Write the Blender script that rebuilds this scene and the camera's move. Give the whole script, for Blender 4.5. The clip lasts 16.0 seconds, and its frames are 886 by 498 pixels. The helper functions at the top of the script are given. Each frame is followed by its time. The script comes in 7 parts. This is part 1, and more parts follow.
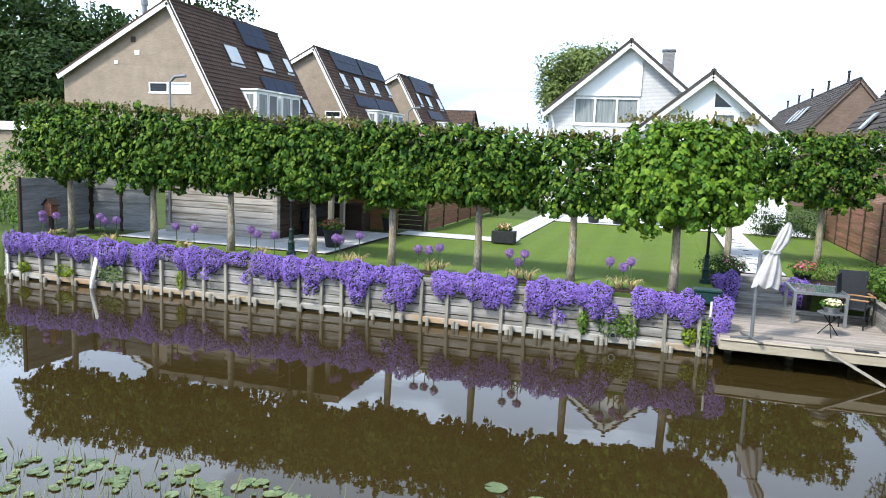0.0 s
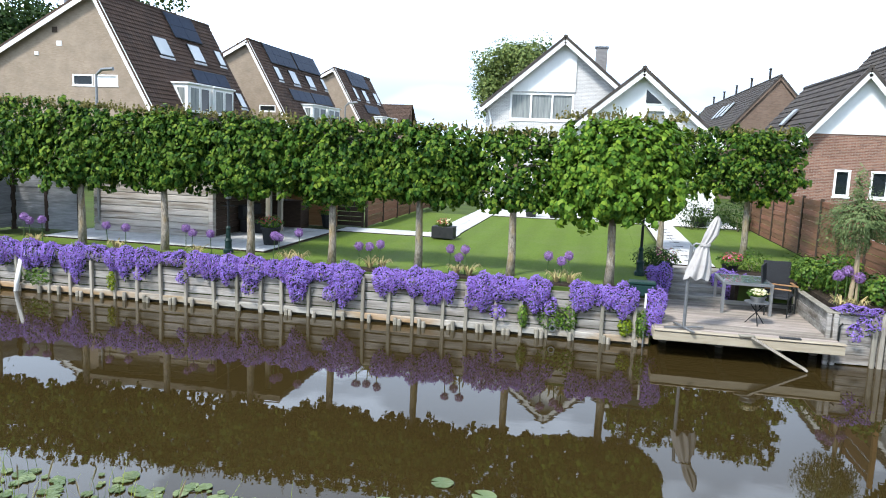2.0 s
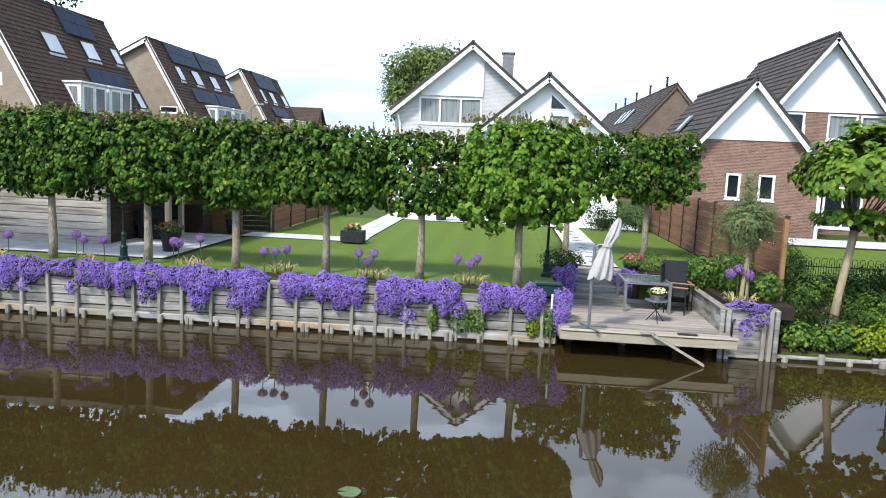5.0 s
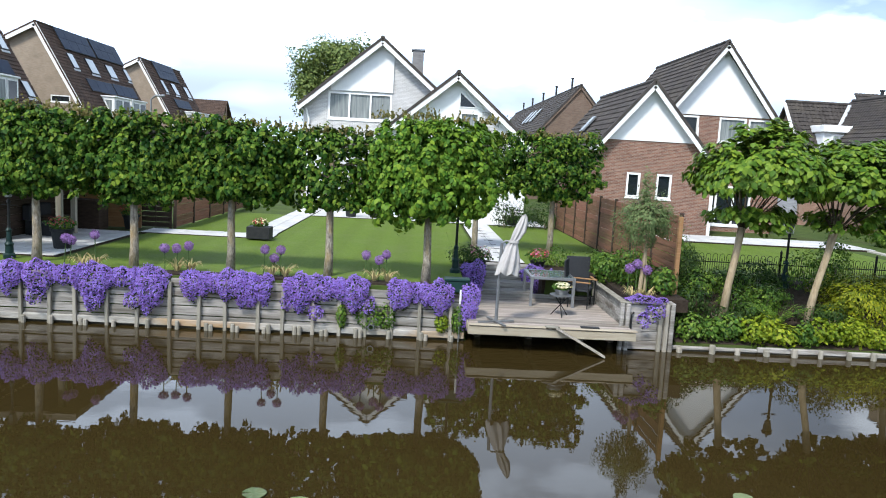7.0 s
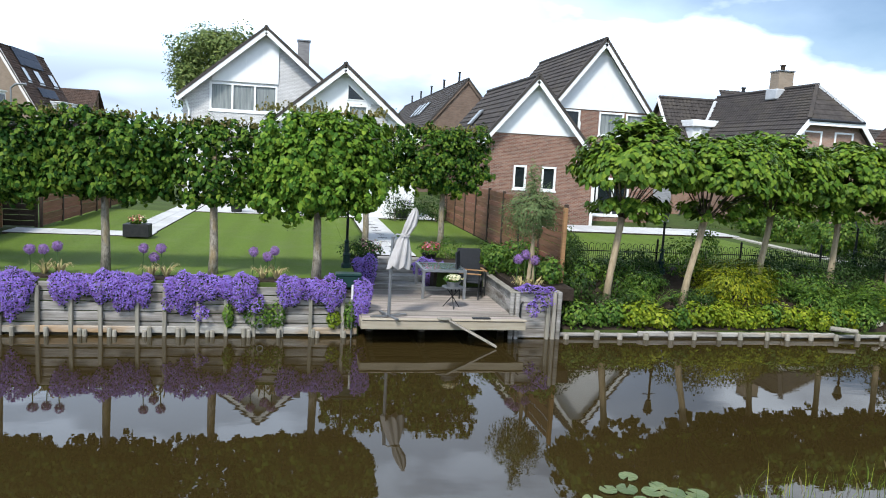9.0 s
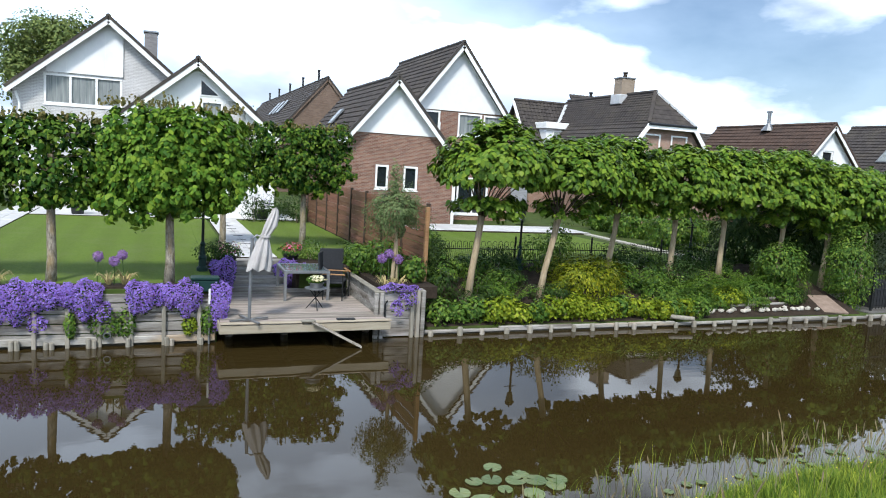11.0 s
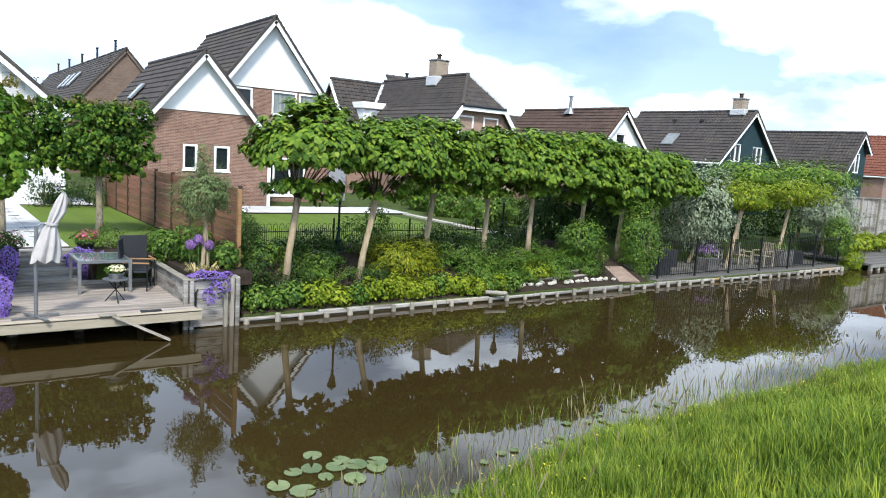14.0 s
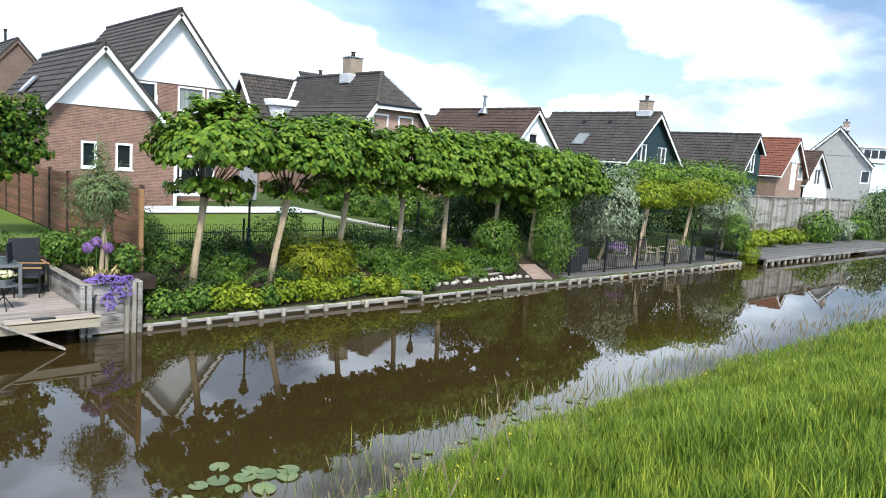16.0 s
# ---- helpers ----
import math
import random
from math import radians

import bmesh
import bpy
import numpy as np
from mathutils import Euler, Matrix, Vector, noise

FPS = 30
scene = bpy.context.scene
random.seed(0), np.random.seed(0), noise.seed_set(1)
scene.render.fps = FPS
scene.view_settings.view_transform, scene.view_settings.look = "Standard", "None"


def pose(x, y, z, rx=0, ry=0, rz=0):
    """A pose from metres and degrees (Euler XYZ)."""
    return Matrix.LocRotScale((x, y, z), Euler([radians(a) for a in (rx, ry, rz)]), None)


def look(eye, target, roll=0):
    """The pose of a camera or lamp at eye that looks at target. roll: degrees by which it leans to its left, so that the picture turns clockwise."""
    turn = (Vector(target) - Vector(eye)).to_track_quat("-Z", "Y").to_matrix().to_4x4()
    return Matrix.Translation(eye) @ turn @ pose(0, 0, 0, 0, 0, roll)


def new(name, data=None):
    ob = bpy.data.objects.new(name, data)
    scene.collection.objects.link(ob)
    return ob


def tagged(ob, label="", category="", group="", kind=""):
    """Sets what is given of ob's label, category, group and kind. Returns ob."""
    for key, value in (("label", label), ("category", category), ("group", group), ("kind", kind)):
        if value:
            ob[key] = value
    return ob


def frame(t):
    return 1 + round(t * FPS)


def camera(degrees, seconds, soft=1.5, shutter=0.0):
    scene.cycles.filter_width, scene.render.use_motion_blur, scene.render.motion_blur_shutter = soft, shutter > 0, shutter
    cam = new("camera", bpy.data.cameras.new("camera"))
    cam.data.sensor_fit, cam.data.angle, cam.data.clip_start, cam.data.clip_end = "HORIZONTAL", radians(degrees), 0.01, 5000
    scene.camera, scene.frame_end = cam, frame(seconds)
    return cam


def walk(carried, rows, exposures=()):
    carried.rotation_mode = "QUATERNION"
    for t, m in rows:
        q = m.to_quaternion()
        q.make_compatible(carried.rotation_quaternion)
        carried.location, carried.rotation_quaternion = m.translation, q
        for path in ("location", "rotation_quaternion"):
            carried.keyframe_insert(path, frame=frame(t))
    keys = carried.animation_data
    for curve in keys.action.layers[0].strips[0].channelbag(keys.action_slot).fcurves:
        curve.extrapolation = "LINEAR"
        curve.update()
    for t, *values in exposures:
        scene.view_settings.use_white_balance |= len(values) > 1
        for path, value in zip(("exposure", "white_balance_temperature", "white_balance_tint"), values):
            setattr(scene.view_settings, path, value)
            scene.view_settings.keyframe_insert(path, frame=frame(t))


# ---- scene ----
cam = camera(63.22, 16.0, soft=1.0)
PATH = [
    (0, pose(-0.000, -0.000, 4.000, 82.328, -2.271, 17.056)),
    (0.5, pose(-0.049, -0.052, 4.009, 82.293, -2.316, 15.796)),
    (1, pose(-0.050, -0.057, 4.014, 82.217, -2.296, 14.661)),
    (1.5, pose(-0.036, -0.055, 4.032, 82.108, -2.209, 13.482)),
    (2, pose(-0.053, -0.053, 4.048, 82.063, -2.203, 12.091)),
    (2.5, pose(-0.059, -0.113, 4.050, 82.144, -2.232, 10.756)),
    (3, pose(-0.063, -0.088, 4.059, 82.201, -2.228, 9.634)),
    (3.5, pose(-0.026, -0.023, 4.047, 82.368, -2.127, 8.727)),
    (4, pose(-0.010, 0.058, 4.037, 82.498, -2.126, 7.746)),
    (6.5, pose(0.065, 0.082, 4.019, 82.795, -3.012, 0.018)),
    (7, pose(0.066, 0.058, 4.020, 82.750, -3.194, -1.911)),
    (7.5, pose(0.040, 0.064, 4.019, 82.657, -3.448, -4.119)),
    (8, pose(0.079, 0.103, 4.030, 82.566, -3.263, -6.045)),
    (10.5, pose(0.077, 0.136, 4.026, 83.202, -3.377, -18.793)),
    (11, pose(0.081, 0.150, 4.019, 83.271, -3.406, -21.532)),
    (11.5, pose(0.108, 0.195, 4.021, 83.141, -3.426, -24.331)),
    (12, pose(0.142, 0.257, 4.023, 83.034, -3.472, -27.011)),
    (12.5, pose(0.145, 0.237, 4.025, 82.940, -3.505, -29.407)),
    (13, pose(0.174, 0.198, 4.017, 82.919, -3.489, -31.586)),
    (13.5, pose(0.202, 0.181, 4.040, 82.710, -3.452, -33.503)),
    (14, pose(0.228, 0.220, 4.050, 82.551, -3.605, -35.716)),
    (14.5, pose(0.262, 0.230, 4.056, 82.518, -3.624, -37.723)),
    (15, pose(0.293, 0.253, 4.053, 82.582, -3.748, -39.638)),
    (15.5, pose(0.337, 0.291, 4.075, 82.632, -3.867, -41.155)),
    (16, pose(0.361, 0.278, 4.070, 82.862, -3.855, -42.327)),
]
walk(cam, PATH, exposures=((0, 0.26), (3, 0.2), (4.2, 0.14), (7, -0.02), (10.5, -0.18), (12, -0.08), (13, 0.04), (16, 0.14)))

# ---- light ----
SUN_EL, SUN_AZ = radians(50), radians(210)   # azimuth clockwise from +y
world = bpy.data.worlds.new("sky")
scene.world = world
world.use_nodes = True
wn, wl = world.node_tree.nodes, world.node_tree.links
wn.clear()
w_out = wn.new("ShaderNodeOutputWorld")
w_bg = wn.new("ShaderNodeBackground")
sky = wn.new("ShaderNodeTexSky")
sky.sky_type = "NISHITA"
sky.sun_disc = False
sky.sun_elevation, sky.sun_rotation = SUN_EL, SUN_AZ
sky.air_density, sky.dust_density = 1.0, 1.5
sky_dim = wn.new("ShaderNodeMix")
sky_dim.data_type, sky_dim.blend_type = "RGBA", "MULTIPLY"
sky_dim.inputs[0].default_value = 1.0
sky_dim.inputs[7].default_value = (0.108, 0.13, 0.15, 1)
wl.new(sky.outputs[0], sky_dim.inputs[6])
w_co = wn.new("ShaderNodeTexCoord")
w_map = wn.new("ShaderNodeMapping")
w_map.inputs["Scale"].default_value = (1.0, 1.0, 2.4)
w_map.inputs["Location"].default_value = (0.1, 0.45, 0.55)
wl.new(w_co.outputs["Generated"], w_map.inputs[0])


def sky_noise(scale, detail, rough, lo, hi, c_lo, c_hi):
    t = wn.new("ShaderNodeTexNoise")
    t.inputs["Scale"].default_value, t.inputs["Detail"].default_value, t.inputs["Roughness"].default_value = scale, detail, rough
    wl.new(w_map.outputs[0], t.inputs[0])
    r = wn.new("ShaderNodeValToRGB")
    r.color_ramp.elements[0].position, r.color_ramp.elements[1].position = lo, hi
    r.color_ramp.elements[0].color, r.color_ramp.elements[1].color = (*c_lo, 1), (*c_hi, 1)
    wl.new(t.outputs[0], r.inputs[0])
    return r.outputs[0]


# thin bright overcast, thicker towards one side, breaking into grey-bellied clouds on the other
w_cover = sky_noise(2.6, 7, 0.5, 0.40, 0.50, (0, 0, 0), (1, 1, 1))
w_belly = sky_noise(2.4, 8, 0.5, 0.38, 0.53, (0.62, 0.74, 0.95), (2.0, 2.3, 2.7))
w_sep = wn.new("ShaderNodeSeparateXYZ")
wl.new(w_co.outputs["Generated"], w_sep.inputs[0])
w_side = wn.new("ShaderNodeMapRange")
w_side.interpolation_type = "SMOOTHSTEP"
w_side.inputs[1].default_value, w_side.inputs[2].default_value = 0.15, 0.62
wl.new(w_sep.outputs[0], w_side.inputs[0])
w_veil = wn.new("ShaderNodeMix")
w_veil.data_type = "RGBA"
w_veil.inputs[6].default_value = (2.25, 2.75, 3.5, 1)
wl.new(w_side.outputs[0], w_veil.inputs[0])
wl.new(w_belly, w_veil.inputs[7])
w_open = wn.new("ShaderNodeMath")
w_open.operation = "MULTIPLY_ADD"
w_open.inputs[1].default_value, w_open.inputs[2].default_value = -0.45, 0.6
wl.new(w_side.outputs[0], w_open.inputs[0])
w_max = wn.new("ShaderNodeMath")
w_max.operation = "MAXIMUM"
wl.new(w_cover, w_max.inputs[0])
wl.new(w_open.outputs[0], w_max.inputs[1])
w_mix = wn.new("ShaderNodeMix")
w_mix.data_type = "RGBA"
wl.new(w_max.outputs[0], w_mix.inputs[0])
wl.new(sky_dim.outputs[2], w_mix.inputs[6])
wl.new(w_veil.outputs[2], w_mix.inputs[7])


def sky_layer(below, factor, colour):
    x = wn.new("ShaderNodeMix")
    x.data_type = "RGBA"
    wl.new(factor, x.inputs[0])
    wl.new(below, x.inputs[6])
    if isinstance(colour, tuple):
        x.inputs[7].default_value = (*colour, 1)
    else:
        wl.new(colour, x.inputs[7])
    return x.outputs[2]


def sky_band(z0, z1, v0, v1):
    x = wn.new("ShaderNodeMapRange")
    x.interpolation_type = "SMOOTHSTEP"
    x.inputs[1].default_value, x.inputs[2].default_value, x.inputs[3].default_value, x.inputs[4].default_value = z0, z1, v0, v1
    wl.new(w_sep.outputs[2], x.inputs[0])
    return x.outputs[0]


# pale blue haze low down, and blue sky opening overhead
w_pale = wn.new("ShaderNodeMath")
w_pale.operation = "MULTIPLY"
wl.new(sky_noise(1.7, 4, 0.5, 0.34, 0.47, (0, 0, 0), (0.88, 0.88, 0.88)), w_pale.inputs[0])
wl.new(sky_band(0.07, 0.16, 1, 0), w_pale.inputs[1])
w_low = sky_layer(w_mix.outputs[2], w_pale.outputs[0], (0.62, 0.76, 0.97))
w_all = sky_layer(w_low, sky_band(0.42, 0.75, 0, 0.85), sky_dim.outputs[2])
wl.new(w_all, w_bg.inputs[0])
w_bg.inputs[1].default_value = 1.0
wl.new(w_bg.outputs[0], w_out.inputs[0])

sun_data = bpy.data.lights.new("sun", "SUN")
sun_data.energy, sun_data.angle, sun_data.color = 5.0, radians(9), (1.0, 0.975, 0.92)
sun = new("sun", sun_data)
sun.matrix_world = look((60 * math.sin(SUN_AZ), 60 * math.cos(SUN_AZ), 60 * math.tan(SUN_EL)), (0, 0, 0))

# ---- materials ----


def surf(name, c1, c2, scale=6.0, rough=0.7, bump=0.2, bscale=None, stretch=(1, 1, 1), metal=0.0, spec=0.16,
         stain=None, stain_scale=1.2, stain_amount=0.5, vary=0.0, island=False, translucent=0.0, k=0.62):
    """Two-scale noise colour with bump, sized in metres; vary: shade by object or island."""
    c1, c2 = [v * k for v in c1], [v * k for v in c2]
    stain = [v * k for v in stain] if stain else None
    m = bpy.data.materials.new(name)
    m.use_nodes = True
    n, l = m.node_tree.nodes, m.node_tree.links
    b = n["Principled BSDF"]
    geo = n.new("ShaderNodeNewGeometry")
    mp = n.new("ShaderNodeMapping")
    mp.inputs["Scale"].default_value = stretch
    l.new(geo.outputs["Position"], mp.inputs[0])
    t1 = n.new("ShaderNodeTexNoise")
    t1.inputs["Scale"].default_value, t1.inputs["Detail"].default_value = scale, 6
    t1.inputs["Roughness"].default_value = 0.65
    l.new(mp.outputs[0], t1.inputs[0])
    r1 = n.new("ShaderNodeValToRGB")
    r1.color_ramp.elements[0].position, r1.color_ramp.elements[1].position = 0.3, 0.7
    r1.color_ramp.elements[0].color, r1.color_ramp.elements[1].color = (*c1, 1), (*c2, 1)
    l.new(t1.outputs[0], r1.inputs[0])
    col = r1.outputs[0]
    if stain:
        t2 = n.new("ShaderNodeTexNoise")
        t2.inputs["Scale"].default_value, t2.inputs["Detail"].default_value = stain_scale, 5
        l.new(mp.outputs[0], t2.inputs[0])
        r2 = n.new("ShaderNodeValToRGB")
        r2.color_ramp.elements[0].position, r2.color_ramp.elements[1].position = 0.48, 0.68
        r2.color_ramp.elements[0].color = (0, 0, 0, 1)
        r2.color_ramp.elements[1].color = (stain_amount,) * 3 + (1,)
        l.new(t2.outputs[0], r2.inputs[0])
        mx = n.new("ShaderNodeMix")
        mx.data_type = "RGBA"
        l.new(r2.outputs[0], mx.inputs[0])
        l.new(col, mx.inputs[6])
        mx.inputs[7].default_value = (*stain, 1)
        col = mx.outputs[2]
    if vary:
        src = geo.outputs["Random Per Island"] if island else n.new("ShaderNodeObjectInfo").outputs["Random"]
        mr = n.new("ShaderNodeMapRange")
        mr.inputs[3].default_value, mr.inputs[4].default_value = 1 - vary, 1 + vary
        l.new(src, mr.inputs[0])
        hs = n.new("ShaderNodeHueSaturation")
        l.new(mr.outputs[0], hs.inputs["Value"])
        mr2 = n.new("ShaderNodeMapRange")
        mr2.inputs[3].default_value, mr2.inputs[4].default_value = 0.5 + 0.06 * vary, 0.5 - 0.06 * vary
        l.new(src, mr2.inputs[0])
        l.new(mr2.outputs[0], hs.inputs["Hue"])
        l.new(col, hs.inputs["Color"])
        col = hs.outputs[0]
    l.new(col, b.inputs["Base Color"])
    b.inputs["Roughness"].default_value, b.inputs["Metallic"].default_value = rough, metal
    b.inputs["Specular IOR Level"].default_value = spec
    if bump:
        t3 = n.new("ShaderNodeTexNoise")
        t3.inputs["Scale"].default_value, t3.inputs["Detail"].default_value = bscale or scale * 3, 4
        l.new(mp.outputs[0], t3.inputs[0])
        bp = n.new("ShaderNodeBump")
        bp.inputs["Strength"].default_value, bp.inputs["Distance"].default_value = bump, 0.02
        l.new(t3.outputs[0], bp.inputs["Height"])
        l.new(bp.outputs[0], b.inputs["Normal"])
    if translucent:
        tr = n.new("ShaderNodeBsdfTranslucent")
        l.new(col, tr.inputs[0])
        ms = n.new("ShaderNodeMixShader")
        ms.inputs[0].default_value = translucent
        l.new(b.outputs[0], ms.inputs[1])
        l.new(tr.outputs[0], ms.inputs[2])
        l.new(ms.outputs[0], n["Material Output"].inputs[0])
    return m


def brick_mat(name, c1, c2, mortar, w=0.21, h=0.0625, joint=0.012, k=0.68):
    c1, c2, mortar = [v * k for v in c1], [v * k for v in c2], [v * k for v in mortar]
    m = surf(name, c1, c2, scale=3, rough=0.85, bump=0, k=1.0)
    n, l = m.node_tree.nodes, m.node_tree.links
    b = n["Principled BSDF"]
    geo = n.new("ShaderNodeNewGeometry")
    sep = n.new("ShaderNodeSeparateXYZ")
    l.new(geo.outputs["Position"], sep.inputs[0])
    add = n.new("ShaderNodeMath")
    l.new(sep.outputs[0], add.inputs[0])
    l.new(sep.outputs[1], add.inputs[1])
    com = n.new("ShaderNodeCombineXYZ")
    l.new(add.outputs[0], com.inputs[0])
    l.new(sep.outputs[2], com.inputs[1])
    t = n.new("ShaderNodeTexBrick")
    t.inputs["Scale"].default_value = 1.0
    t.inputs["Brick Width"].default_value, t.inputs["Row Height"].default_value = w, h
    t.inputs["Mortar Size"].default_value, t.inputs["Mortar Smooth"].default_value = joint / 2, 0.3
    t.inputs["Color1"].default_value, t.inputs["Color2"].default_value = (*c1, 1), (*c2, 1)
    t.inputs["Mortar"].default_value = (*mortar, 1)
    t.inputs["Bias"].default_value = 0.0
    l.new(com.outputs[0], t.inputs[0])
    nz = n.new("ShaderNodeTexNoise")
    nz.inputs["Scale"].default_value, nz.inputs["Detail"].default_value = 1.4, 6
    l.new(geo.outputs["Position"], nz.inputs[0])
    mr = n.new("ShaderNodeMapRange")
    mr.inputs[3].default_value, mr.inputs[4].default_value = 0.72, 1.22
    l.new(nz.outputs[0], mr.inputs[0])
    hs = n.new("ShaderNodeHueSaturation")
    l.new(mr.outputs[0], hs.inputs["Value"])
    l.new(t.outputs[0], hs.inputs["Color"])
    l.new(hs.outputs[0], b.inputs["Base Color"])
    bp = n.new("ShaderNodeBump")
    bp.inputs["Strength"].default_value, bp.inputs["Distance"].default_value = 0.5, 0.008
    bp.invert = True
    l.new(t.outputs["Fac"], bp.inputs["Height"])
    l.new(bp.outputs[0], b.inputs["Normal"])
    return m


M = {}
M["wood_grey"] = surf("weathered grey timber", (0.27, 0.25, 0.22), (0.60, 0.57, 0.53), 7, 0.85, 0.6, 30, (0.25, 1, 3.0),
                      stain=(0.10, 0.08, 0.055), stain_scale=1.4, stain_amount=0.85, vary=0.2)
M["wood_lichen"] = surf("lichened waling", (0.36, 0.34, 0.30), (0.66, 0.63, 0.57), 5, 0.9, 0.6, 25, (0.4, 1, 1.5),
                        stain=(0.46, 0.25, 0.05), stain_scale=1.1, stain_amount=0.75, vary=0.12)
M["wood_dock"] = surf("dark weathered dock timber", (0.12, 0.115, 0.105), (0.26, 0.25, 0.235), 6, 0.75, 0.4, 25, (0.3, 3, 1), stain=(0.07, 0.065, 0.06), stain_scale=0.9, stain_amount=0.6, vary=0.2)
# wet timber, darkened further to paint in the shade just above the water
M["wood_wet_shade"] = surf("wet algae-dark timber with waterline shade in its colour", (0.03, 0.027, 0.018), (0.08, 0.07, 0.045), 7, 0.5, 0.5, 30, (0.25, 1, 3.0), vary=0.2)
M["wood_pale"] = surf("pale timber post", (0.36, 0.33, 0.27), (0.55, 0.51, 0.43), 9, 0.8, 0.5, 35, (2, 2, 0.25),
                      stain=(0.2, 0.18, 0.14), stain_scale=3, stain_amount=0.5, vary=0.18)
M["deck"] = surf("silvered decking", (0.32, 0.27, 0.23), (0.55, 0.49, 0.43), 6, 0.8, 0.4, 25, (0.3, 4, 1),
                 stain=(0.22, 0.18, 0.15), stain_scale=1.9, stain_amount=0.75, vary=0.3, k=0.64)
M["deck_edge"] = surf("fascia timber", (0.48, 0.41, 0.30), (0.62, 0.55, 0.42), 5, 0.75, 0.3, 20, (0.3, 1, 3), vary=0.12, k=0.56)
M["fence_brown"] = surf("red-brown stained fence", (0.22, 0.105, 0.062), (0.37, 0.19, 0.115), 6, 0.75, 0.4, 25, (1, 0.3, 4), vary=0.2)
M["fence_dark"] = surf("dark stained timber", (0.05, 0.035, 0.028), (0.10, 0.07, 0.05), 6, 0.75, 0.3, 25, (1, 0.4, 3), vary=0.2)
M["fence_grey"] = surf("grey stained fence", (0.26, 0.265, 0.28), (0.50, 0.505, 0.52), 6, 0.8, 0.4, 25, (0.4, 0.4, 4), vary=0.15)
M["shed_wood"] = surf("bleached cabin boards", (0.38, 0.35, 0.32), (0.55, 0.52, 0.49), 5, 0.8, 0.4, 25, (0.3, 1, 4),
                      stain=(0.18, 0.14, 0.11), stain_scale=2.6, stain_amount=0.7, vary=0.16, k=0.95)
M["white_paint"] = surf("white paint", (0.74, 0.74, 0.73), (0.82, 0.82, 0.81), 3, 0.5, 0.05, 20, k=0.95)
M["white_board"] = surf("white boarding", (0.72, 0.73, 0.73), (0.80, 0.80, 0.80), 2, 0.6, 0.08, 14, k=0.92)
M["white_brick"] = brick_mat("white painted brick", (0.62, 0.61, 0.60), (0.70, 0.69, 0.68), (0.42, 0.41, 0.40), joint=0.016, k=0.82)
M["red_brick"] = brick_mat("red-brown brick", (0.21, 0.10, 0.072), (0.35, 0.18, 0.125), (0.43, 0.37, 0.31), joint=0.015)
M["brown_brick"] = brick_mat("tan brick", (0.37, 0.29, 0.215), (0.43, 0.34, 0.26), (0.38, 0.32, 0.255))
M["dark_brick"] = brick_mat("dark brown brick", (0.20, 0.135, 0.10), (0.26, 0.18, 0.135), (0.22, 0.18, 0.15))
M["grey_brick"] = brick_mat("grey chimney brick", (0.27, 0.26, 0.26), (0.34, 0.33, 0.33), (0.3, 0.3, 0.3))
M["pink_brick"] = brick_mat("pinkish brick", (0.36, 0.22, 0.16), (0.44, 0.28, 0.21), (0.42, 0.36, 0.31))
M["roof_brown"] = surf("brown roof tile", (0.085, 0.055, 0.042), (0.15, 0.10, 0.078), 2.5, 0.8, 0.25, 12,
                       stain=(0.06, 0.05, 0.045), stain_scale=0.8, stain_amount=0.5)
M["roof_dark"] = surf("anthracite roof tile", (0.055, 0.048, 0.044), (0.115, 0.10, 0.092), 2.5, 0.75, 0.25, 12,
                      stain=(0.14, 0.12, 0.09), stain_scale=0.9, stain_amount=0.4)
M["roof_red"] = surf("red roof tile", (0.20, 0.075, 0.05), (0.30, 0.12, 0.08), 2.5, 0.8, 0.25, 12)
M["solar"] = surf("solar cell glass", (0.016, 0.026, 0.052), (0.03, 0.045, 0.08), 4, 0.45, 0.0, spec=0.03, k=0.8)
M["metal_dark"] = surf("dark anodised frame", (0.03, 0.034, 0.042), (0.05, 0.055, 0.065), 8, 0.4, 0.05, 40)
# pale base colour carries the reflected sky of the roof windows
M["skylight"] = surf("roof window glass with sky reflection in its colour", (0.42, 0.47, 0.50), (0.56, 0.60, 0.62), 0.8, 0.08, 0.0, spec=0.6)
M["metal_grey"] = surf("grey metal", (0.30, 0.31, 0.32), (0.40, 0.41, 0.42), 8, 0.4, 0.05, 40, metal=0.7)
M["alu"] = surf("brushed aluminium", (0.45, 0.46, 0.47), (0.55, 0.56, 0.57), 10, 0.38, 0.05, 60, metal=0.8)
M["black_iron"] = surf("black iron", (0.012, 0.014, 0.014), (0.03, 0.032, 0.032), 9, 0.45, 0.1, 50)
M["green_iron"] = surf("dark green cast iron", (0.010, 0.03, 0.028), (0.02, 0.05, 0.045), 9, 0.4, 0.1, 50)
M["glass_dark"] = surf("window glass", (0.012, 0.022, 0.026), (0.03, 0.035, 0.04), 1.5, 0.04, 0.0, spec=0.6)
M["curtain"] = surf("pale curtain behind glass", (0.16, 0.19, 0.19), (0.50, 0.53, 0.52), 3.2, 0.25, 0.0, stretch=(3, 3, 0.15), k=0.6)
M["plastic_white"] = surf("white plastic pipe", (0.70, 0.71, 0.70), (0.80, 0.80, 0.79), 6, 0.4, 0.05, k=0.85)
M["paving"] = surf("pale concrete paving", (0.50, 0.50, 0.50), (0.64, 0.64, 0.635), 5, 0.85, 0.2, 40,
                   stain=(0.40, 0.39, 0.37), stain_scale=1.5, stain_amount=0.5, vary=0.08, k=0.85)
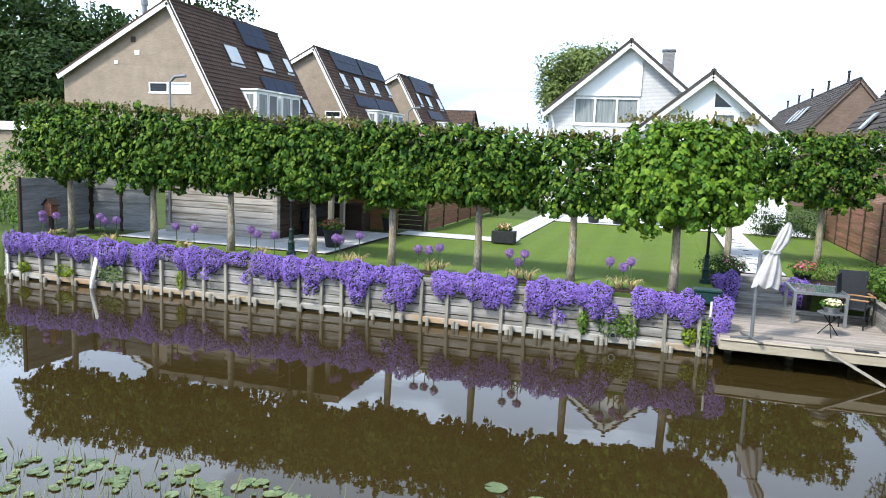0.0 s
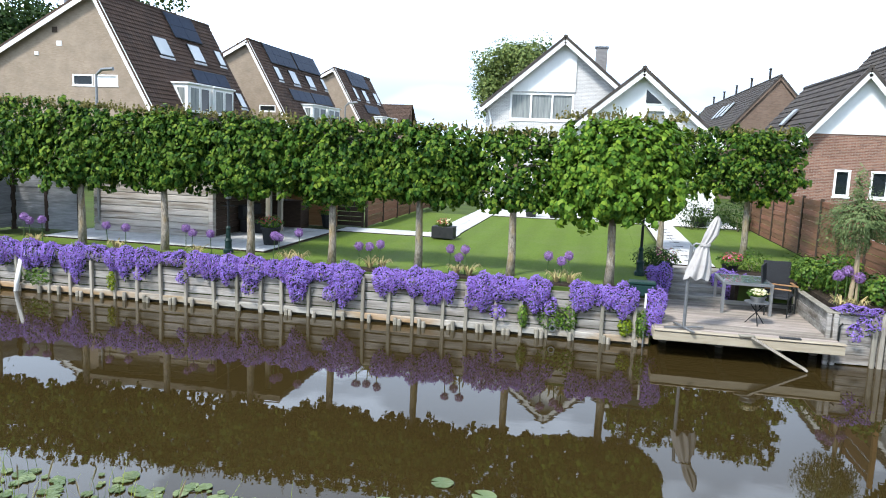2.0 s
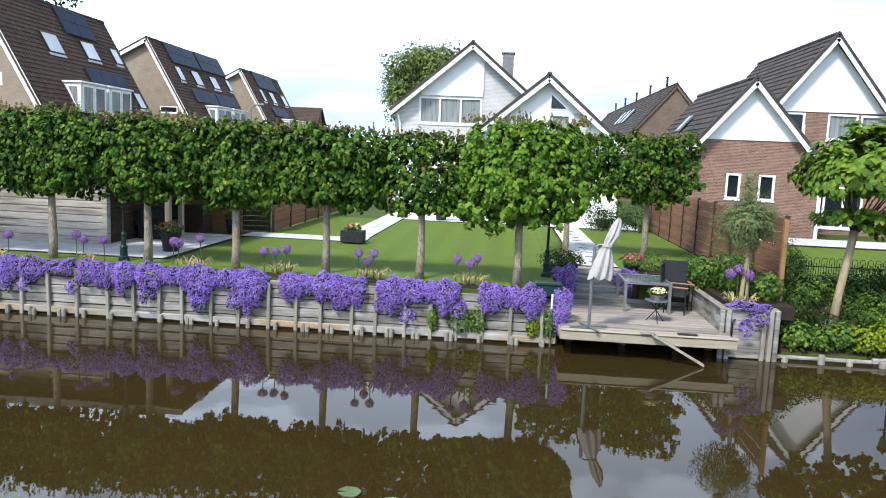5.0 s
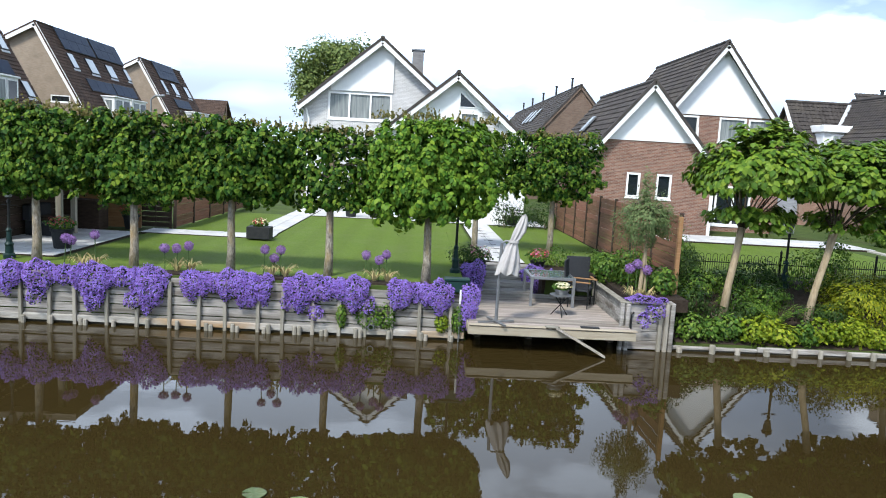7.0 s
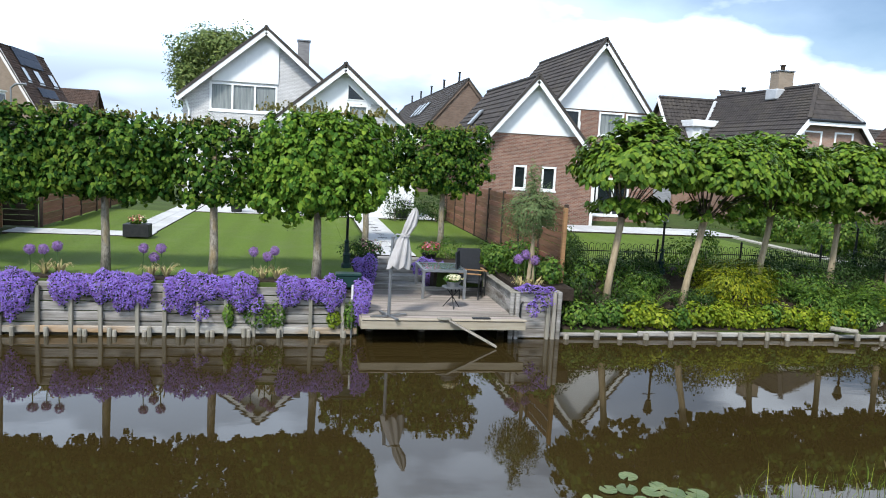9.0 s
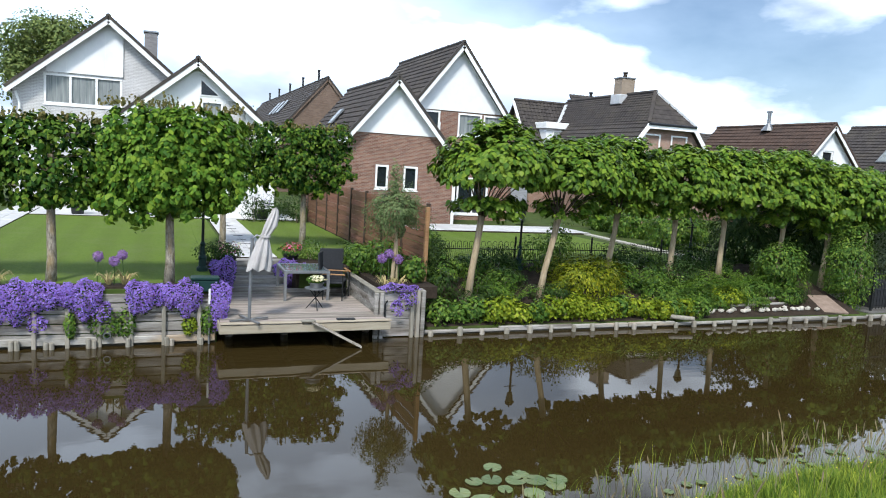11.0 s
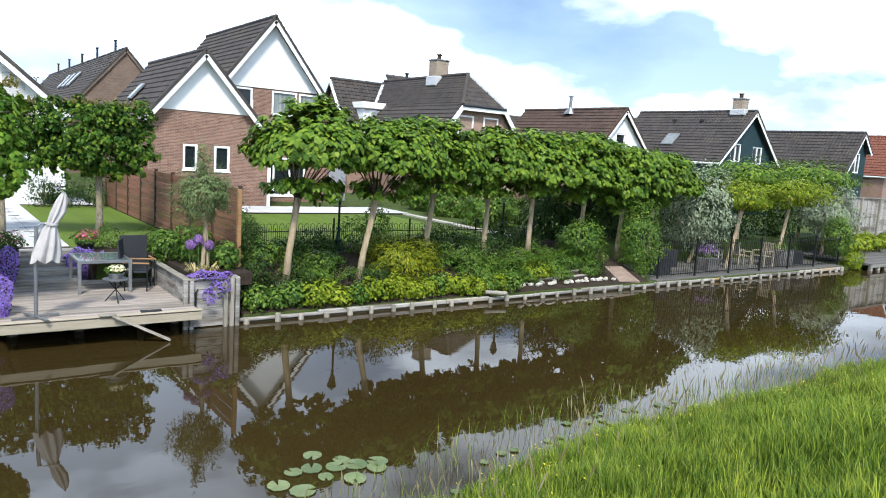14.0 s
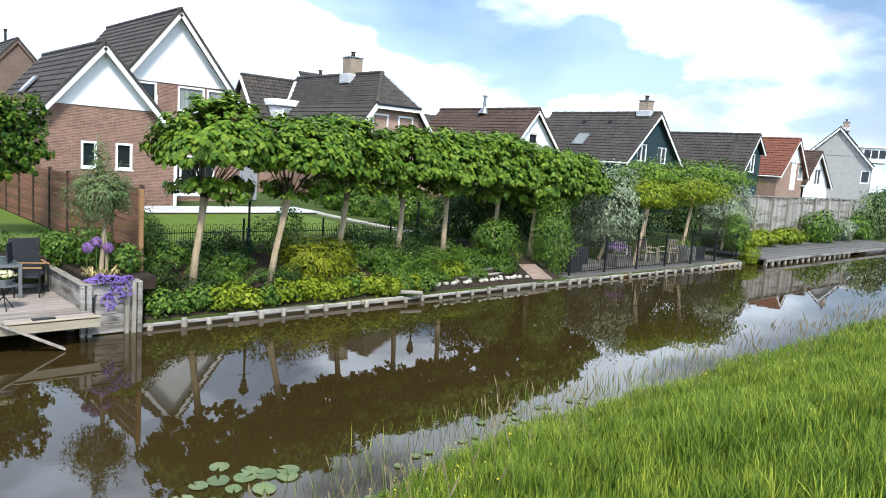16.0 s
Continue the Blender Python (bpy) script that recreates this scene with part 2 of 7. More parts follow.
M["soil"] = surf("dark garden soil", (0.03, 0.022, 0.016), (0.075, 0.055, 0.04), 8, 0.95, 0.8, 20)
M["lead"] = surf("lead flashing", (0.42, 0.43, 0.44), (0.55, 0.56, 0.57), 4, 0.5, 0.2, 20, k=0.85)
M["bark"] = surf("pale mottled bark", (0.09, 0.075, 0.055), (0.40, 0.36, 0.29), 13, 0.9, 0.7, 25, (2, 2, 0.7),
                 stain=(0.34, 0.24, 0.09), stain_scale=3.5, stain_amount=0.5, vary=0.12, k=0.85)
# catalpa limbs: the dimness inside the crown is put into this bark colour
M["bark_limb_shaded"] = surf("limb bark with crown shade in its colour", (0.055, 0.045, 0.03), (0.15, 0.125, 0.085), 12, 0.9, 0.5, 25, (2, 2, 0.7))
M["bark_pale"] = surf("pale tan bark", (0.30, 0.23, 0.14), (0.48, 0.39, 0.26), 9, 0.9, 0.6, 25, (2, 2, 0.5), vary=0.15, k=0.8)
M["leaf_lime"] = surf("lime tree leaf", (0.036, 0.098, 0.014), (0.118, 0.228, 0.026), 1.6, 0.5, 0, vary=0.75, island=True, translucent=0.12, spec=0.08)
M["leaf_young"] = surf("reddish young lime leaf", (0.16, 0.16, 0.045), (0.30, 0.25, 0.09), 1.6, 0.5, 0, vary=0.4, island=True, translucent=0.25, spec=0.1)
# brighter copy of the lime leaf: sunlight is put into its colour
M["leaf_lime_sunlit"] = surf("lime tree leaf with sunlight in its colour", (0.07, 0.16, 0.016), (0.165, 0.295, 0.032), 1.6, 0.5, 0, vary=0.5, island=True, translucent=0.2, spec=0.1, k=0.74)
M["leaf_catalpa"] = surf("catalpa leaf", (0.08, 0.17, 0.016), (0.20, 0.325, 0.034), 1.3, 0.45, 0, vary=0.42, island=True, translucent=0.16, spec=0.12)
M["leaf_dark"] = surf("dark tree leaf", (0.026, 0.062, 0.012), (0.06, 0.12, 0.024), 1.0, 0.55, 0, vary=0.4, island=True, translucent=0.2)
M["leaf_mid"] = surf("shrub leaf", (0.055, 0.13, 0.018), (0.15, 0.26, 0.036), 1.5, 0.5, 0, vary=0.5, island=True, translucent=0.2, k=0.72)
M["leaf_yellow"] = surf("yellow-green leaf", (0.18, 0.28, 0.014), (0.36, 0.45, 0.036), 1.5, 0.5, 0, vary=0.45, island=True, translucent=0.3, k=0.62)
M["leaf_willow"] = surf("pale olive tree leaf", (0.13, 0.20, 0.05), (0.28, 0.36, 0.11), 1.0, 0.5, 0, vary=0.4, island=True, translucent=0.2)
M["leaf_gold"] = surf("olive-yellow leaf", (0.15, 0.20, 0.008), (0.34, 0.38, 0.022), 1.5, 0.5, 0, vary=0.45, island=True, translucent=0.15)
M["leaf_silver"] = surf("silvery leaf", (0.17, 0.22, 0.13), (0.34, 0.40, 0.26), 1.5, 0.6, 0, vary=0.3, island=True, translucent=0.2, k=0.8)
M["leaf_olive"] = surf("olive grey-green leaf", (0.11, 0.175, 0.06), (0.23, 0.31, 0.12), 1.5, 0.55, 0, vary=0.3, island=True, translucent=0.2)
M["purple"] = surf("violet bellflower", (0.22, 0.115, 0.47), (0.42, 0.27, 0.76), 6, 0.6, 0, vary=0.35, island=True, translucent=0.25, k=0.8)
M["allium"] = surf("mauve allium floret", (0.28, 0.14, 0.40), (0.46, 0.27, 0.58), 6, 0.6, 0, vary=0.3, island=True, translucent=0.2, k=0.75)
M["stem"] = surf("green stem", (0.06, 0.11, 0.03), (0.10, 0.17, 0.05), 5, 0.6, 0.1)
M["straw"] = surf("yellowing strap leaf", (0.42, 0.36, 0.14), (0.62, 0.52, 0.26), 3, 0.7, 0, vary=0.3, island=True, translucent=0.2, k=0.7)
M["red_flower"] = surf("red flower", (0.50, 0.05, 0.06), (0.72, 0.16, 0.14), 5, 0.6, 0, vary=0.35, island=True, translucent=0.2, k=0.8)
M["pink_flower"] = surf("pink flower", (0.55, 0.10, 0.24), (0.75, 0.30, 0.42), 5, 0.6, 0, vary=0.3, island=True, translucent=0.2, k=0.8)
M["cream_flower"] = surf("cream and yellow flower", (0.70, 0.62, 0.20), (0.82, 0.80, 0.68), 5, 0.6, 0, vary=0.2, island=True, k=0.85)
M["yellow_flower"] = surf("yellow buttercup petal", (0.62, 0.46, 0.03), (0.80, 0.66, 0.06), 5, 0.5, 0, vary=0.2, island=True, k=0.85)
M["grass"] = surf("rough grass blade", (0.10, 0.195, 0.018), (0.29, 0.39, 0.05), 1.6, 0.6, 0, vary=0.65, island=True, translucent=0.3, k=0.74)
M["seed"] = surf("dry grass seed head", (0.30, 0.25, 0.14), (0.46, 0.40, 0.25), 2, 0.8, 0, vary=0.3, island=True, translucent=0.2)
M["lily"] = surf("lily pad", (0.13, 0.19, 0.08), (0.25, 0.31, 0.15), 3, 0.35, 0.2, 12, vary=0.25, stain=(0.30, 0.30, 0.12), stain_scale=4, stain_amount=0.4)
M["ground"] = surf("grassy ground", (0.055, 0.095, 0.018), (0.11, 0.16, 0.035), 1.2, 0.95, 0.8, 9, stain=(0.07, 0.06, 0.03), stain_scale=0.5)
M["fabric"] = surf("off-white parasol fabric", (0.60, 0.57, 0.55), (0.72, 0.69, 0.67), 6, 0.9, 0.3, 60, k=0.6)
M["green_plastic"] = surf("dark green plastic", (0.012, 0.045, 0.04), (0.02, 0.06, 0.055), 5, 0.45, 0.1)
M["rattan"] = surf("charcoal woven back", (0.035, 0.038, 0.045), (0.06, 0.064, 0.072), 40, 0.7, 0.5, 90)
M["teak"] = surf("orange-brown teak", (0.38, 0.20, 0.09), (0.52, 0.30, 0.15), 6, 0.6, 0.2, 30, (0.4, 1, 4))
M["table_glass"] = surf("grey glass tabletop", (0.12, 0.18, 0.19), (0.16, 0.22, 0.23), 3, 0.08, 0.0, spec=0.6)
M["pot"] = surf("anthracite pot", (0.03, 0.032, 0.036), (0.055, 0.057, 0.06), 8, 0.6, 0.2, 40)
M["stone_white"] = surf("pale stone", (0.40, 0.37, 0.31), (0.60, 0.57, 0.50), 6, 0.85, 0.4, 20, vary=0.15, k=0.85)
M["terracotta"] = surf("brown paver", (0.30, 0.22, 0.17), (0.46, 0.35, 0.28), 4, 0.9, 0.3, 20)
M["teal_board"] = surf("dark teal boarding", (0.022, 0.05, 0.06), (0.035, 0.07, 0.08), 3, 0.6, 0.1, 14)
M["grey_render"] = surf("pale grey render", (0.40, 0.39, 0.37), (0.48, 0.47, 0.45), 2, 0.85, 0.1, 20, k=0.68)


def lawn_mat():
    m = surf("mown lawn", (0.10, 0.178, 0.02), (0.185, 0.262, 0.036), 14, 0.9, 0.6, 60, stain=(0.17, 0.23, 0.06), stain_scale=0.9, stain_amount=0.6)
    n, l = m.node_tree.nodes, m.node_tree.links
    b = n["Principled BSDF"]
    src = b.inputs["Base Color"].links[0].from_socket
    geo = n.new("ShaderNodeNewGeometry")
    sep = n.new("ShaderNodeSeparateXYZ")
    l.new(geo.outputs["Position"], sep.inputs[0])
    mu = n.new("ShaderNodeMath")
    mu.operation = "MULTIPLY"
    mu.inputs[1].default_value = 2 * math.pi / 1.0
    l.new(sep.outputs[0], mu.inputs[0])
    si = n.new("ShaderNodeMath")
    si.operation = "SINE"
    l.new(mu.outputs[0], si.inputs[0])
    mr = n.new("ShaderNodeMapRange")
    mr.inputs[1].default_value, mr.inputs[2].default_value = -0.6, 0.6
    mr.inputs[3].default_value, mr.inputs[4].default_value = 0.955, 1.05
    l.new(si.outputs[0], mr.inputs[0])
    hs = n.new("ShaderNodeHueSaturation")
    l.new(mr.outputs[0], hs.inputs["Value"])
    l.new(src, hs.inputs["Color"])
    l.new(hs.outputs[0], b.inputs["Base Color"])
    return m


M["lawn"] = lawn_mat()


def water_mat():
    m = bpy.data.materials.new("brown canal water")
    m.use_nodes = True
    n, l = m.node_tree.nodes, m.node_tree.links
    b = n["Principled BSDF"]
    b.inputs["Roughness"].default_value = 0.015
    b.inputs["IOR"].default_value = 1.33
    geo = n.new("ShaderNodeNewGeometry")
    t = n.new("ShaderNodeTexNoise")
    t.inputs["Scale"].default_value, t.inputs["Detail"].default_value = 0.35, 4
    l.new(geo.outputs["Position"], t.inputs[0])
    r = n.new("ShaderNodeValToRGB")
    r.color_ramp.elements[0].color, r.color_ramp.elements[1].color = (0.023, 0.015, 0.0045, 1), (0.034, 0.0235, 0.0075, 1)
    l.new(t.outputs[0], r.inputs[0])
    l.new(r.outputs[0], b.inputs["Base Color"])
    mp = n.new("ShaderNodeMapping")
    mp.inputs["Scale"].default_value = (0.6, 1.3, 1)
    l.new(geo.outputs["Position"], mp.inputs[0])
    t2 = n.new("ShaderNodeTexNoise")
    t2.inputs["Scale"].default_value, t2.inputs["Detail"].default_value = 2.4, 3
    l.new(mp.outputs[0], t2.inputs[0])
    bp = n.new("ShaderNodeBump")
    bp.inputs["Strength"].default_value, bp.inputs["Distance"].default_value = 0.022, 0.04
    l.new(t2.outputs[0], bp.inputs["Height"])
    l.new(bp.outputs[0], b.inputs["Normal"])
    return m


M["water"] = water_mat()

# ---- building blocks ----


def link_mesh(name, me, material, parent=None, label="", smooth=False):
    if material:
        me.materials.append(M[material] if isinstance(material, str) else material)
    if smooth:
        me.polygons.foreach_set("use_smooth", [True] * len(me.polygons))
    ob = new(name, me)
    ob.parent = parent
    if label:
        tagged(ob, label=label)
    return ob


def part(name, bm, material, parent=None, label="", smooth=False):
    me = bpy.data.meshes.new(name)
    bm.normal_update()
    bm.to_mesh(me)
    bm.free()
    return link_mesh(name, me, material, parent, label, smooth)


def raw(name, verts, faces, material, parent=None, label="", smooth=False):
    me = bpy.data.meshes.new(name)
    me.from_pydata(verts, [], faces)
    return link_mesh(name, me, material, parent, label, smooth)


def thing(name, x, y, z, label, category, group="", rz=0.0, kind=""):
    ob = new(name)
    ob.matrix_basis = pose(x, y, z, 0, 0, rz)
    ob.empty_display_size = 0.1
    return tagged(ob, label=label, category=category, group=group, kind=kind)


def structure(ob, label, category):
    return tagged(ob, label=label, category=category, kind="structure")


def box(bm, x0, x1, y0, y1, z0, z1, bevel=0.0, m=None):
    r = bmesh.ops.create_cube(bm, size=1.0)
    vs = r["verts"]
    for v in vs:
        v.co = Vector(((x0 + x1) / 2 + v.co.x * (x1 - x0), (y0 + y1) / 2 + v.co.y * (y1 - y0), (z0 + z1) / 2 + v.co.z * (z1 - z0)))
    if bevel:
        es = list({e for v in vs for e in v.link_edges})
        rb = bmesh.ops.bevel(bm, geom=es, offset=bevel, segments=1, affect="EDGES")
        vs = list({v for f in rb["faces"] for v in f.verts} | {v for v in vs if v.is_valid})
    if m is not None:
        bmesh.ops.transform(bm, matrix=m, verts=vs)
    return bm


def boxes(*specs, bevel=0.0):
    bm = bmesh.new()
    for s in specs:
        box(bm, *s, bevel=bevel)
    return bm


def tube(bm, points, radii, n=8, cap=True):
    """A round tube through points."""
    rings = []
    pts = [Vector(p) for p in points]
    for i, p in enumerate(pts):
        d = (pts[min(i + 1, len(pts) - 1)] - pts[max(i - 1, 0)]).normalized()
        a = d.orthogonal().normalized() if abs(d.z) < 0.95 else Vector((1, 0, 0))
        a = (a - d * a.dot(d)).normalized()
        c = d.cross(a)
        r = radii[i] if isinstance(radii, (list, tuple)) else radii
        rings.append([bm.verts.new(p + (a * math.cos(2 * math.pi * k / n) + c * math.sin(2 * math.pi * k / n)) * r) for k in range(n)])
    for a, b in zip(rings, rings[1:]):
        for k in range(n):
            bm.faces.new((a[k], a[(k + 1) % n], b[(k + 1) % n], b[k]))
    if cap:
        bm.faces.new(rings[0][::-1])
        bm.faces.new(rings[-1])
    return bm


def lathe(bm, profile, n=16, cx=0.0, cy=0.0):
    """A turned shape from (radius, height) pairs."""
    rings = [[bm.verts.new((cx + r * math.cos(2 * math.pi * k / n), cy + r * math.sin(2 * math.pi * k / n), z)) for k in range(n)] for r, z in profile]
    for a, b in zip(rings, rings[1:]):
        for k in range(n):
            bm.faces.new((a[k], a[(k + 1) % n], b[(k + 1) % n], b[k]))
    bm.faces.new(rings[0][::-1])
    bm.faces.new(rings[-1])
    return bm


def prism(bm, poly, y0, y1):
    """Extrudes a polygon of (x, z) from y0 to y1."""
    a = [bm.verts.new((x, y0, z)) for x, z in poly]
    b = [bm.verts.new((x, y1, z)) for x, z in poly]
    k = len(poly)
    bm.faces.new(a)
    bm.faces.new(b[::-1])
    for i in range(k):
        bm.faces.new((a[i], b[i], b[(i + 1) % k], a[(i + 1) % k]))
    bmesh.ops.recalc_face_normals(bm, faces=bm.faces[:])
    return bm


def cut(ob, holes):
    """Cuts boxes out of a mesh, for openings."""
    for h in holes:
        bm = boxes(h)
        me = bpy.data.meshes.new("cutter")
        bm.to_mesh(me)
        bm.free()
        c = new("cutter", me)
        c.parent = ob.parent
        md = ob.modifiers.new("cut", "BOOLEAN")
        md.operation, md.object, md.solver = "DIFFERENCE", c, "EXACT"
        bpy.context.view_layer.update()
        baked = bpy.data.meshes.new_from_object(ob.evaluated_get(bpy.context.evaluated_depsgraph_get()))
        ob.modifiers.clear()
        ob.data = baked
        bpy.data.objects.remove(c)
        bpy.data.meshes.remove(me)


RNG = np.random.default_rng(7)


def leaf_arrays(pos, nrm, size, wide=0.55, droop=0.0, fold=0.25, rng=RNG):
    """Folded pointed leaves, two triangles each: base, left, tip, right."""
    n = len(pos)
    nrm = nrm / np.linalg.norm(nrm, axis=1)[:, None]
    d = rng.normal(size=(n, 3))
    d[:, 2] -= droop
    d -= nrm * (d * nrm).sum(1)[:, None]
    d /= np.linalg.norm(d, axis=1)[:, None] + 1e-9
    s = np.cross(nrm, d)
    sz = (size * rng.uniform(0.65, 1.25, n))[:, None]
    b = pos - d * sz * 0.5
    t = pos + d * sz * 0.5 - nrm * sz * 0.12
    mid = pos - d * sz * 0.08 + nrm * sz * fold * 0.5
    lft = mid + s * sz * wide * 0.5 - nrm * sz * fold
    rgt = mid - s * sz * wide * 0.5 - nrm * sz * fold
    return b, lft, t, rgt


def leaves(pos, nrm, size, wide=0.55, droop=0.0, fold=0.25, rng=RNG):
    b, lft, t, rgt = leaf_arrays(pos, nrm, size, wide, droop, fold, rng)
    n = len(pos)
    v = np.stack([b, lft, t, rgt], 1).reshape(-1, 3)
    i = np.arange(n)[:, None] * 4
    f = np.concatenate([i + [0, 1, 2], i + [0, 2, 3]], 1).reshape(-1, 3)
    return v, f


def leaf_object(name, v, f, material, parent=None, label=""):
    me = bpy.data.meshes.new(name)
    me.vertices.add(len(v))
    me.vertices.foreach_set("co", np.asarray(v, dtype=np.float32).ravel())
    k = f.shape[1]
    me.loops.add(f.size)
    me.loops.foreach_set("vertex_index", f.astype(np.int32).ravel())
    me.polygons.add(len(f))
    me.polygons.foreach_set("loop_start", np.arange(0, f.size, k, dtype=np.int32))
    me.update(calc_edges=True)
    me.validate()
    return link_mesh(name, me, material, parent, label)


def sphere_dirs(n, rng=RNG):
    d = rng.normal(size=(n, 3))
    return d / np.linalg.norm(d, axis=1)[:, None]


def lumpy(d, seed, amp=0.18, freq=2.2):
    """Radius factor over directions, uneven."""
    r = np.random.default_rng(seed)
    out = np.ones(len(d))
    for k in range(10):
        w = r.normal(size=3) * freq * (1 + k * 0.35)
        out += amp / (1 + k * 0.3) * np.sin(d @ w + r.uniform(0, 6.28)) * 0.6
    return out


def crown_cloud(n, half, seed, power=2.0, inner=0.45, amp=0.16, freq=2.2, flat_bottom=None):
    """Points and outward normals of an uneven crown; power above 2 makes it boxy."""
    rng = np.random.default_rng(seed)
    d = sphere_dirs(n, rng)
    sq = (np.abs(d) ** power).sum(1) ** (-1 / power)
    r = sq * lumpy(d, seed + 1, amp, freq)
    depth = 1 - (1 - inner) * rng.beta(1, 2.6, n)
    p = d * (r * depth)[:, None] * np.array(half)
    if flat_bottom is not None:
        low = p[:, 2] < flat_bottom
        p[low, 2] = flat_bottom + rng.normal(0, 0.06, low.sum())
    nr = d / np.array(half)
    nr = nr / np.linalg.norm(nr, axis=1)[:, None] + rng.normal(0, 0.38, (n, 3)) + [0, 0, 0.5]
    return p, nr


# ---- water and ground ----
G = 1.15      # garden level above the water
WALL_Y = 15.7
water = structure(raw("water", [(-500, 4, 0), (500, 4, 0), (500, 16.5, 0), (-500, 16.5, 0)], [(0, 1, 2, 3)], "water"),
                  "still brown canal water mirroring the gardens", "water")


def near_edge(x):
    return 5.4 + 1.35 / (1 + math.exp(-(x - 4.2) / 1.2)) + 0.1 * math.sin(x * 0.9)


def ground_height(x, y):
    if y < 12:
        e = near_edge(x)
        if y > e:
            return max(-0.9, -0.35 * (y - e) - 0.05)
        return min(2.35, 0.03 + 0.40 * (e - y)) + 0.04 * math.sin(x * 1.3 + y)
    if y < 15.72:
        return -0.9
    if x < -17.8:
        return min(1.0, 0.25 + 0.5 * (y - 15.7))
    if x < 6.05:
        if 1.3 < x and y < 18.3:
            return -0.2
        if 1.3 < x < 3.5 and y < 20.1:
            return 0.3
        return G - 0.02
    if x < 20.6:
        return 0.16 + (G - 0.16) * min(1, max(0, (y - 15.9) / 2.9))
    return 0.14 if y < 19 else 1.0


def ground_sheet():
    xs = [-500, -200, -100, -60, -40, -30, -24, -20, -17.85, -17.75]
    xs += [x * 0.5 for x in range(-34, 3)] + [1.28, 1.32, 2, 3, 3.48, 3.52, 4, 5, 6.0, 6.1]
    xs += [6.5 + 0.5 * k for k in range(28)] + [20.55, 20.65, 22, 24, 26, 28, 30, 33, 36, 40, 46, 54, 64, 80, 110, 160, 250, 500]
    ys = [-400, -100, -40, -15, -6, -3, -1, 0, 1, 2, 3, 4, 4.5, 5, 5.5, 6, 6.25, 6.5, 6.75, 7, 7.25, 7.5, 7.75, 8, 9, 12, 15.70, 15.74,
          16, 16.4, 16.8, 17.2, 17.6, 18, 18.28, 18.32, 18.8, 18.98, 19.02, 20, 20.08, 20.12, 22, 25, 30, 40, 60, 100, 200, 500]
    v = [(x, y, ground_height(x, y)) for y in ys for x in xs]
    w = len(xs)
    f = [(j * w + i, j * w + i + 1, (j + 1) * w + i + 1, (j + 1) * w + i) for j in range(len(ys) - 1) for i in range(w - 1)]
    return structure(raw("ground", v, f, "ground"), "grassy earth banks and garden ground along the canal", "ground")


ground_sheet()


def sheet(name, x0, x1, y0, y1, z, material, label, category, h=0.03):
    return structure(part(name, boxes((x0, x1, y0, y1, z - h, z)), material), label, category)


sheet("lawn", 1.28, 2.0, 20.2, 31.6, G + 0.012, "lawn", "mown lawn beside the garden steps", "lawn")
lawn_main = sheet("lawn", -8.3, 1.275, 16.25, 31.6, G + 0.012, "lawn", "closely mown striped green lawn behind the canal wall", "lawn")
sheet("lawn", -17.0, -8.3, 16.25, 17.3, G + 0.008, "lawn", "narrow strip of mown lawn beside the cabin paving", "lawn")
sheet("lawn", 3.25, 6.3, 20.2, 31.6, G + 0.012, "lawn", "mown lawn beside the brown fence", "lawn")
sheet("lawn", 7.2, 17.5, 19.6, 31.0, G + 0.012, "lawn", "green lawn in front of the brick house", "lawn")


# ---- houses ----


def tile_slope(bm, o, u, s, thick=0.1, course=0.34, tile=0.30, relief=0.035):
    """A tiled roof slope: o lower corner, u along the eave, s up the slope."""
    o, u, s = Vector(o), Vector(u), Vector(s)
    nrm = u.cross(s).normalized()
    if nrm.z < 0:
        nrm = -nrm
    nc, nt = max(2, round(s.length / course)), max(2, round(u.length / tile))
    prof = (0.0, 0.75, 1.0, 0.45)
    cols = [(k / 4 / nt, prof[k % 4]) for k in range(nt * 4 + 1)]
    rows = []
    for c in range(nc):
        rows += [(c / nc, 1.0), ((c + 0.98) / nc, 0.0)]
    grid = []
    for v, lift in rows:
        grid.append([bm.verts.new(o + u * a + s * v + nrm * (relief * h + relief * 1.2 * lift)) for a, h in cols])
    for a, b in zip(grid, grid[1:]):
        for k in range(len(cols) - 1):
            bm.faces.new((a[k], a[k + 1], b[k + 1], b[k]))
    c = [o - nrm * thick, o + u - nrm * thick, o + u + s - nrm * thick, o + s - nrm * thick]
    t = [o, o + u, o + u + s, o + s]
    lo, hi = [bm.verts.new(p) for p in c], [bm.verts.new(p) for p in t]
    bm.faces.new(lo)
    for k in range(4):
        bm.faces.new((lo[k], lo[(k + 1) % 4], hi[(k + 1) % 4], hi[k]))
    return bm


def strip(bm, a, b, w, h, up=(0, 0, 1)):
    """A square bar from a to b."""
    a, b = Vector(a), Vector(b)
    d = (b - a).normalized()
    side = d.cross(Vector(up)).normalized()
    top = side.cross(d).normalized()
    ring = []
    for p in (a, b):
        ring.append([bm.verts.new(p + side * x * w / 2 + top * z * h / 2) for x, z in ((-1, -1), (1, -1), (1, 1), (-1, 1))])
    bm.faces.new(ring[0])
    bm.faces.new(ring[1][::-1])
    for k in range(4):
        bm.faces.new((ring[0][k], ring[1][k], ring[1][(k + 1) % 4], ring[0][(k + 1) % 4]))
    return bm


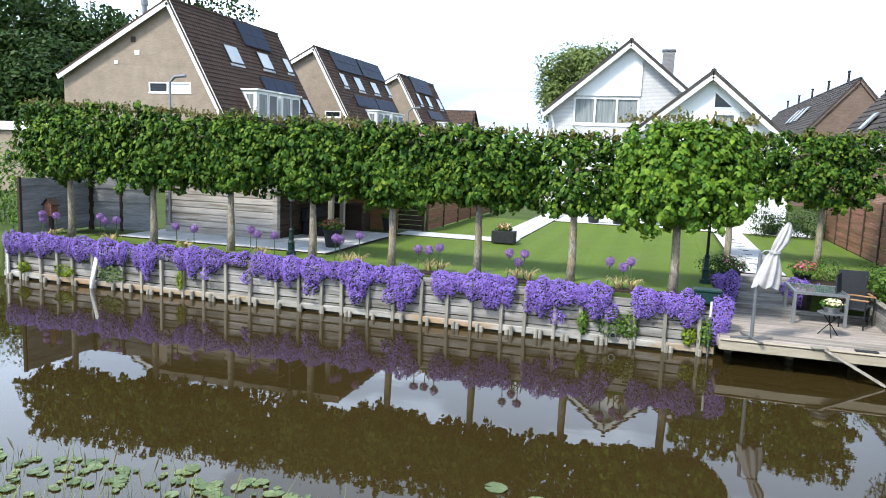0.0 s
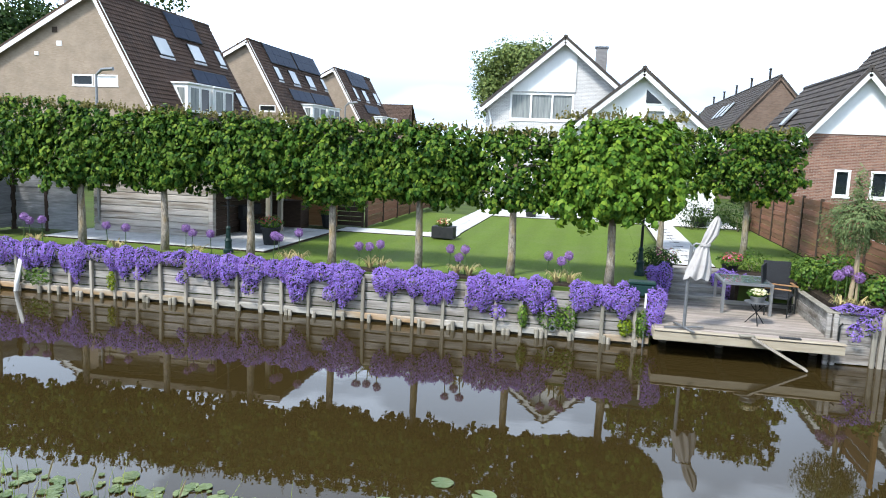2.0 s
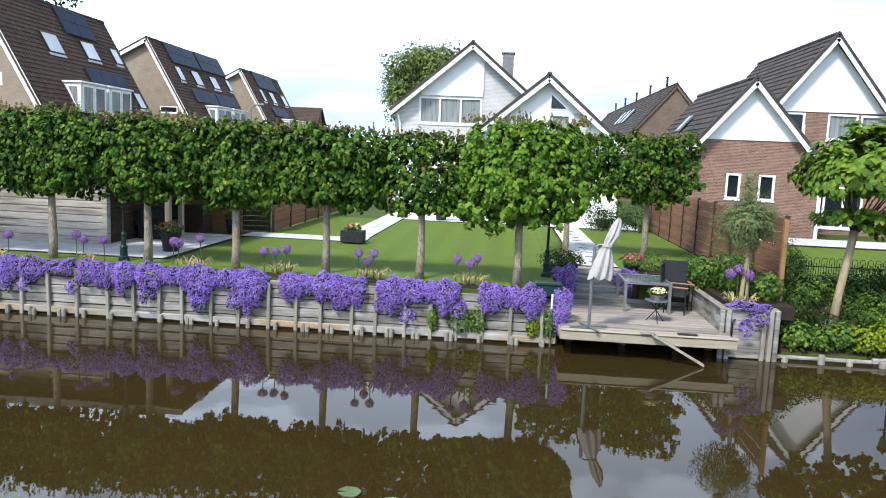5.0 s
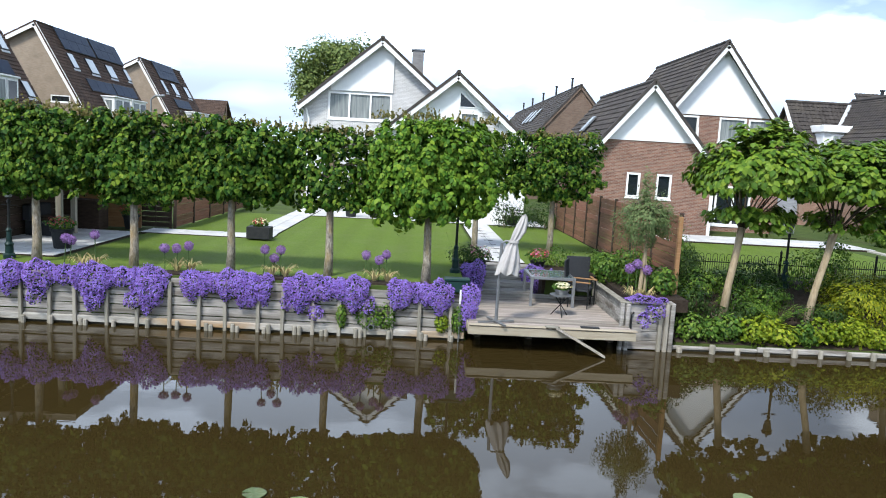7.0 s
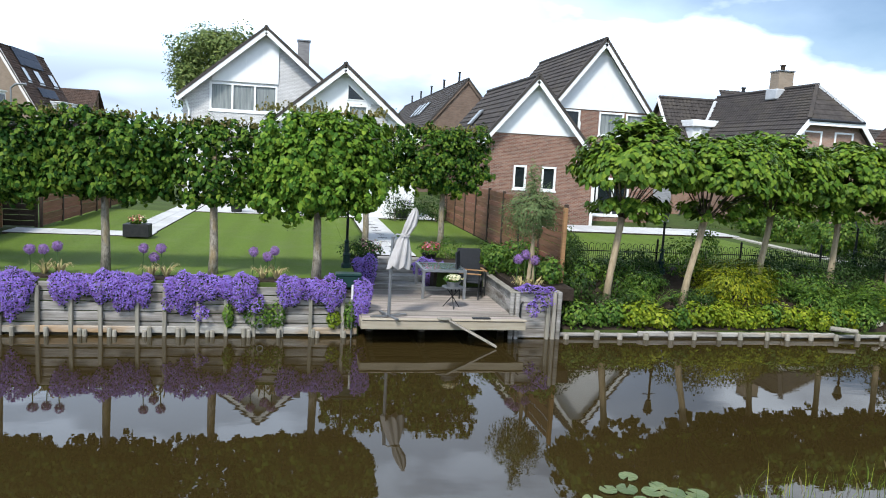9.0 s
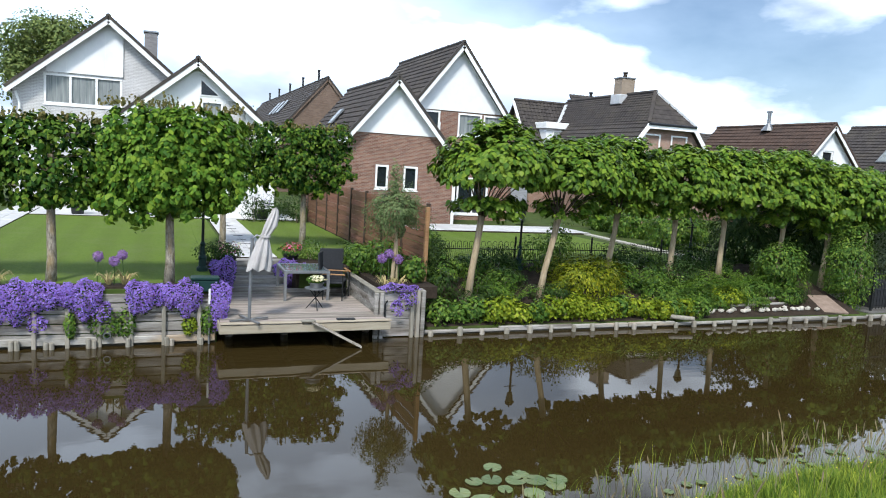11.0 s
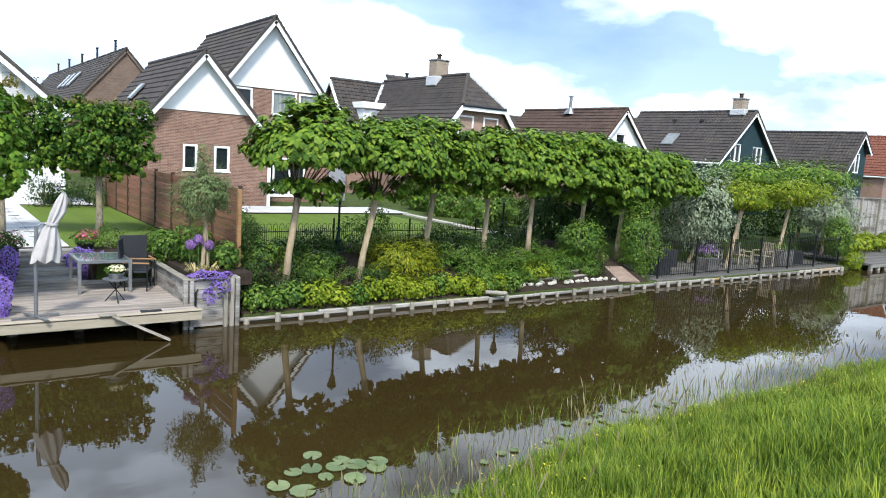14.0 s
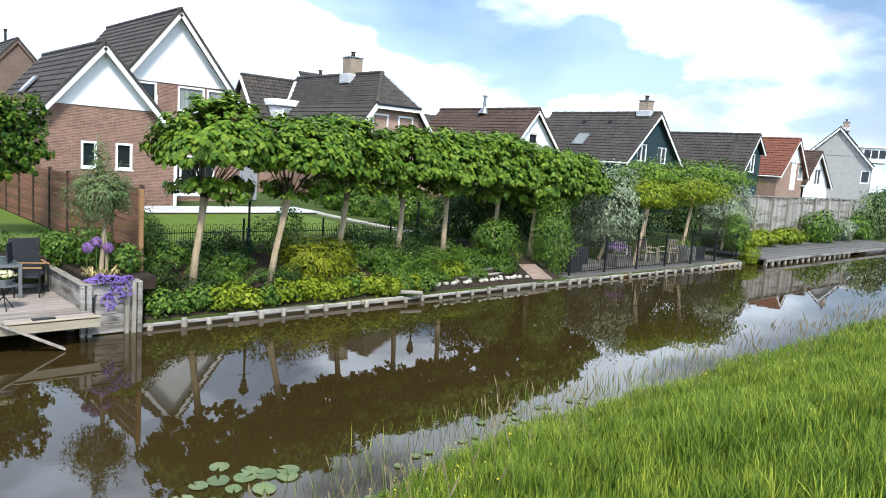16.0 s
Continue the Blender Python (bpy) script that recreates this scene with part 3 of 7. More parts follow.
def window(parent, x0, x1, z0, z1, y=0.0, panes=1, glass="glass_dark", frame_w=0.09, sill=True, splits=None):
    """A window in a wall that faces -y: frame, panes and sill."""
    bm = bmesh.new()
    f = frame_w
    box(bm, x0, x1, y - 0.03, y + 0.07, z0, z0 + f)
    box(bm, x0, x1, y - 0.03, y + 0.07, z1 - f, z1)
    edges = [x0] + (list(splits) if splits else [x0 + (x1 - x0) * k / panes for k in range(1, panes)]) + [x1]
    for k, e in enumerate(edges):
        a = e if k == 0 else (e - f if k == len(edges) - 1 else e - f / 2)
        box(bm, a, a + f, y - 0.025, y + 0.07, z0 + f, z1 - f)
    w = part("window", bm, "white_paint", parent)
    for a, b in zip(edges, edges[1:]):
        part("pane", boxes((a + f * 0.5, b - f * 0.5, y + 0.045, y + 0.06, z0 + f * 0.8, z1 - f * 0.8)), glass, w)
    if sill:
        part("sill", boxes((x0 - 0.04, x1 + 0.04, y - 0.07, y + 0.05, z0 - 0.06, z0 - 0.002)), "white_paint", w)
    return w


def gable_house(name, label, xr, y0, depth, zr, xl, zl, xe, ze, wall, roof, base=G, gable=None, gable_z=None, trim="white_paint",
                over=0.35, wins=(), overl=None, trim_w=0.24):
    """A house whose ridge runs away from the canal: ridge (xr, zr), eaves (xl, zl) and (xe, ze)."""
    h = thing(name, xr, y0 + over, base, label, "house")
    L = lambda x, z: (x - xr, z - base)
    inset = over * 0.5
    sl, sr = (zr - zl) / (xr - xl), (zr - ze) / (xe - xr)
    wl_, wr_ = xl + inset, xe - inset
    t = 0.14
    body = [L(wl_, base - 0.2), L(wr_, base - 0.2), L(wr_, zr - sr * (wr_ - xr) - t), L(xr, zr - t * 1.2), L(wl_, zr - sl * (xr - wl_) - t)]
    bm = bmesh.new()
    prism(bm, body, 0, depth)
    w = part("wall", bm, wall, h)
    holes = [(a - xr, b - xr, -0.3, 0.16, c - base, d - base) for a, b, c, d, *_ in wins]
    g = None
    if gable:
        gz = gable_z
        a, b = max(wl_, xr - (zr - t - gz) / sl), min(wr_, xr + (zr - t - gz) / sr)
        poly = [L(a, gz), L(b, gz)]
        if b < xr + (zr - t - gz) / sr - 1e-3:
            poly.append(L(b, zr - sr * (b - xr) - t))
        poly.append(L(xr, zr - t * 1.3))
        if a > xr - (zr - t - gz) / sl + 1e-3:
            poly.append(L(a, zr - sl * (xr - a) - t))
        bm = bmesh.new()
        prism(bm, poly, -0.045, -0.003)
        g = part("gable_boarding", bm, gable, h)
    if holes:
        cut(w, holes)
        if g:
            cut(g, holes)
    for a, b, c, d, *rest in wins:
        n = rest[0] if rest else 1
        gl = rest[1] if len(rest) > 1 else "glass_dark"
        window(h, a - xr + 0.005, b - xr - 0.005, c - base + 0.005, d - base - 0.005, 0.03, n, gl)
    # roof slopes
    for nm, xa, za in (("roof_slope", xl, zl), ("roof_slope", xe, ze)):
        bm = bmesh.new()
        a, b = L(xa, za), L(xr, zr)
        tile_slope(bm, (a[0], -over, a[1]), (0, depth + over, 0), (b[0] - a[0], 0, b[1] - a[1]))
        part(nm, bm, roof, h)
    bm = bmesh.new()
    tube(bm, [(0, -over - 0.02 + k * (depth + over + 0.02) / 24, zr - base + 0.03 + 0.012 * (k % 2)) for k in range(25)], 0.11, 8)
    part("ridge_tiles", bm, roof, h)
    # barge boards with a darker verge above
    for xa, za in ((xl, zl), (xe, ze)):
        a, b = L(xa, za), L(xr, zr)
        bm = strip(bmesh.new(), (a[0], -over - 0.02, a[1] - 0.16), (b[0], -over - 0.02, b[1] - 0.18), 0.04, trim_w)
        part("barge_board", bm, trim, h)
        bm = strip(bmesh.new(), (a[0], -over + 0.02, a[1] + 0.02), (b[0], -over + 0.02, b[1] + 0.02), 0.16, 0.13)
        part("verge", bm, roof, h)
    # gutters along the eaves
    for xa, za in ((xl, zl), (xe, ze)):
        a = L(xa, za)
        bm = tube(bmesh.new(), [(a[0], -over + 0.05, a[1] - 0.08), (a[0], depth, a[1] - 0.08)], 0.07, 8)
        part("gutter", bm, trim, h)
    return h


def on_slope(parent, name, material, o, ex, ey, u0, u1, v0, v1, lift=0.12, thick=0.06, frame_mat=None, pane_mat=None):
    """A flat panel lying on a roof slope: o corner, ex along, ey up (unit vectors)."""
    o, ex, ey = Vector(o), Vector(ex), Vector(ey)
    n = ex.cross(ey)
    if n.z < 0:
        n = -n
    m = Matrix((ex, ey, n)).transposed().to_4x4()
    m.translation = o
    bm = bmesh.new()
    box(bm, u0, u1, v0, v1, lift, lift + thick, bevel=0.012, m=m)
    p = part(name, bm, material, parent)
    if pane_mat:
        bm = bmesh.new()
        f = 0.07
        box(bm, u0 + f, u1 - f, v0 + f, v1 - f, lift + thick - 0.01, lift + thick + 0.012, m=m)
        part("pane", bm, pane_mat, p)
    return p


def chimney(parent, x, y, z0, z1, w, d, material, pot=True):
    bm = boxes((x - w / 2, x + w / 2, y - d / 2, y + d / 2, z0, z1), bevel=0.02)
    c = part("chimney", bm, material, parent)
    part("chimney_cap", boxes((x - w / 2 - 0.05, x + w / 2 + 0.05, y - d / 2 - 0.05, y + d / 2 + 0.05, z1 - 0.02, z1 + 0.07), bevel=0.015), "metal_grey", c)
    if pot:
        part("chimney_pot", lathe(bmesh.new(), [(0.14, z1 + 0.07), (0.13, z1 + 0.35), (0.18, z1 + 0.37), (0.18, z1 + 0.43)], 12, x, y), "fence_dark", c)
    return c


# row of three houses with long steep slopes on the garden side
ROWS = [(41.9, 13.9, 0), (62.9, 15.2, 1), (85.4, 13.7, 2)]
for y0, dep, kind in ROWS:
    xr, zr = -32.4, 13.35
    h = gable_house("row_house", "tan brick row house, steep brown roof, solar panels, white dormer" if kind < 2 else
                    "tan brick row house with brown tiled roof and solar panels", xr, y0, dep, zr, -41.7, 8.4, -27.3, 4.3, "brown_brick", "roof_brown",
                    wins=((-34.3, -32.75, 7.25, 7.98, 1), (-32.7, -30.9, 7.25, 7.98, 1, "white_board")) if kind == 0 else ((-31.35, -29.7, 6.85, 7.45, 1),) if kind == 1 else (), over=0.4, trim_w=0.4)
    b = G
    sd = Vector((xr - (-27.3), 0, zr - 4.3))
    ln = sd.length
    sd.normalize()
    o = (-27.3 - xr, 0, 4.3 - b)
    ex = (0, 1, 0)
    PANELS = {0: [(7.0, 10.8, 8.1, 10.25), (6.9, 11.9, 4.3, 5.5)],
              1: [(2.25, 8.5, 8.25, 10.4), (8.9, 15.1, 8.3, 10.45), (3.3, 8.6, 4.35, 5.6), (8.85, 14.0, 4.4, 5.65)],
              2: [(3.0, 10.2, 8.2, 10.5), (4.0, 9.6, 4.4, 5.6)]}[kind]
    SKYLIGHTS = {0: [(3.75, 5.45, 6.2, 7.7), (8.25, 9.9, 6.35, 7.8), (12.2, 13.15, 6.5, 7.85), (12.25, 13.2, 2.7, 4.05)],
                 1: [(2.2, 3.25, 6.45, 7.9), (5.6, 7.2, 6.35, 7.9), (9.8, 11.4, 6.4, 7.8), (14.2, 15.1, 6.55, 7.9)],
                 2: [(2.6, 3.6, 6.3, 7.95), (6.1, 7.6, 6.3, 7.9), (10.9, 12.4, 6.3, 7.9)]}[kind]
    for (u0, u1, v0, v1) in PANELS:
        p = on_slope(h, "solar_panel", "metal_dark", o, ex, sd, u0, u1, v0, v1, 0.13, 0.06)
        rows_, cols_ = (2 if v1 - v0 > 1.8 else 1), max(2, round((u1 - u0) / 1.7))
        for i in range(cols_):
            for j in range(rows_):
                cu, cv = (u1 - u0 - 0.06) / cols_, (v1 - v0 - 0.06) / rows_
                on_slope(p, "solar_module", "solar", o, ex, sd, u0 + 0.03 + i * cu + 0.006, u0 + 0.03 + (i + 1) * cu - 0.006, v0 + 0.03 + j * cv + 0.006, v0 + 0.03 + (j + 1) * cv - 0.006, 0.18, 0.03)
    for (u0, u1, v0, v1) in SKYLIGHTS:
        on_slope(h, "roof_window", "metal_dark", o, ex, sd, u0, u1, v0, v1, 0.06, 0.1, pane_mat="skylight")
        on_slope(h, "flashing", "lead", o, ex, sd, u0 - 0.08, u1 + 0.08, v0 - 0.22, v0 - 0.01, 0.07, 0.03)
    # white dormer bays on the garden slope
    zt, zb = 7.8 - b, 5.85 - b
    xs = lambda z: (-27.3 - xr) - (z + b - 4.3) * (5.1 / 9.05)
    xf = xs(zb) + 0.15
    for u0, u1 in {0: [(3.5, 6.5), (6.9, 9.9)], 1: [(4.9, 8.5), (9.0, 12.6)], 2: [(6.0, 9.4), (9.8, 13.0)]}[kind]:
        d = part("dormer", prism(bmesh.new(), [(xs(zt), zt), (xs(zb), zb), (xf, zb), (xf, zt)], u0, u1), "white_board", h)
        part("dormer_roof", boxes((xs(zt) - 0.25, xf + 0.14, u0 - 0.1, u1 + 0.1, zt, zt + 0.13), bevel=0.02), "white_paint", d)
        wid = (u1 - u0 - 0.4) / 2
        for k in range(2):
            a = u0 + 0.15 + k * (wid + 0.1)
            f_ = part("window_frame", boxes((xf + 0.003, xf + 0.05, a, a + wid, zb + 0.1, zt - 0.1), bevel=0.01), "white_paint", d)
            part("pane", boxes((xf + 0.045, xf + 0.058, a + 0.14, a + wid - 0.14, zb + 0.2, zt - 0.22)), "glass_dark" if k else "curtain", f_)
        part("cheek_pane", prism(bmesh.new(), [(xf - 0.25, zb + 0.3), (xf - 0.25, zt - 0.25), (xf - 0.85, zt - 0.25)], u0 - 0.012, u0 - 0.004), "curtain", d)
    if kind == 0:
        # roof-top box and flue on the far slope
        part("roof_box", boxes((-39.6 - xr, -36.6 - xr, 3.6, 7.8, 9.4 - b, 11.5 - b), bevel=0.03), "white_board", h)
        part("flue", lathe(bmesh.new(), [(0.18, 10.5 - b), (0.18, 13.4 - b), (0.26, 13.4 - b), (0.26, 13.8 - b)], 10, -36.0 - xr, 1.8), "metal_grey", h)
        part("wall_vent", boxes((-35.7 - xr, -35.3 - xr, -0.05, 0.02, 10.63 - b, 11.0 - b), bevel=0.02), "fence_dark", h)
        part("wall_vent", boxes((-35.4 - xr, -35.0 - xr, -0.04, 0.02, 9.77 - b, 10.1 - b), bevel=0.02), "white_board", h)
        part("wall_vent", boxes((-37.1 - xr, -36.8 - xr, -0.05, 0.02, 9.15 - b, 9.4 - b), bevel=0.02), "white_board", h)

# white house with two gables
h = gable_house("white_house", "white painted brick house with grey roof and curtained window", -1.9, 35.0, 11.0, 9.42, -5.8, 6.12, 2.2, 5.97, "white_brick", "roof_dark",
                wins=((-4.42, -1.36, 5.58, 6.88, 3, "curtain"),), over=0.45, trim_w=0.2)
b = G
bm = bmesh.new()
prism(bm, [(-2.4, 6.94 - b), (0.58, 6.94 - b), (0.58, 8.72 - b), (0.0, 9.2 - b), (-2.4, 7.18 - b)], -0.07, -0.004)
part("gable_boarding", bm, "white_board", h)
for k in range(1, 4):
    part("batten", boxes((-2.4 + k * 0.75, -2.4 + k * 0.75 + 0.02, -0.078, -0.072, 6.96 - b, 7.1 - b + k * 0.6)), "white_paint", h)
chimney(h, 1.66, 4.2, 7.2 - b, 9.58 - b, 0.6, 0.6, "grey_brick", False)
part("downpipe", tube(bmesh.new(), [(-3.55, -0.1, 6.0 - b), (-3.4, -0.1, 5.5 - b), (-3.4, -0.1, 0)], 0.05, 8), "white_paint", h)

h = gable_house("white_annex", "white annex with triangular gable window and grey tiled roof", 1.6, 31.6, 5.5, 7.65, -1.7, 4.9, 5.05, 4.65, "white_board", "roof_dark",
                wins=((1.75, 2.65, 4.9, 6.05, 1, "curtain"),), over=0.4, trim_w=0.2)
bm = bmesh.new()
prism(bm, [(0.1, 6.22 - b), (1.0, 6.22 - b), (0.1, 6.98 - b)], -0.03, 0.02)
w = part("window", bm, "white_paint", h)
bm = bmesh.new()
prism(bm, [(0.16, 6.27 - b), (0.84, 6.27 - b), (0.16, 6.85 - b)], -0.04, -0.032)
part("pane", bm, "glass_dark", w)
bm = boxes((1.15, 1.9, -0.03, -0.004, 3.0 - b, 6.1 - b))
part("side_panel", bm, "white_brick", h)

# dark brown house in the distance
h = gable_house("brown_house", "dark brown brick house with skylights in a long dark roof", 12.4, 56.7, 38.0, 10.15, 7.9, 4.9, 16.9, 4.9, "dark_brick", "roof_dark", over=0.1, trim="dark_brick", trim_w=0.12)
sd = Vector((4.5, 0, 5.4))
sd.normalize()
for k in range(3):
    on_slope(h, "roof_window", "metal_grey", (-4.5, 0, 4.9 - G), (0, 1, 0), sd, 10 + k * 2.4, 11.1 + k * 2.4, 3.6, 5.2, 0.05, 0.09, pane_mat="curtain")
for k in range(5):
    part("flue", lathe(bmesh.new(), [(0.09, 9.0), (0.09, 9.9), (0.13, 9.9), (0.13, 10.0)], 8, 0.1, 4 + k * 7.0), "pot", h)

# red brick house with garage gable
h = gable_house("brick_garage", "red-brown brick garage with white gable and two narrow windows", 10.22, 31.8, 9.0, 7.82, 7.75, 4.88, 13.6, 3.95, "red_brick", "roof_dark",
                gable="white_board", gable_z=5.25, wins=((9.42, 10.05, 2.72, 3.83), (10.78, 11.48, 2.70, 3.82)), over=0.4)
for a, bb in ((9.42, 10.05), (10.78, 11.48)):
    part("lintel", boxes((a - 10.22 - 0.05, bb - 10.22 + 0.05, -0.012, 0.05, 3.85 - G, 4.05 - G)), "red_brick", h)
sd = Vector((2.47, 0, 2.94))
sd.normalize()
on_slope(h, "roof_window", "metal_grey", (-2.47, 0, 4.98 - G), (0, 1, 0), sd, 4.4, 5.1, 0.9, 1.9, 0.05, 0.09, pane_mat="curtain")
part("corner_post", boxes((3.05, 3.2, -0.02, 0.12, -0.1, 3.3)), "white_paint", h)

h = gable_house("brick_house", "red brick house with a tall white gable above a window strip", 14.45, 34.6, 10.0, 10.18, 11.2, 6.0, 17.9, 5.8, "red_brick", "roof_dark",
                gable="white_board", gable_z=6.76, wins=((12.6, 13.55, 5.5, 6.72), (14.55, 15.9, 5.5, 6.70, 1, "curtain"), (16.0, 17.3, 5.5, 6.68, 1, "curtain"), (13.9, 16.5, 1.45, 3.4, 3)), over=0.45)
for p, q in (((1.05, 9.1), (1.2, 8.95)), ((2.2, 7.6), (2.35, 7.45))):
    part("bracket", boxes((p[0], q[0] + 0.05, -0.3, -0.05, q[1] - G - 0.02, p[1] - G - 0.08)), "white_paint", h)
part("downpipe", tube(bmesh.new(), [(-0.95, -0.1, 0), (-0.95, -0.1, 5.0)], 0.05, 8), "white_paint", h)
part("garden_door", boxes((3.4, 4.4, -0.06, 0.02, 0.1, 2.2), bevel=0.01), "fence_grey", h)

# hipped house with a cross ridge, dormer and chimney
h = thing("hipped_house", 28.75, 36.2, G, "pinkish brick house with dark half-hipped roof, big chimney and white dormer", "house")
b = G
zr, k_ = 9.2 - b, 1.25          # ridge height and steepness of the front wing
zh = zr - 1.65 * k_             # eave of the half hip
part("wall", prism(bmesh.new(), [(-2.9, -0.2), (2.9, -0.2), (2.9, zr - 2.9 * k_ - 0.12), (1.6, zh - 0.1), (-1.6, zh - 0.1), (-2.9, zr - 2.9 * k_ - 0.12)], 0, 12), "pink_brick", h)
for sx in (-1, 1):
    # slope cut back along the hip: lower part full length, upper part behind the hip
    part("roof_slope", tile_slope(bmesh.new(), (sx * 3.4, -0.4, zr - 3.4 * k_), (0, 12.5, 0), (-sx * 1.75, 0, 1.75 * k_)), "roof_dark", h)
    for i in range(6):
        f0, f1 = i / 6, (i + 1) / 6
        bm = tile_slope(bmesh.new(), (sx * 1.65 * (1 - f0), -0.4 + 1.9 * (f0 + f1) / 2, zr - 1.65 * k_ * (1 - f0)), (0, 12.5 - 1.9 * (f0 + f1) / 2, 0), (-sx * 1.65 / 6, 0, 1.65 * k_ / 6))
        part("roof_course", bm, "roof_dark", h)
    part("barge_board", strip(bmesh.new(), (sx * 3.35, -0.44, zr - 3.35 * k_ - 0.1), (sx * 1.62, -0.44, zr - 1.62 * k_ - 0.1), 0.05, 0.26), "white_paint", h)
    part("hip_tiles", strip(bmesh.new(), (sx * 1.72, -0.45, zh + 0.05), (0, 1.5, zr + 0.08), 0.2, 0.12), "lead" if sx > 0 else "roof_dark", h)
bm = bmesh.new()
for i in range(7):
    f0, f1 = i / 7, (i + 1) / 7
    w0, w1 = 1.7 * (1 - f0), 1.7 * (1 - f1)
    q = [(-w0, -0.45 + 1.95 * f0, zh + 1.65 * k_ * f0 + 0.06), (w0, -0.45 + 1.95 * f0, zh + 1.65 * k_ * f0 + 0.06), (w1, -0.45 + 1.95 * f1, zh + 1.65 * k_ * f1 + 0.02), (-w1, -0.45 + 1.95 * f1, zh + 1.65 * k_ * f1 + 0.02)]
    vs = [bm.verts.new(p) for p in q]
    bm.faces.new(vs[:3] if w1 < 1e-6 else vs)
    lo = [bm.verts.new((p[0], p[1], p[2] - 0.06)) for p in q[:2]]
    bm.faces.new((vs[0], lo[0], lo[1], vs[1]))
part("roof_hip", bm, "roof_dark", h)
part("gutter", tube(bmesh.new(), [(-1.75, -0.5, zh - 0.02), (1.75, -0.5, zh - 0.02)], 0.07, 8), "metal_dark", h)
part("barge_board", boxes((-1.72, 1.72, -0.46, -0.41, zh - 0.3, zh - 0.1)), "white_paint", h)
part("ridge_tiles", tube(bmesh.new(), [(0, 1.4 + i * 0.45, zr + 0.05 + 0.012 * (i % 2)) for i in range(24)], 0.12, 8), "roof_dark", h)
for a in (-1.7, 0.3):
    window(h, a, a + 1.2, 5.3 - b, 6.55 - b, -0.03, 1, "curtain")
# side wing with its ridge along the canal
part("wall", prism(bmesh.new(), [(-4.3, -0.2), (6.6, -0.2), (6.6, 5.2 - b), (-4.3, 5.2 - b)], 9.0, 15), "pink_brick", h)
bm = tile_slope(bmesh.new(), (-4.5, 8.8, 5.0 - b), (11.2, 0, 0), (0, 3.0, 3.95))
tile_slope(bm, (-4.5, 14.8, 5.0 - b), (11.2, 0, 0), (0, -3.0, 3.95))
part("roof_slope", bm, "roof_dark", h)
m_ = pose(-4.2, 0, 0, 0, 0, 90)
bm = prism(bmesh.new(), [(9.1, 5.0 - b), (14.5, 5.0 - b), (11.8, 8.7 - b)], -0.2, 0.0)
bmesh.ops.transform(bm, matrix=m_, verts=bm.verts[:])
part("gable_wall", bm, "pink_brick", h)
part("barge_board", strip(bmesh.new(), (-4.55, 8.75, 4.95 - b), (-4.55, 11.8, 8.9 - b), 0.06, 0.28, up=(1, 0, 0)), "white_paint", h)
part("ridge_tiles", tube(bmesh.new(), [(-4.5 + i * 0.45, 11.8, 8.98 - b + 0.012 * (i % 2)) for i in range(26)], 0.12, 8), "roof_dark", h)
bm = tile_slope(bmesh.new(), (2.6, 13.0, 7.0 - b), (9.0, 0, 0), (0, 3.0, 3.3))
part("roof_slope", bm, "roof_dark", h, "higher dark tiled roof behind the ridge")
part("vent_pipe", lathe(bmesh.new(), [(0.12, 9.6 - b), (0.12, 10.4 - b), (0.18, 10.4 - b), (0.18, 10.5 - b)], 8, 4.0, 15.0), "pot", h)
d = part("dormer", boxes((-3.2, 1.3, 9.1, 11.3, 5.4 - b, 6.95 - b)), "white_board", h)
part("dormer_roof", boxes((-3.35, 1.5, 8.85, 11.5, 6.95 - b, 7.4 - b), bevel=0.03), "white_paint", d)
for a, g_ in ((-2.7, "curtain"), (-1.3, "glass_dark"), (0.0, "curtain")):
    f_ = part("window_frame", boxes((a, a + 1.25, 9.03, 9.095, 5.6 - b, 6.85 - b), bevel=0.01), "white_paint", d)
    part("pane", boxes((a + 0.1, a + 1.15, 9.01, 9.028, 5.7 - b, 6.75 - b)), g_, f_)
chimney(h, 0.0, 4.8, 8.3 - b, 10.3 - b, 1.0, 0.9, "brown_brick")
part("lead_flashing", boxes((-0.66, 0.66, 4.25, 5.35, zr - 0.6, zr + 0.04), bevel=0.05), "lead", h)
part("lead_valley", strip(bmesh.new(), (-3.3, 8.7, 5.15 - b), (-0.3, 11.5, zr - 0.25), 0.25, 0.05), "lead", h)


def plain_gable(label, xr, y0, depth, zr, xl, zl, xe, ze, wall, roof, gable, gz, wins=(), chim=None):
    h = gable_house("terrace_house", label, xr, y0, depth, zr, xl, zl, xe, ze, wall, roof, gable=gable, gable_z=gz, wins=wins, over=0.4)
    if chim:
        chimney(h, chim[0], chim[1], zr - G - 0.6, zr - G + 0.9, 0.8, 0.8, "brown_brick")
        part("lead_flashing", boxes((chim[0] - 0.55, chim[0] + 0.55, chim[1] - 0.7, chim[1] + 0.5, zr - G - 0.3, zr - G + 0.16), bevel=0.05), "lead", h)
    return h


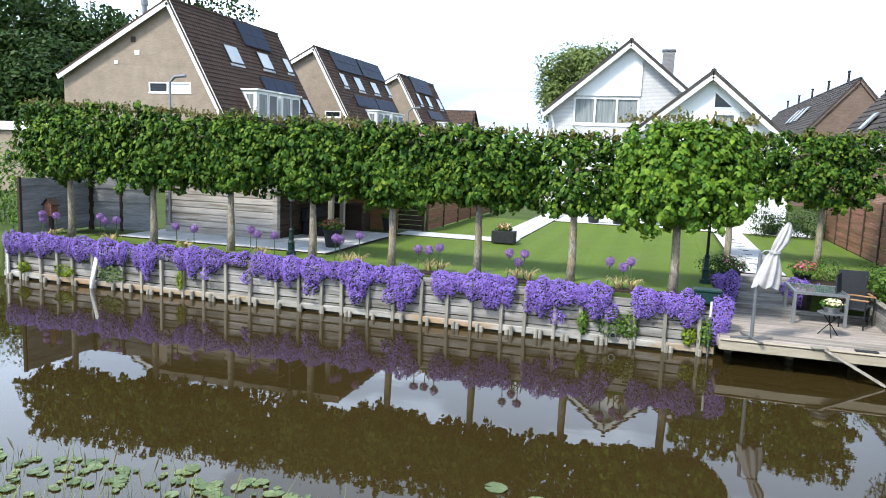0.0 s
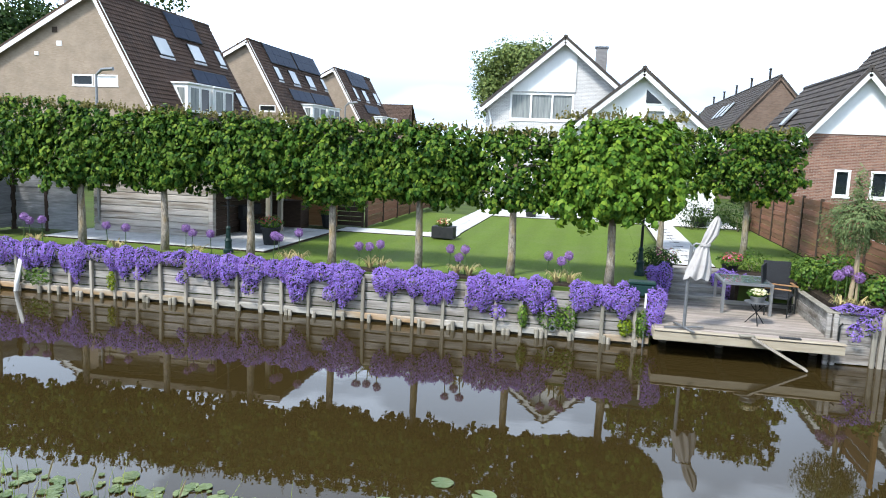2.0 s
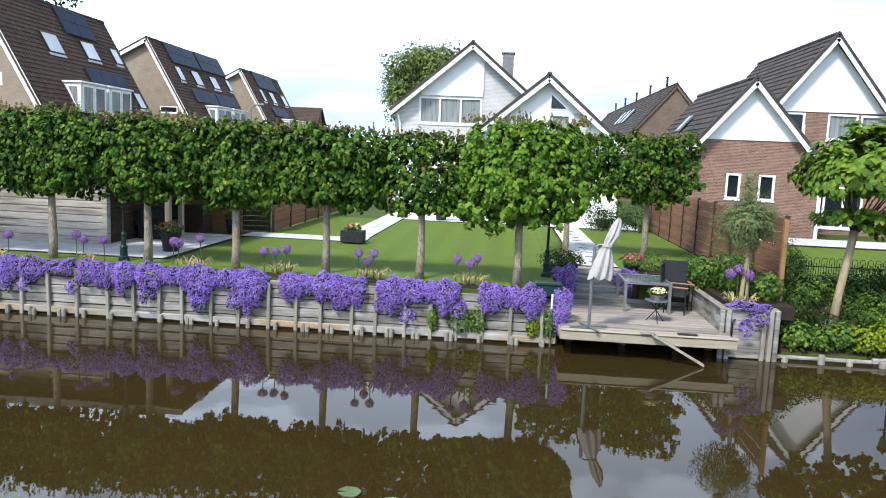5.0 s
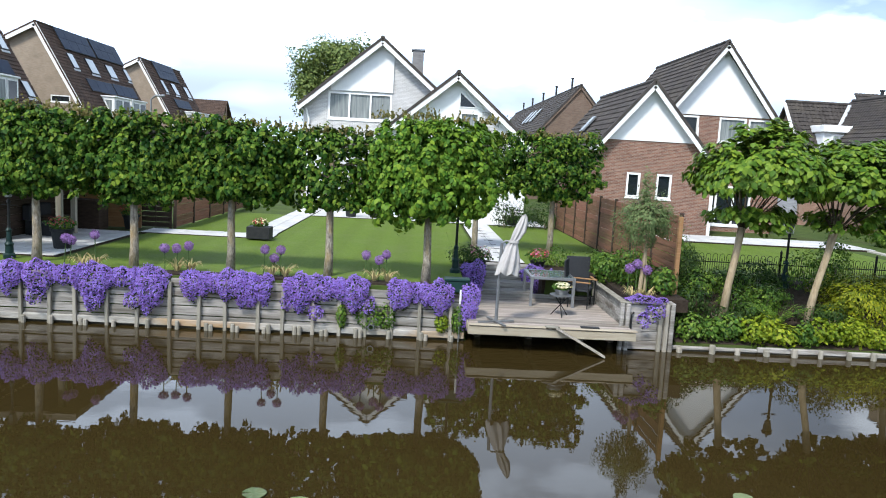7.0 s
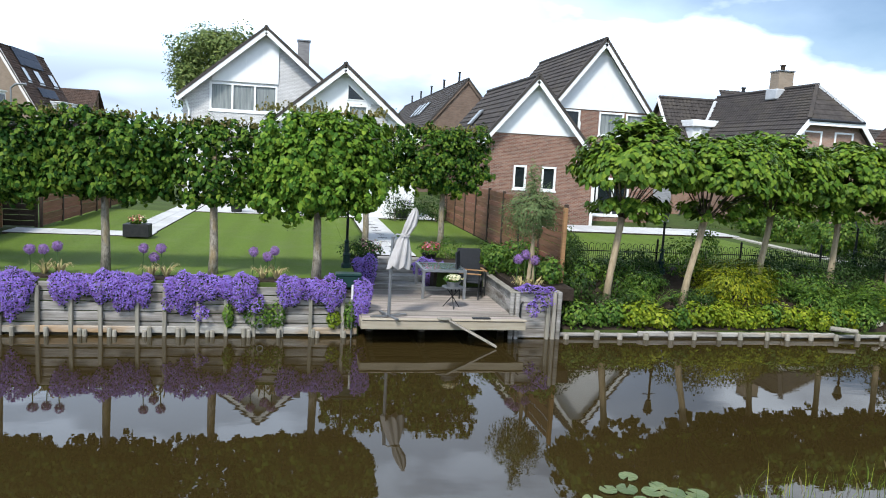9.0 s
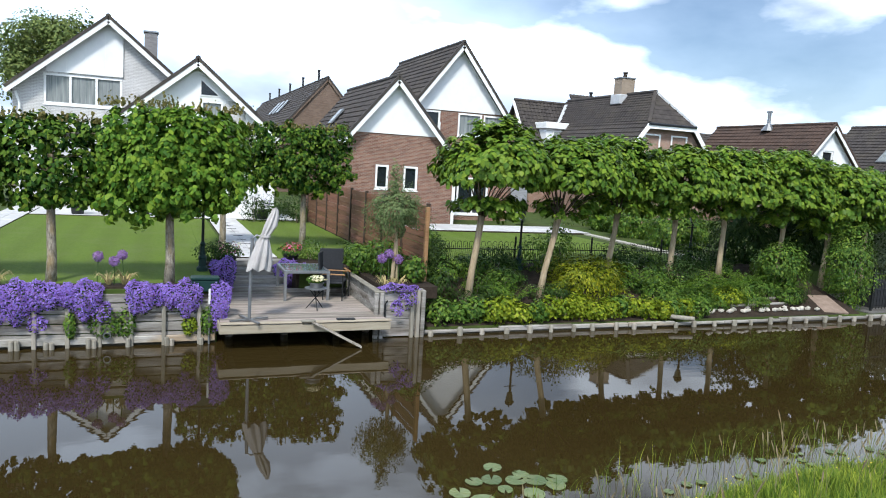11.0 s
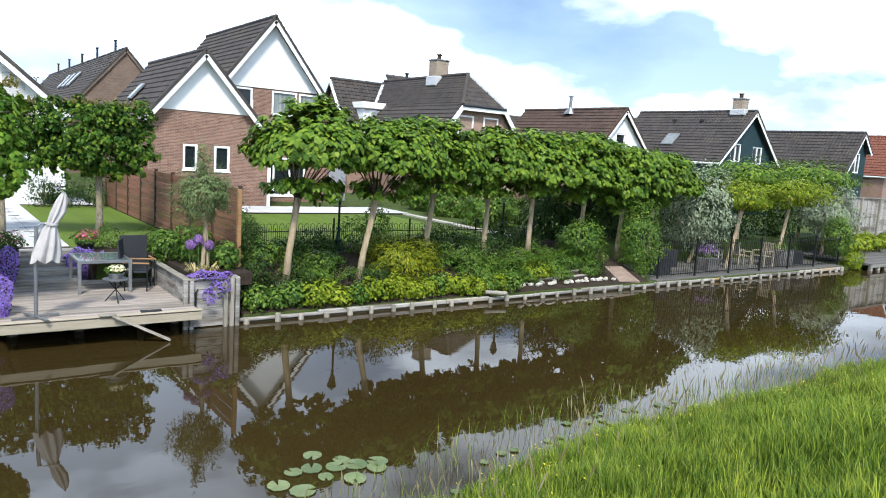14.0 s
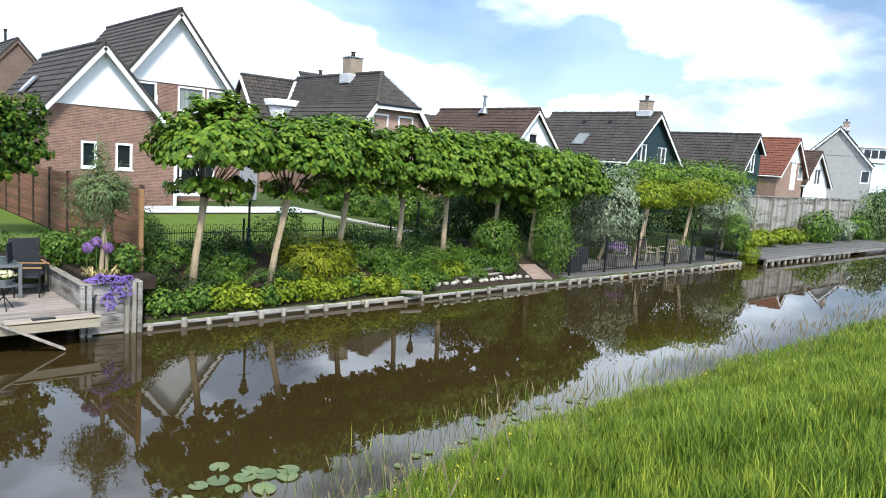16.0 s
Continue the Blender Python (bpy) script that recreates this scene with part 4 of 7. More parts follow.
h = plain_gable("house with brown tiled roof and white boarded gable", 41.5, 35.3, 10.5, 8.15, 38.6, 4.9, 44.6, 4.9, "pink_brick", "roof_brown", "white_board", 5.3, ((41.0, 42.0, 5.6, 6.4),))
part("flue", lathe(bmesh.new(), [(0.5, 6.65), (0.12, 7.2), (0.12, 7.95), (0.2, 7.95), (0.2, 8.05)], 10, -0.3, 5.0), "metal_grey", h)
h = plain_gable("dark teal boarded house with white trim and two windows", 49.8, 30.3, 10.2, 8.62, 45.7, 4.75, 54.0, 4.5, "teal_board", "roof_dark", "teal_board", 4.6,
                ((47.6, 48.9, 4.9, 6.2, 2), (50.4, 51.7, 4.8, 6.1, 2)), (0.0, 1.0))
sd = Vector((4.1, 0, 3.87))
sd.normalize()
on_slope(h, "roof_window", "metal_grey", (-4.1, 0, 4.75 - G), (0, 1, 0), sd, 4.5, 5.6, 1.6, 2.9, 0.06, 0.09, pane_mat="curtain")
for k in (3.5, 6.0):
    part("roof_vent", lathe(bmesh.new(), [(0.14, 6.2), (0.1, 6.7), (0.16, 6.7), (0.16, 6.85)], 8, -0.95, k), "pot", h)
h = plain_gable("dark teal house with anthracite roof and white barge boards", 62.5, 28.3, 8.5, 7.95, 59.7, 4.2, 64.0, 6.4, "teal_board", "roof_dark", "teal_board", 4.5, ((61.7, 62.9, 4.7, 6.3, 2),))
h = plain_gable("house with bright red tiled roof and white gable", 71.8, 28.6, 9.0, 8.2, 68.3, 4.6, 75.1, 4.4, "pink_brick", "roof_red", "white_board", 6.0, ((71.5, 72.7, 3.4, 6.0, 1, "white_board"), (73.2, 74.3, 4.4, 5.7, 1, "curtain")))
h = plain_gable("small white gabled house with dark roof", 77.5, 28.6, 7.0, 7.3, 74.2, 3.9, 81.3, 3.8, "white_board", "roof_brown", "white_board", 4.2, ((77.3, 78.9, 4.0, 5.6, 2),))
h = plain_gable("pale grey rendered house with solar panels and white dormer", 0, 0, 12.0, 11.7, -3.2, 8.5, 4.4, 6.7, "grey_render", "roof_dark", "grey_render", 8.0, ((3.0, 4.0, 4.6, 6.2, 1),), (0.6, 4.0))
h.matrix_basis = pose(102.7, 36.0, G, 0, 0, -70.7)
sd = Vector((-4.4, 0, 5.0))
sd.normalize()
on_slope(h, "solar_panel", "solar", (4.4, 0, 6.7 - G), (0, 1, 0), sd, 0.3, 5.0, 3.4, 6.2, 0.12, 0.06)
d = part("dormer", boxes((2.3, 5.6, 0.9, 7.0, 7.3 - G, 9.2 - G)), "white_board", h)
part("dormer_roof", boxes((2.1, 5.8, 0.7, 7.1, 9.2 - G, 9.42 - G)), "white_paint", d)
for k in range(3):
    part("pane", boxes((3.1 + k * 0.85, 3.8 + k * 0.85, 0.86, 0.885, 7.9 - G, 8.9 - G)), "glass_dark", d)
# far roofs closing the view
for x0, x1, y, zt, m_, lab in ((-10.0, 5.0, 95.0, 8.3, "roof_brown", "far brown roof of a terrace behind the gardens"), (30.0, 60.0, 62.0, 9.2, "roof_dark", "far dark roof behind the houses"),
                               (-39.0, -32.0, 118.0, 11.3, "roof_brown", "far row house end with brown roof"), (62.0, 80.0, 48.0, 9.3, "roof_dark", "long dark roof behind the teal houses")):
    h = thing("far_house", (x0 + x1) / 2, y, G, lab, "house")
    k = (x1 - x0) / 2
    part("wall", boxes((-k, k, 0, 8, -0.2, zt - 4.0 - G)), "pink_brick", h)
    bm = tile_slope(bmesh.new(), (-k - 0.2, -0.3, zt - 4.1 - G), (2 * k + 0.4, 0, 0), (0, 4.3, 4.1))
    tile_slope(bm, (-k - 0.2, 8.3, zt - 4.1 - G), (2 * k + 0.4, 0, 0), (0, -4.3, 4.1))
    part("roof_slope", bm, m_, h)
    part("wall", prism(bmesh.new(), [(-k, zt - 4.0 - G), (k, zt - 4.0 - G), (k, zt - 0.4 - G), (-k, zt - 0.4 - G)], 3.8, 4.2), "pink_brick", h)
    if x0 == -10.0:
        chimney(h, k * 0.4, 4.0, zt - 0.5 - G, zt + 0.8 - G, 0.9, 0.8, "dark_brick")


# ---- canal wall ----
POST_X = [-17.5, -17.03, -16.32, -15.72, -15.23, -14.53, -13.6, -12.97, -12.35, -11.69, -11.07, -10.40, -9.72, -8.97, -8.35, -7.75, -7.2, -6.52,
          -5.88, -5.18, -4.55, -3.98, -3.27, -2.74, -2.08, -1.5, -0.93, -0.35, 0.26, 0.95]
rnd = random.Random(3)
wall = thing("canal_wall", -8.2, WALL_Y, 0, "weathered grey plank retaining wall with upright posts along the water", "retaining wall", kind="structure")
wx = -8.2


def plank_mesh(w, h, d, seed):
    r = random.Random(seed)
    bm = bmesh.new()
    n = 4
    rows = []
    for z, y in ((0, 0.0), (h * 0.05, -0.03), (h * 0.95, -0.028 - 0.012 * r.random()), (h, 0.0)):
        rows.append([bm.verts.new((-w / 2 + w * k / n, y + r.uniform(-0.004, 0.004), z + r.uniform(-0.004, 0.004))) for k in range(n + 1)])
    for a, b in zip(rows, rows[1:]):
        for k in range(n):
            bm.faces.new((a[k], a[k + 1], b[k + 1], b[k]))
    back = [[bm.verts.new((v.co.x, d, v.co.z)) for v in rw] for rw in (rows[0], rows[-1])]
    for k in range(n):
        bm.faces.new((rows[-1][k], rows[-1][k + 1], back[1][k + 1], back[1][k]))
        bm.faces.new((rows[0][k + 1], rows[0][k], back[0][k], back[0][k + 1]))
    return bm


edges = [POST_X[0] - 0.15] + POST_X[3::4] + [1.28]
for seg, (a, b) in enumerate(zip(edges, edges[1:])):
    z = -0.12
    for c in range(6):
        hgt = rnd.uniform(0.185, 0.215)
        # lowest plank is wet and has the shadow under the waling in its colour
        p = part("plank", plank_mesh(b - a - 0.012, hgt - rnd.uniform(0.014, 0.026), 0.05, seg * 9 + c), "wood_wet_shade" if c == 0 else "wood_grey", wall)
        p.location = ((a + b) / 2 - wx, rnd.uniform(-0.008, 0.012), z)
        z += hgt
for k, x in enumerate(POST_X):
    top = rnd.uniform(0.96, 1.12)
    bm = bmesh.new()
    box(bm, -0.04, 0.04, -0.12, -0.03, -0.6, top, bevel=0.012)
    for v in bm.verts:
        if v.co.z > top - 0.02:
            v.co.z += rnd.uniform(-0.03, 0.02)
    p = part("post", bm, "wood_pale", wall)
    p.matrix_basis = pose(x - wx, 0, 0, rnd.uniform(-0.5, 0.5), rnd.uniform(-1.4, 1.4), 0)
# low waling with short stub piles
for seg, (a, b) in enumerate(zip(edges, edges[1:])):
    bm = boxes((a + 0.01, b - 0.01, -0.09, -0.03, 0.05, 0.19 + rnd.uniform(0, 0.03)), bevel=0.015)
    p = part("waling", bm, "wood_lichen", wall)
    p.location = (-wx, 0, 0)
x = -17.4
while x < 1.2:
    for dx in (0, 0.10) if rnd.random() < 0.6 else (0,):
        t = rnd.uniform(0.13, 0.21)
        bm = lathe(bmesh.new(), [(0.045, -0.6), (0.05, t - 0.02), (0.035, t)], 8)
        p = part("stub_pile", bm, "wood_pale", wall)
        p.location = (x + dx - wx, -0.155 + rnd.uniform(-0.01, 0.01), 0)
    x += rnd.uniform(0.55, 0.75)
part("capping", boxes((-17.6 - wx, 1.28 - wx, 0.05, 0.16, 0.98, 1.05), bevel=0.01), "wood_grey", wall)

# low edging of the bank on the neighbours' side
edge = thing("bank_edging", 13.3, 15.68, 0, "low weathered timber edging with stub piles at the water", "edging", kind="structure")
a = 5.85
while a < 34.0:
    b = a + rnd.uniform(1.2, 2.4)
    # dark wet strip added below each beam as the shaded gap over the water
    part("wet_beam", boxes((a + 0.01 - 13.3, b - 13.3, -0.02, 0.05, -0.3, 0.03)), "wood_wet_shade", edge)
    bm = boxes((a + 0.01 - 13.3, b - 13.3, -0.05, 0.05, 0.035, 0.14 + rnd.uniform(-0.03, 0.025)), bevel=0.02)
    part("edging_beam", bm, ("wood_lichen", "wood_grey", "wood_grey")[rnd.randrange(3)], edge).location.y = rnd.uniform(-0.02, 0.02)
    a = b
x = 6.1
while x < 34:
    t = rnd.uniform(0.11, 0.2)
    s = rnd.uniform(0.055, 0.075)
    bm = lathe(bmesh.new(), [(s, -0.6), (s, t - 0.03), (s * 0.8, t)], 8)
    p = part("stub_pile", bm, "wood_pale", edge)
    p.location = (x - 13.3, -0.13 + rnd.uniform(-0.02, 0.02), 0)
    x += rnd.uniform(0.55, 0.75)

# ---- trees ----


def trunk_mesh(points, radii, seed=0):
    bm = bmesh.new()
    tube(bm, points, radii, 10)
    r = random.Random(seed)
    for v in bm.verts:
        k = 1 + r.uniform(-0.06, 0.06)
        v.co.x *= k
    return bm


def heart_leaves(pos, nrm, size, rng):
    """Broad hanging leaves, four triangles each."""
    n = len(pos)
    nrm = nrm / np.linalg.norm(nrm, axis=1)[:, None]
    d = rng.normal(size=(n, 3)) * 0.6
    d[:, :2] += nrm[:, :2] * 0.9
    d[:, 2] -= 0.95
    d -= nrm * (d * nrm).sum(1)[:, None]
    d /= np.linalg.norm(d, axis=1)[:, None] + 1e-9
    s = np.cross(nrm, d)
    sz = (size * rng.uniform(0.6, 1.2, n))[:, None]
    P = lambda a, b, c: pos + d * sz * a + s * sz * b + nrm * sz * c
    v = np.stack([P(-0.5, 0, 0), P(-0.3, 0.36, -0.1), P(0.1, 0.28, -0.12), P(0.5, 0, -0.14), P(0.1, -0.28, -0.12), P(-0.3, -0.36, -0.1)], 1).reshape(-1, 3)
    i = np.arange(n)[:, None] * 6
    f = np.concatenate([i + [0, 1, 2, 3], i + [0, 3, 4, 5]], 1).reshape(-1, 4)
    return v, f


def clump_cloud(n, half, seed, power, clumps, spread, drape=0.0):
    """A crown of leaf tufts with gaps between them, over a loose inner filling."""
    rng = np.random.default_rng(seed)
    c, cn = crown_cloud(clumps, half, seed, power, 0.72, 0.13, 3.0)
    cn = cn / np.linalg.norm(cn, axis=1)[:, None]
    k = rng.integers(0, clumps, n)
    off = rng.normal(size=(n, 3))
    off /= np.linalg.norm(off, axis=1)[:, None]
    rad = spread * rng.uniform(0.6, 1.5, clumps)[k] * rng.uniform(0.5, 1.15, n)
    p = c[k] + off * rad[:, None] * [1.1, 1.1, 1.25]
    p[:, 2] -= drape * rng.uniform(0, 1, n)
    nr = cn[k] * 0.8 + off * 0.75 + rng.normal(0, 0.22, (n, 3)) + [0, 0, 0.25]
    q, nq = crown_cloud(int(n * 0.4), tuple(v * 0.86 for v in half), seed + 9, power, 0.25, 0.12, 3.0)
    return np.vstack([p, q]), np.vstack([nr, nq])


def clipped_lime(x, y, zb, zt, wx_, wy, n, seed, material="leaf_lime", label="", size=0.12, sparse=1.0, lean=0.0, power=6.0):
    t = thing("lime_tree", x, y, G, label, "tree", "clipped lime trees")
    top = (zb + zt) / 2 - G
    rr = random.Random(seed)
    part("trunk", trunk_mesh([(0, 0, -0.1), (0.02 + lean * 0.3, 0, 0.5), (lean * 0.7, 0.01, 1.2), (lean, 0, top + 0.4)], [0.12, 0.095, 0.085, 0.05], seed), "bark", t, smooth=True)
    for k in range(6):
        z = top - 0.6 + 0.22 * k
        side = 1 if k % 2 else -1
        bm = tube(bmesh.new(), [(lean, 0, z), (lean + side * wx_ * 0.4, rr.uniform(-0.1, 0.1), z + 0.12), (lean + side * wx_ * 0.85, rr.uniform(-0.2, 0.2), z + 0.15)], [0.035, 0.025, 0.012], 6)
        part("limb", bm, "bark", t)
    p, nr = clump_cloud(int(n * sparse * 1.45), (wx_, wy, (zt - zb) / 2), seed, power, int(n * sparse / 15), 0.085)
    p[:, 2] += (zb + zt) / 2 - G
    p[:, 0] += lean
    rg = np.random.default_rng(seed + 5)
    v, f = heart_leaves(p, nr, size, rg)
    leaf_object("crown", v, f, material, t)
    # young reddish shoots standing out of the top
    m_ = int(60 * wx_)
    q = np.stack([rg.uniform(-wx_, wx_, m_) * 0.95 + lean, rg.uniform(-wy, wy, m_) * 0.8, np.full(m_, zt - G - 0.02)], 1)
    q = (q[:, None, :] + np.linspace(0, 1, 5)[None, :, None] * (rg.normal(0, 0.06, (m_, 1, 3)) + [0, 0, 0.12])).reshape(-1, 3)
    v, f = heart_leaves(q, rg.normal(size=(len(q), 3)) + [0, -0.7, 0.4], 0.075, rg)
    tagged(leaf_object("young_growth", v, f, "leaf_young", t), kind="stuff")
    return t


LIMES = [(-15.83, 4.86, 2.84, 1.75), (-13.37, 4.78, 2.74, 1.32), (-10.92, 4.68, 2.76, 1.32), (-8.51, 4.62, 2.78, 1.3), (-6.33, 4.52, 2.66, 1.2), (-4.14, 4.5, 2.76, 1.2)]
for k, (x, zt, zb, w_) in enumerate(LIMES):
    clipped_lime(x - (0.35 if k == 0 else 0), 16.6, zb, zt, w_, 0.55, 6000, 100 + k * 7, power=4.5, label="lime tree clipped into a flat hedge on a bare pale trunk")
clipped_lime(-1.9, 16.6, 2.7, 4.45, 1.12, 0.42, 3400, 160, label="thin clipped lime tree with gaps in its crown")
clipped_lime(0.36, 16.35, 2.52, 4.85, 1.5, 0.8, 8500, 171, "leaf_lime_sunlit", "clipped lime tree beside deck, bulging bright green crown, sunlight painted in", size=0.13, power=3.2)
clipped_lime(1.95, 22.7, 2.85, 4.75, 1.15, 0.7, 4600, 180, label="clipped lime tree standing in the lawn by the path")
clipped_lime(4.3, 22.4, 2.9, 4.85, 1.3, 0.75, 5600, 187, label="block-shaped clipped lime tree beside the brown fence")


def umbrella_catalpa(x, y, zg, xt, xc, zt, zb, rad, ry, n, seed, open_head=False):
    t = thing("catalpa_tree", x, y, zg, "umbrella-headed catalpa tree with broad hanging leaves on a bare tan trunk", "tree", "catalpa trees on the bank")
    top = zb - zg + 0.3
    lx, cx = xt - x, xc - x
    rr = random.Random(seed)
    part("trunk", trunk_mesh([(0, 0, -0.15), (lx * 0.3, 0.03, top * 0.35), (lx * 0.75, 0.06, top * 0.75), (lx, 0.1, top)], [0.115, 0.085, 0.075, 0.095], seed), "bark_pale", t, smooth=True)
    for k in range(14):
        a = 2 * math.pi * k / 14 + rr.uniform(-0.2, 0.2)
        r_ = rad * rr.uniform(0.55, 0.9)
        e = (cx + math.cos(a) * r_, 0.1 + math.sin(a) * ry * 0.75, zt - zg - 0.5 - 0.8 * (r_ / rad) ** 2)
        mid = (lx + (e[0] - lx) * 0.5, 0.1 + (e[1] - 0.1) * 0.5, top + (e[2] - top) * 0.62)
        part("limb", tube(bmesh.new(), [(lx, 0.1, top - 0.1), mid, e], [0.026, 0.015, 0.007], 5), "bark_limb_shaded", t)
    # tufts over a dome, with a ragged hanging rim
    rng = np.random.default_rng(seed)
    cl = 330
    th = np.arccos(1 - rng.uniform(0, 1, cl) * 1.22)
    ph = rng.uniform(0, 6.283, cl)
    d = np.stack([np.sin(th) * np.cos(ph), np.sin(th) * np.sin(ph), np.cos(th)], 1)
    H = (zt - zb) * (0.47 if open_head else 0.56)
    c = d * lumpy(d, seed + 1, 0.13, 2.6)[:, None] * [rad, ry, H] * rng.uniform(0.82, 1.0, (cl, 1)) + [cx, 0.1, zt - zg - H]
    low = 28 if open_head else 34                     # tufts hanging lower round the head of the trunk
    al = rng.uniform(0, 6.283, low)
    rl_ = rng.uniform(0.2, 0.75, low)
    c = np.vstack([c, np.stack([lx + (cx - lx) * rl_ + np.cos(al) * rad * rl_, 0.1 + np.sin(al) * ry * rl_, zb - zg + 0.25 + rng.uniform(0, 0.5, low)], 1)])
    d = np.vstack([d, np.stack([np.cos(al), np.sin(al), np.full(low, 0.5)], 1)])
    k = rng.integers(0, cl + low, n)
    off = rng.normal(size=(n, 3))
    off /= np.linalg.norm(off, axis=1)[:, None]
    p = c[k] + off * rng.uniform(0.04, 0.2, (n, 1)) * [1.15, 1.15, 0.8]
    nr = d[k] * [0.7, 0.7, 0.9] + off * 0.55 + rng.normal(0, 0.2, (n, 3)) + [0, 0, 0.55]
    v, f = heart_leaves(p, nr, 0.165, rng)
    leaf_object("crown", v, f, "leaf_catalpa", t)
    return t


for k, (x, y, zg, xt, xc, zt, zb, rad, n) in enumerate([
        (7.6, 16.95, 0.55, 7.9, 8.3, 5.02, 2.45, 1.6, 3400), (9.7, 16.95, 0.55, 10.2, 10.6, 4.85, 2.5, 1.65, 3400), (12.45, 17.9, 0.85, 12.75, 12.7, 5.1, 2.6, 1.75, 3400),
        (14.75, 17.9, 0.85, 14.9, 14.8, 5.05, 2.65, 1.75, 3400), (16.68, 17.9, 0.9, 16.8, 16.8, 5.0, 2.7, 1.75, 3400), (18.95, 17.8, 0.85, 19.2, 19.0, 5.1, 2.5, 1.95, 4000), (20.8, 17.6, 0.8, 21.0, 21.2, 4.9, 2.2, 1.8, 3400), (23.4, 18.2, 0.7, 23.5, 23.6, 4.7, 2.4, 1.7, 3000)]):
    umbrella_catalpa(x, y, zg, xt, xc, zt, zb, rad, 1.5, int(n * 2.9), 300 + k * 11, k < 2)


# ---- paving ----


def slab_mesh(w, d, h=0.04):
    bm = boxes((-w / 2, w / 2, -d / 2, d / 2, 0, h), bevel=0.008)
    me = bpy.data.meshes.new("slab")
    bm.to_mesh(me)
    bm.free()
    me.materials.append(M["paving"])
    return me


def paved(name, label, x0, x1, y0, y1, size, z=G + 0.014):
    base = thing(name, x0, y0, z, label, "paving", kind="structure")
    part("joint_bed", boxes((0, x1 - x0, 0, y1 - y0, -0.06, 0.022)), "soil", base)
    nx, ny = max(1, round((x1 - x0) / size)), max(1, round((y1 - y0) / size))
    sx, sy = (x1 - x0) / nx, (y1 - y0) / ny
    me = slab_mesh(sx - 0.012, sy - 0.012)
    r = random.Random(nx * 31 + ny)
    for i in range(nx):
        for j in range(ny):
            s = new("slab", me)
            s.parent = base
            s.location = ((i + 0.5) * sx, (j + 0.5) * sy, r.uniform(-0.004, 0.004))
    return base


paved("terrace_paving", "pale grey square paving slabs beside the wooden cabin", -15.2, -8.5, 17.35, 22.7, 0.6)
paved("garden_path", "pale paving slab path crossing the lawn", -8.5, -4.45, 22.75, 23.85, 0.55)
paved("garden_path", "pale paving slab path running to the white house", -5.5, -4.5, 23.87, 34.8, 0.5)
paved("garden_path", "pale slab path from the deck steps to the house", 2.1, 3.22, 20.15, 31.6, 0.56)
paved("house_terrace", "pale paved terrace in front of the white house", -4.45, 5.9, 31.62, 34.9, 0.8)
paved("house_terrace", "pale paved terrace in front of the brick house", 9.9, 18.9, 28.6, 31.35, 0.8, G + 0.05)
kerb = structure(part("path_edge", strip(bmesh.new(), (18.7, 28.7, G + 0.03), (18.2, 20.6, G + 0.03), 0.35, 0.06), "stone_white"), "pale curved garden path edge beside the lawn", "path")
for k in range(9):
    structure(part("path_inlay", boxes((2.5, 2.82, 20.8 + k * 1.1, 20.88 + k * 1.1, G + 0.05, G + 0.062)), "pot"), "dark inlaid strip in the pale path", "paving")
structure(part("planting_bed", boxes((-17.3, 1.3, 15.86, 16.28, G - 0.08, G + 0.02)), "soil"), "strip of dark soil behind the canal wall", "soil")
structure(part("planting_bed", boxes((1.3, 1.82, 18.37, 20.15, 0.2, G + 0.01)), "soil"), "dark soil beside the garden steps", "soil")
structure(part("planting_bed", boxes((3.42, 4.9, 18.37, 20.15, 0.2, G + 0.01)), "soil"), "dark soil behind the deck", "soil")
structure(part("planting_bed", boxes((6.32, 6.9, 18.85, 31.4, G - 0.08, G + 0.03)), "soil"), "dark soil along the brown fence", "soil")
structure(part("planting_bed", boxes((4.95, 6.3, 15.8, 20.2, G - 0.3, G - 0.02)), "soil"), "raised dark soil bed behind the planter", "soil")
bm = bmesh.new()
vs = [bm.verts.new(p) for p in ((6.08, 15.78, 0.17), (20.5, 15.78, 0.17), (20.5, 18.8, G + 0.02), (6.08, 18.8, G + 0.02), (20.5, 19.5, G + 0.02), (6.08, 19.5, G + 0.02))]
bm.faces.new((vs[0], vs[1], vs[2], vs[3]))
bm.faces.new((vs[3], vs[2], vs[4], vs[5]))
structure(part("planting_slope", bm, "soil"), "dark planted soil slope rising from the water", "soil")

# ---- deck ----
DZ = 0.55
deck = thing("deck", 3.1, 16.6, DZ, "silver-grey weathered timber deck over the water", "deck", kind="structure")
for k in range(24):
    y = 14.9 + k * 0.1425
    bm = boxes((1.33 - 3.1, (4.86 if k < 5 else 4.78) - 3.1, y - 16.6, y - 16.6 + 0.134, -0.028, rnd.uniform(-0.002, 0.002)), bevel=0.004)
    part("deck_board", bm, "deck", deck)
part("fascia", boxes((1.30 - 3.1, 4.88 - 3.1, 14.86 - 16.6, 14.9 - 16.6, -0.19, -0.02), bevel=0.006), "deck_edge", deck)
part("fascia", boxes((1.29 - 3.1, 1.325 - 3.1, 14.9 - 16.6, 18.2 - 16.6, -0.19, -0.02), bevel=0.006), "deck_edge", deck)
part("edge_board", boxes((1.30 - 3.1, 4.9 - 3.1, 14.84 - 16.6, 15.0 - 16.6, 0.003, 0.03), bevel=0.008), "deck_edge", deck)
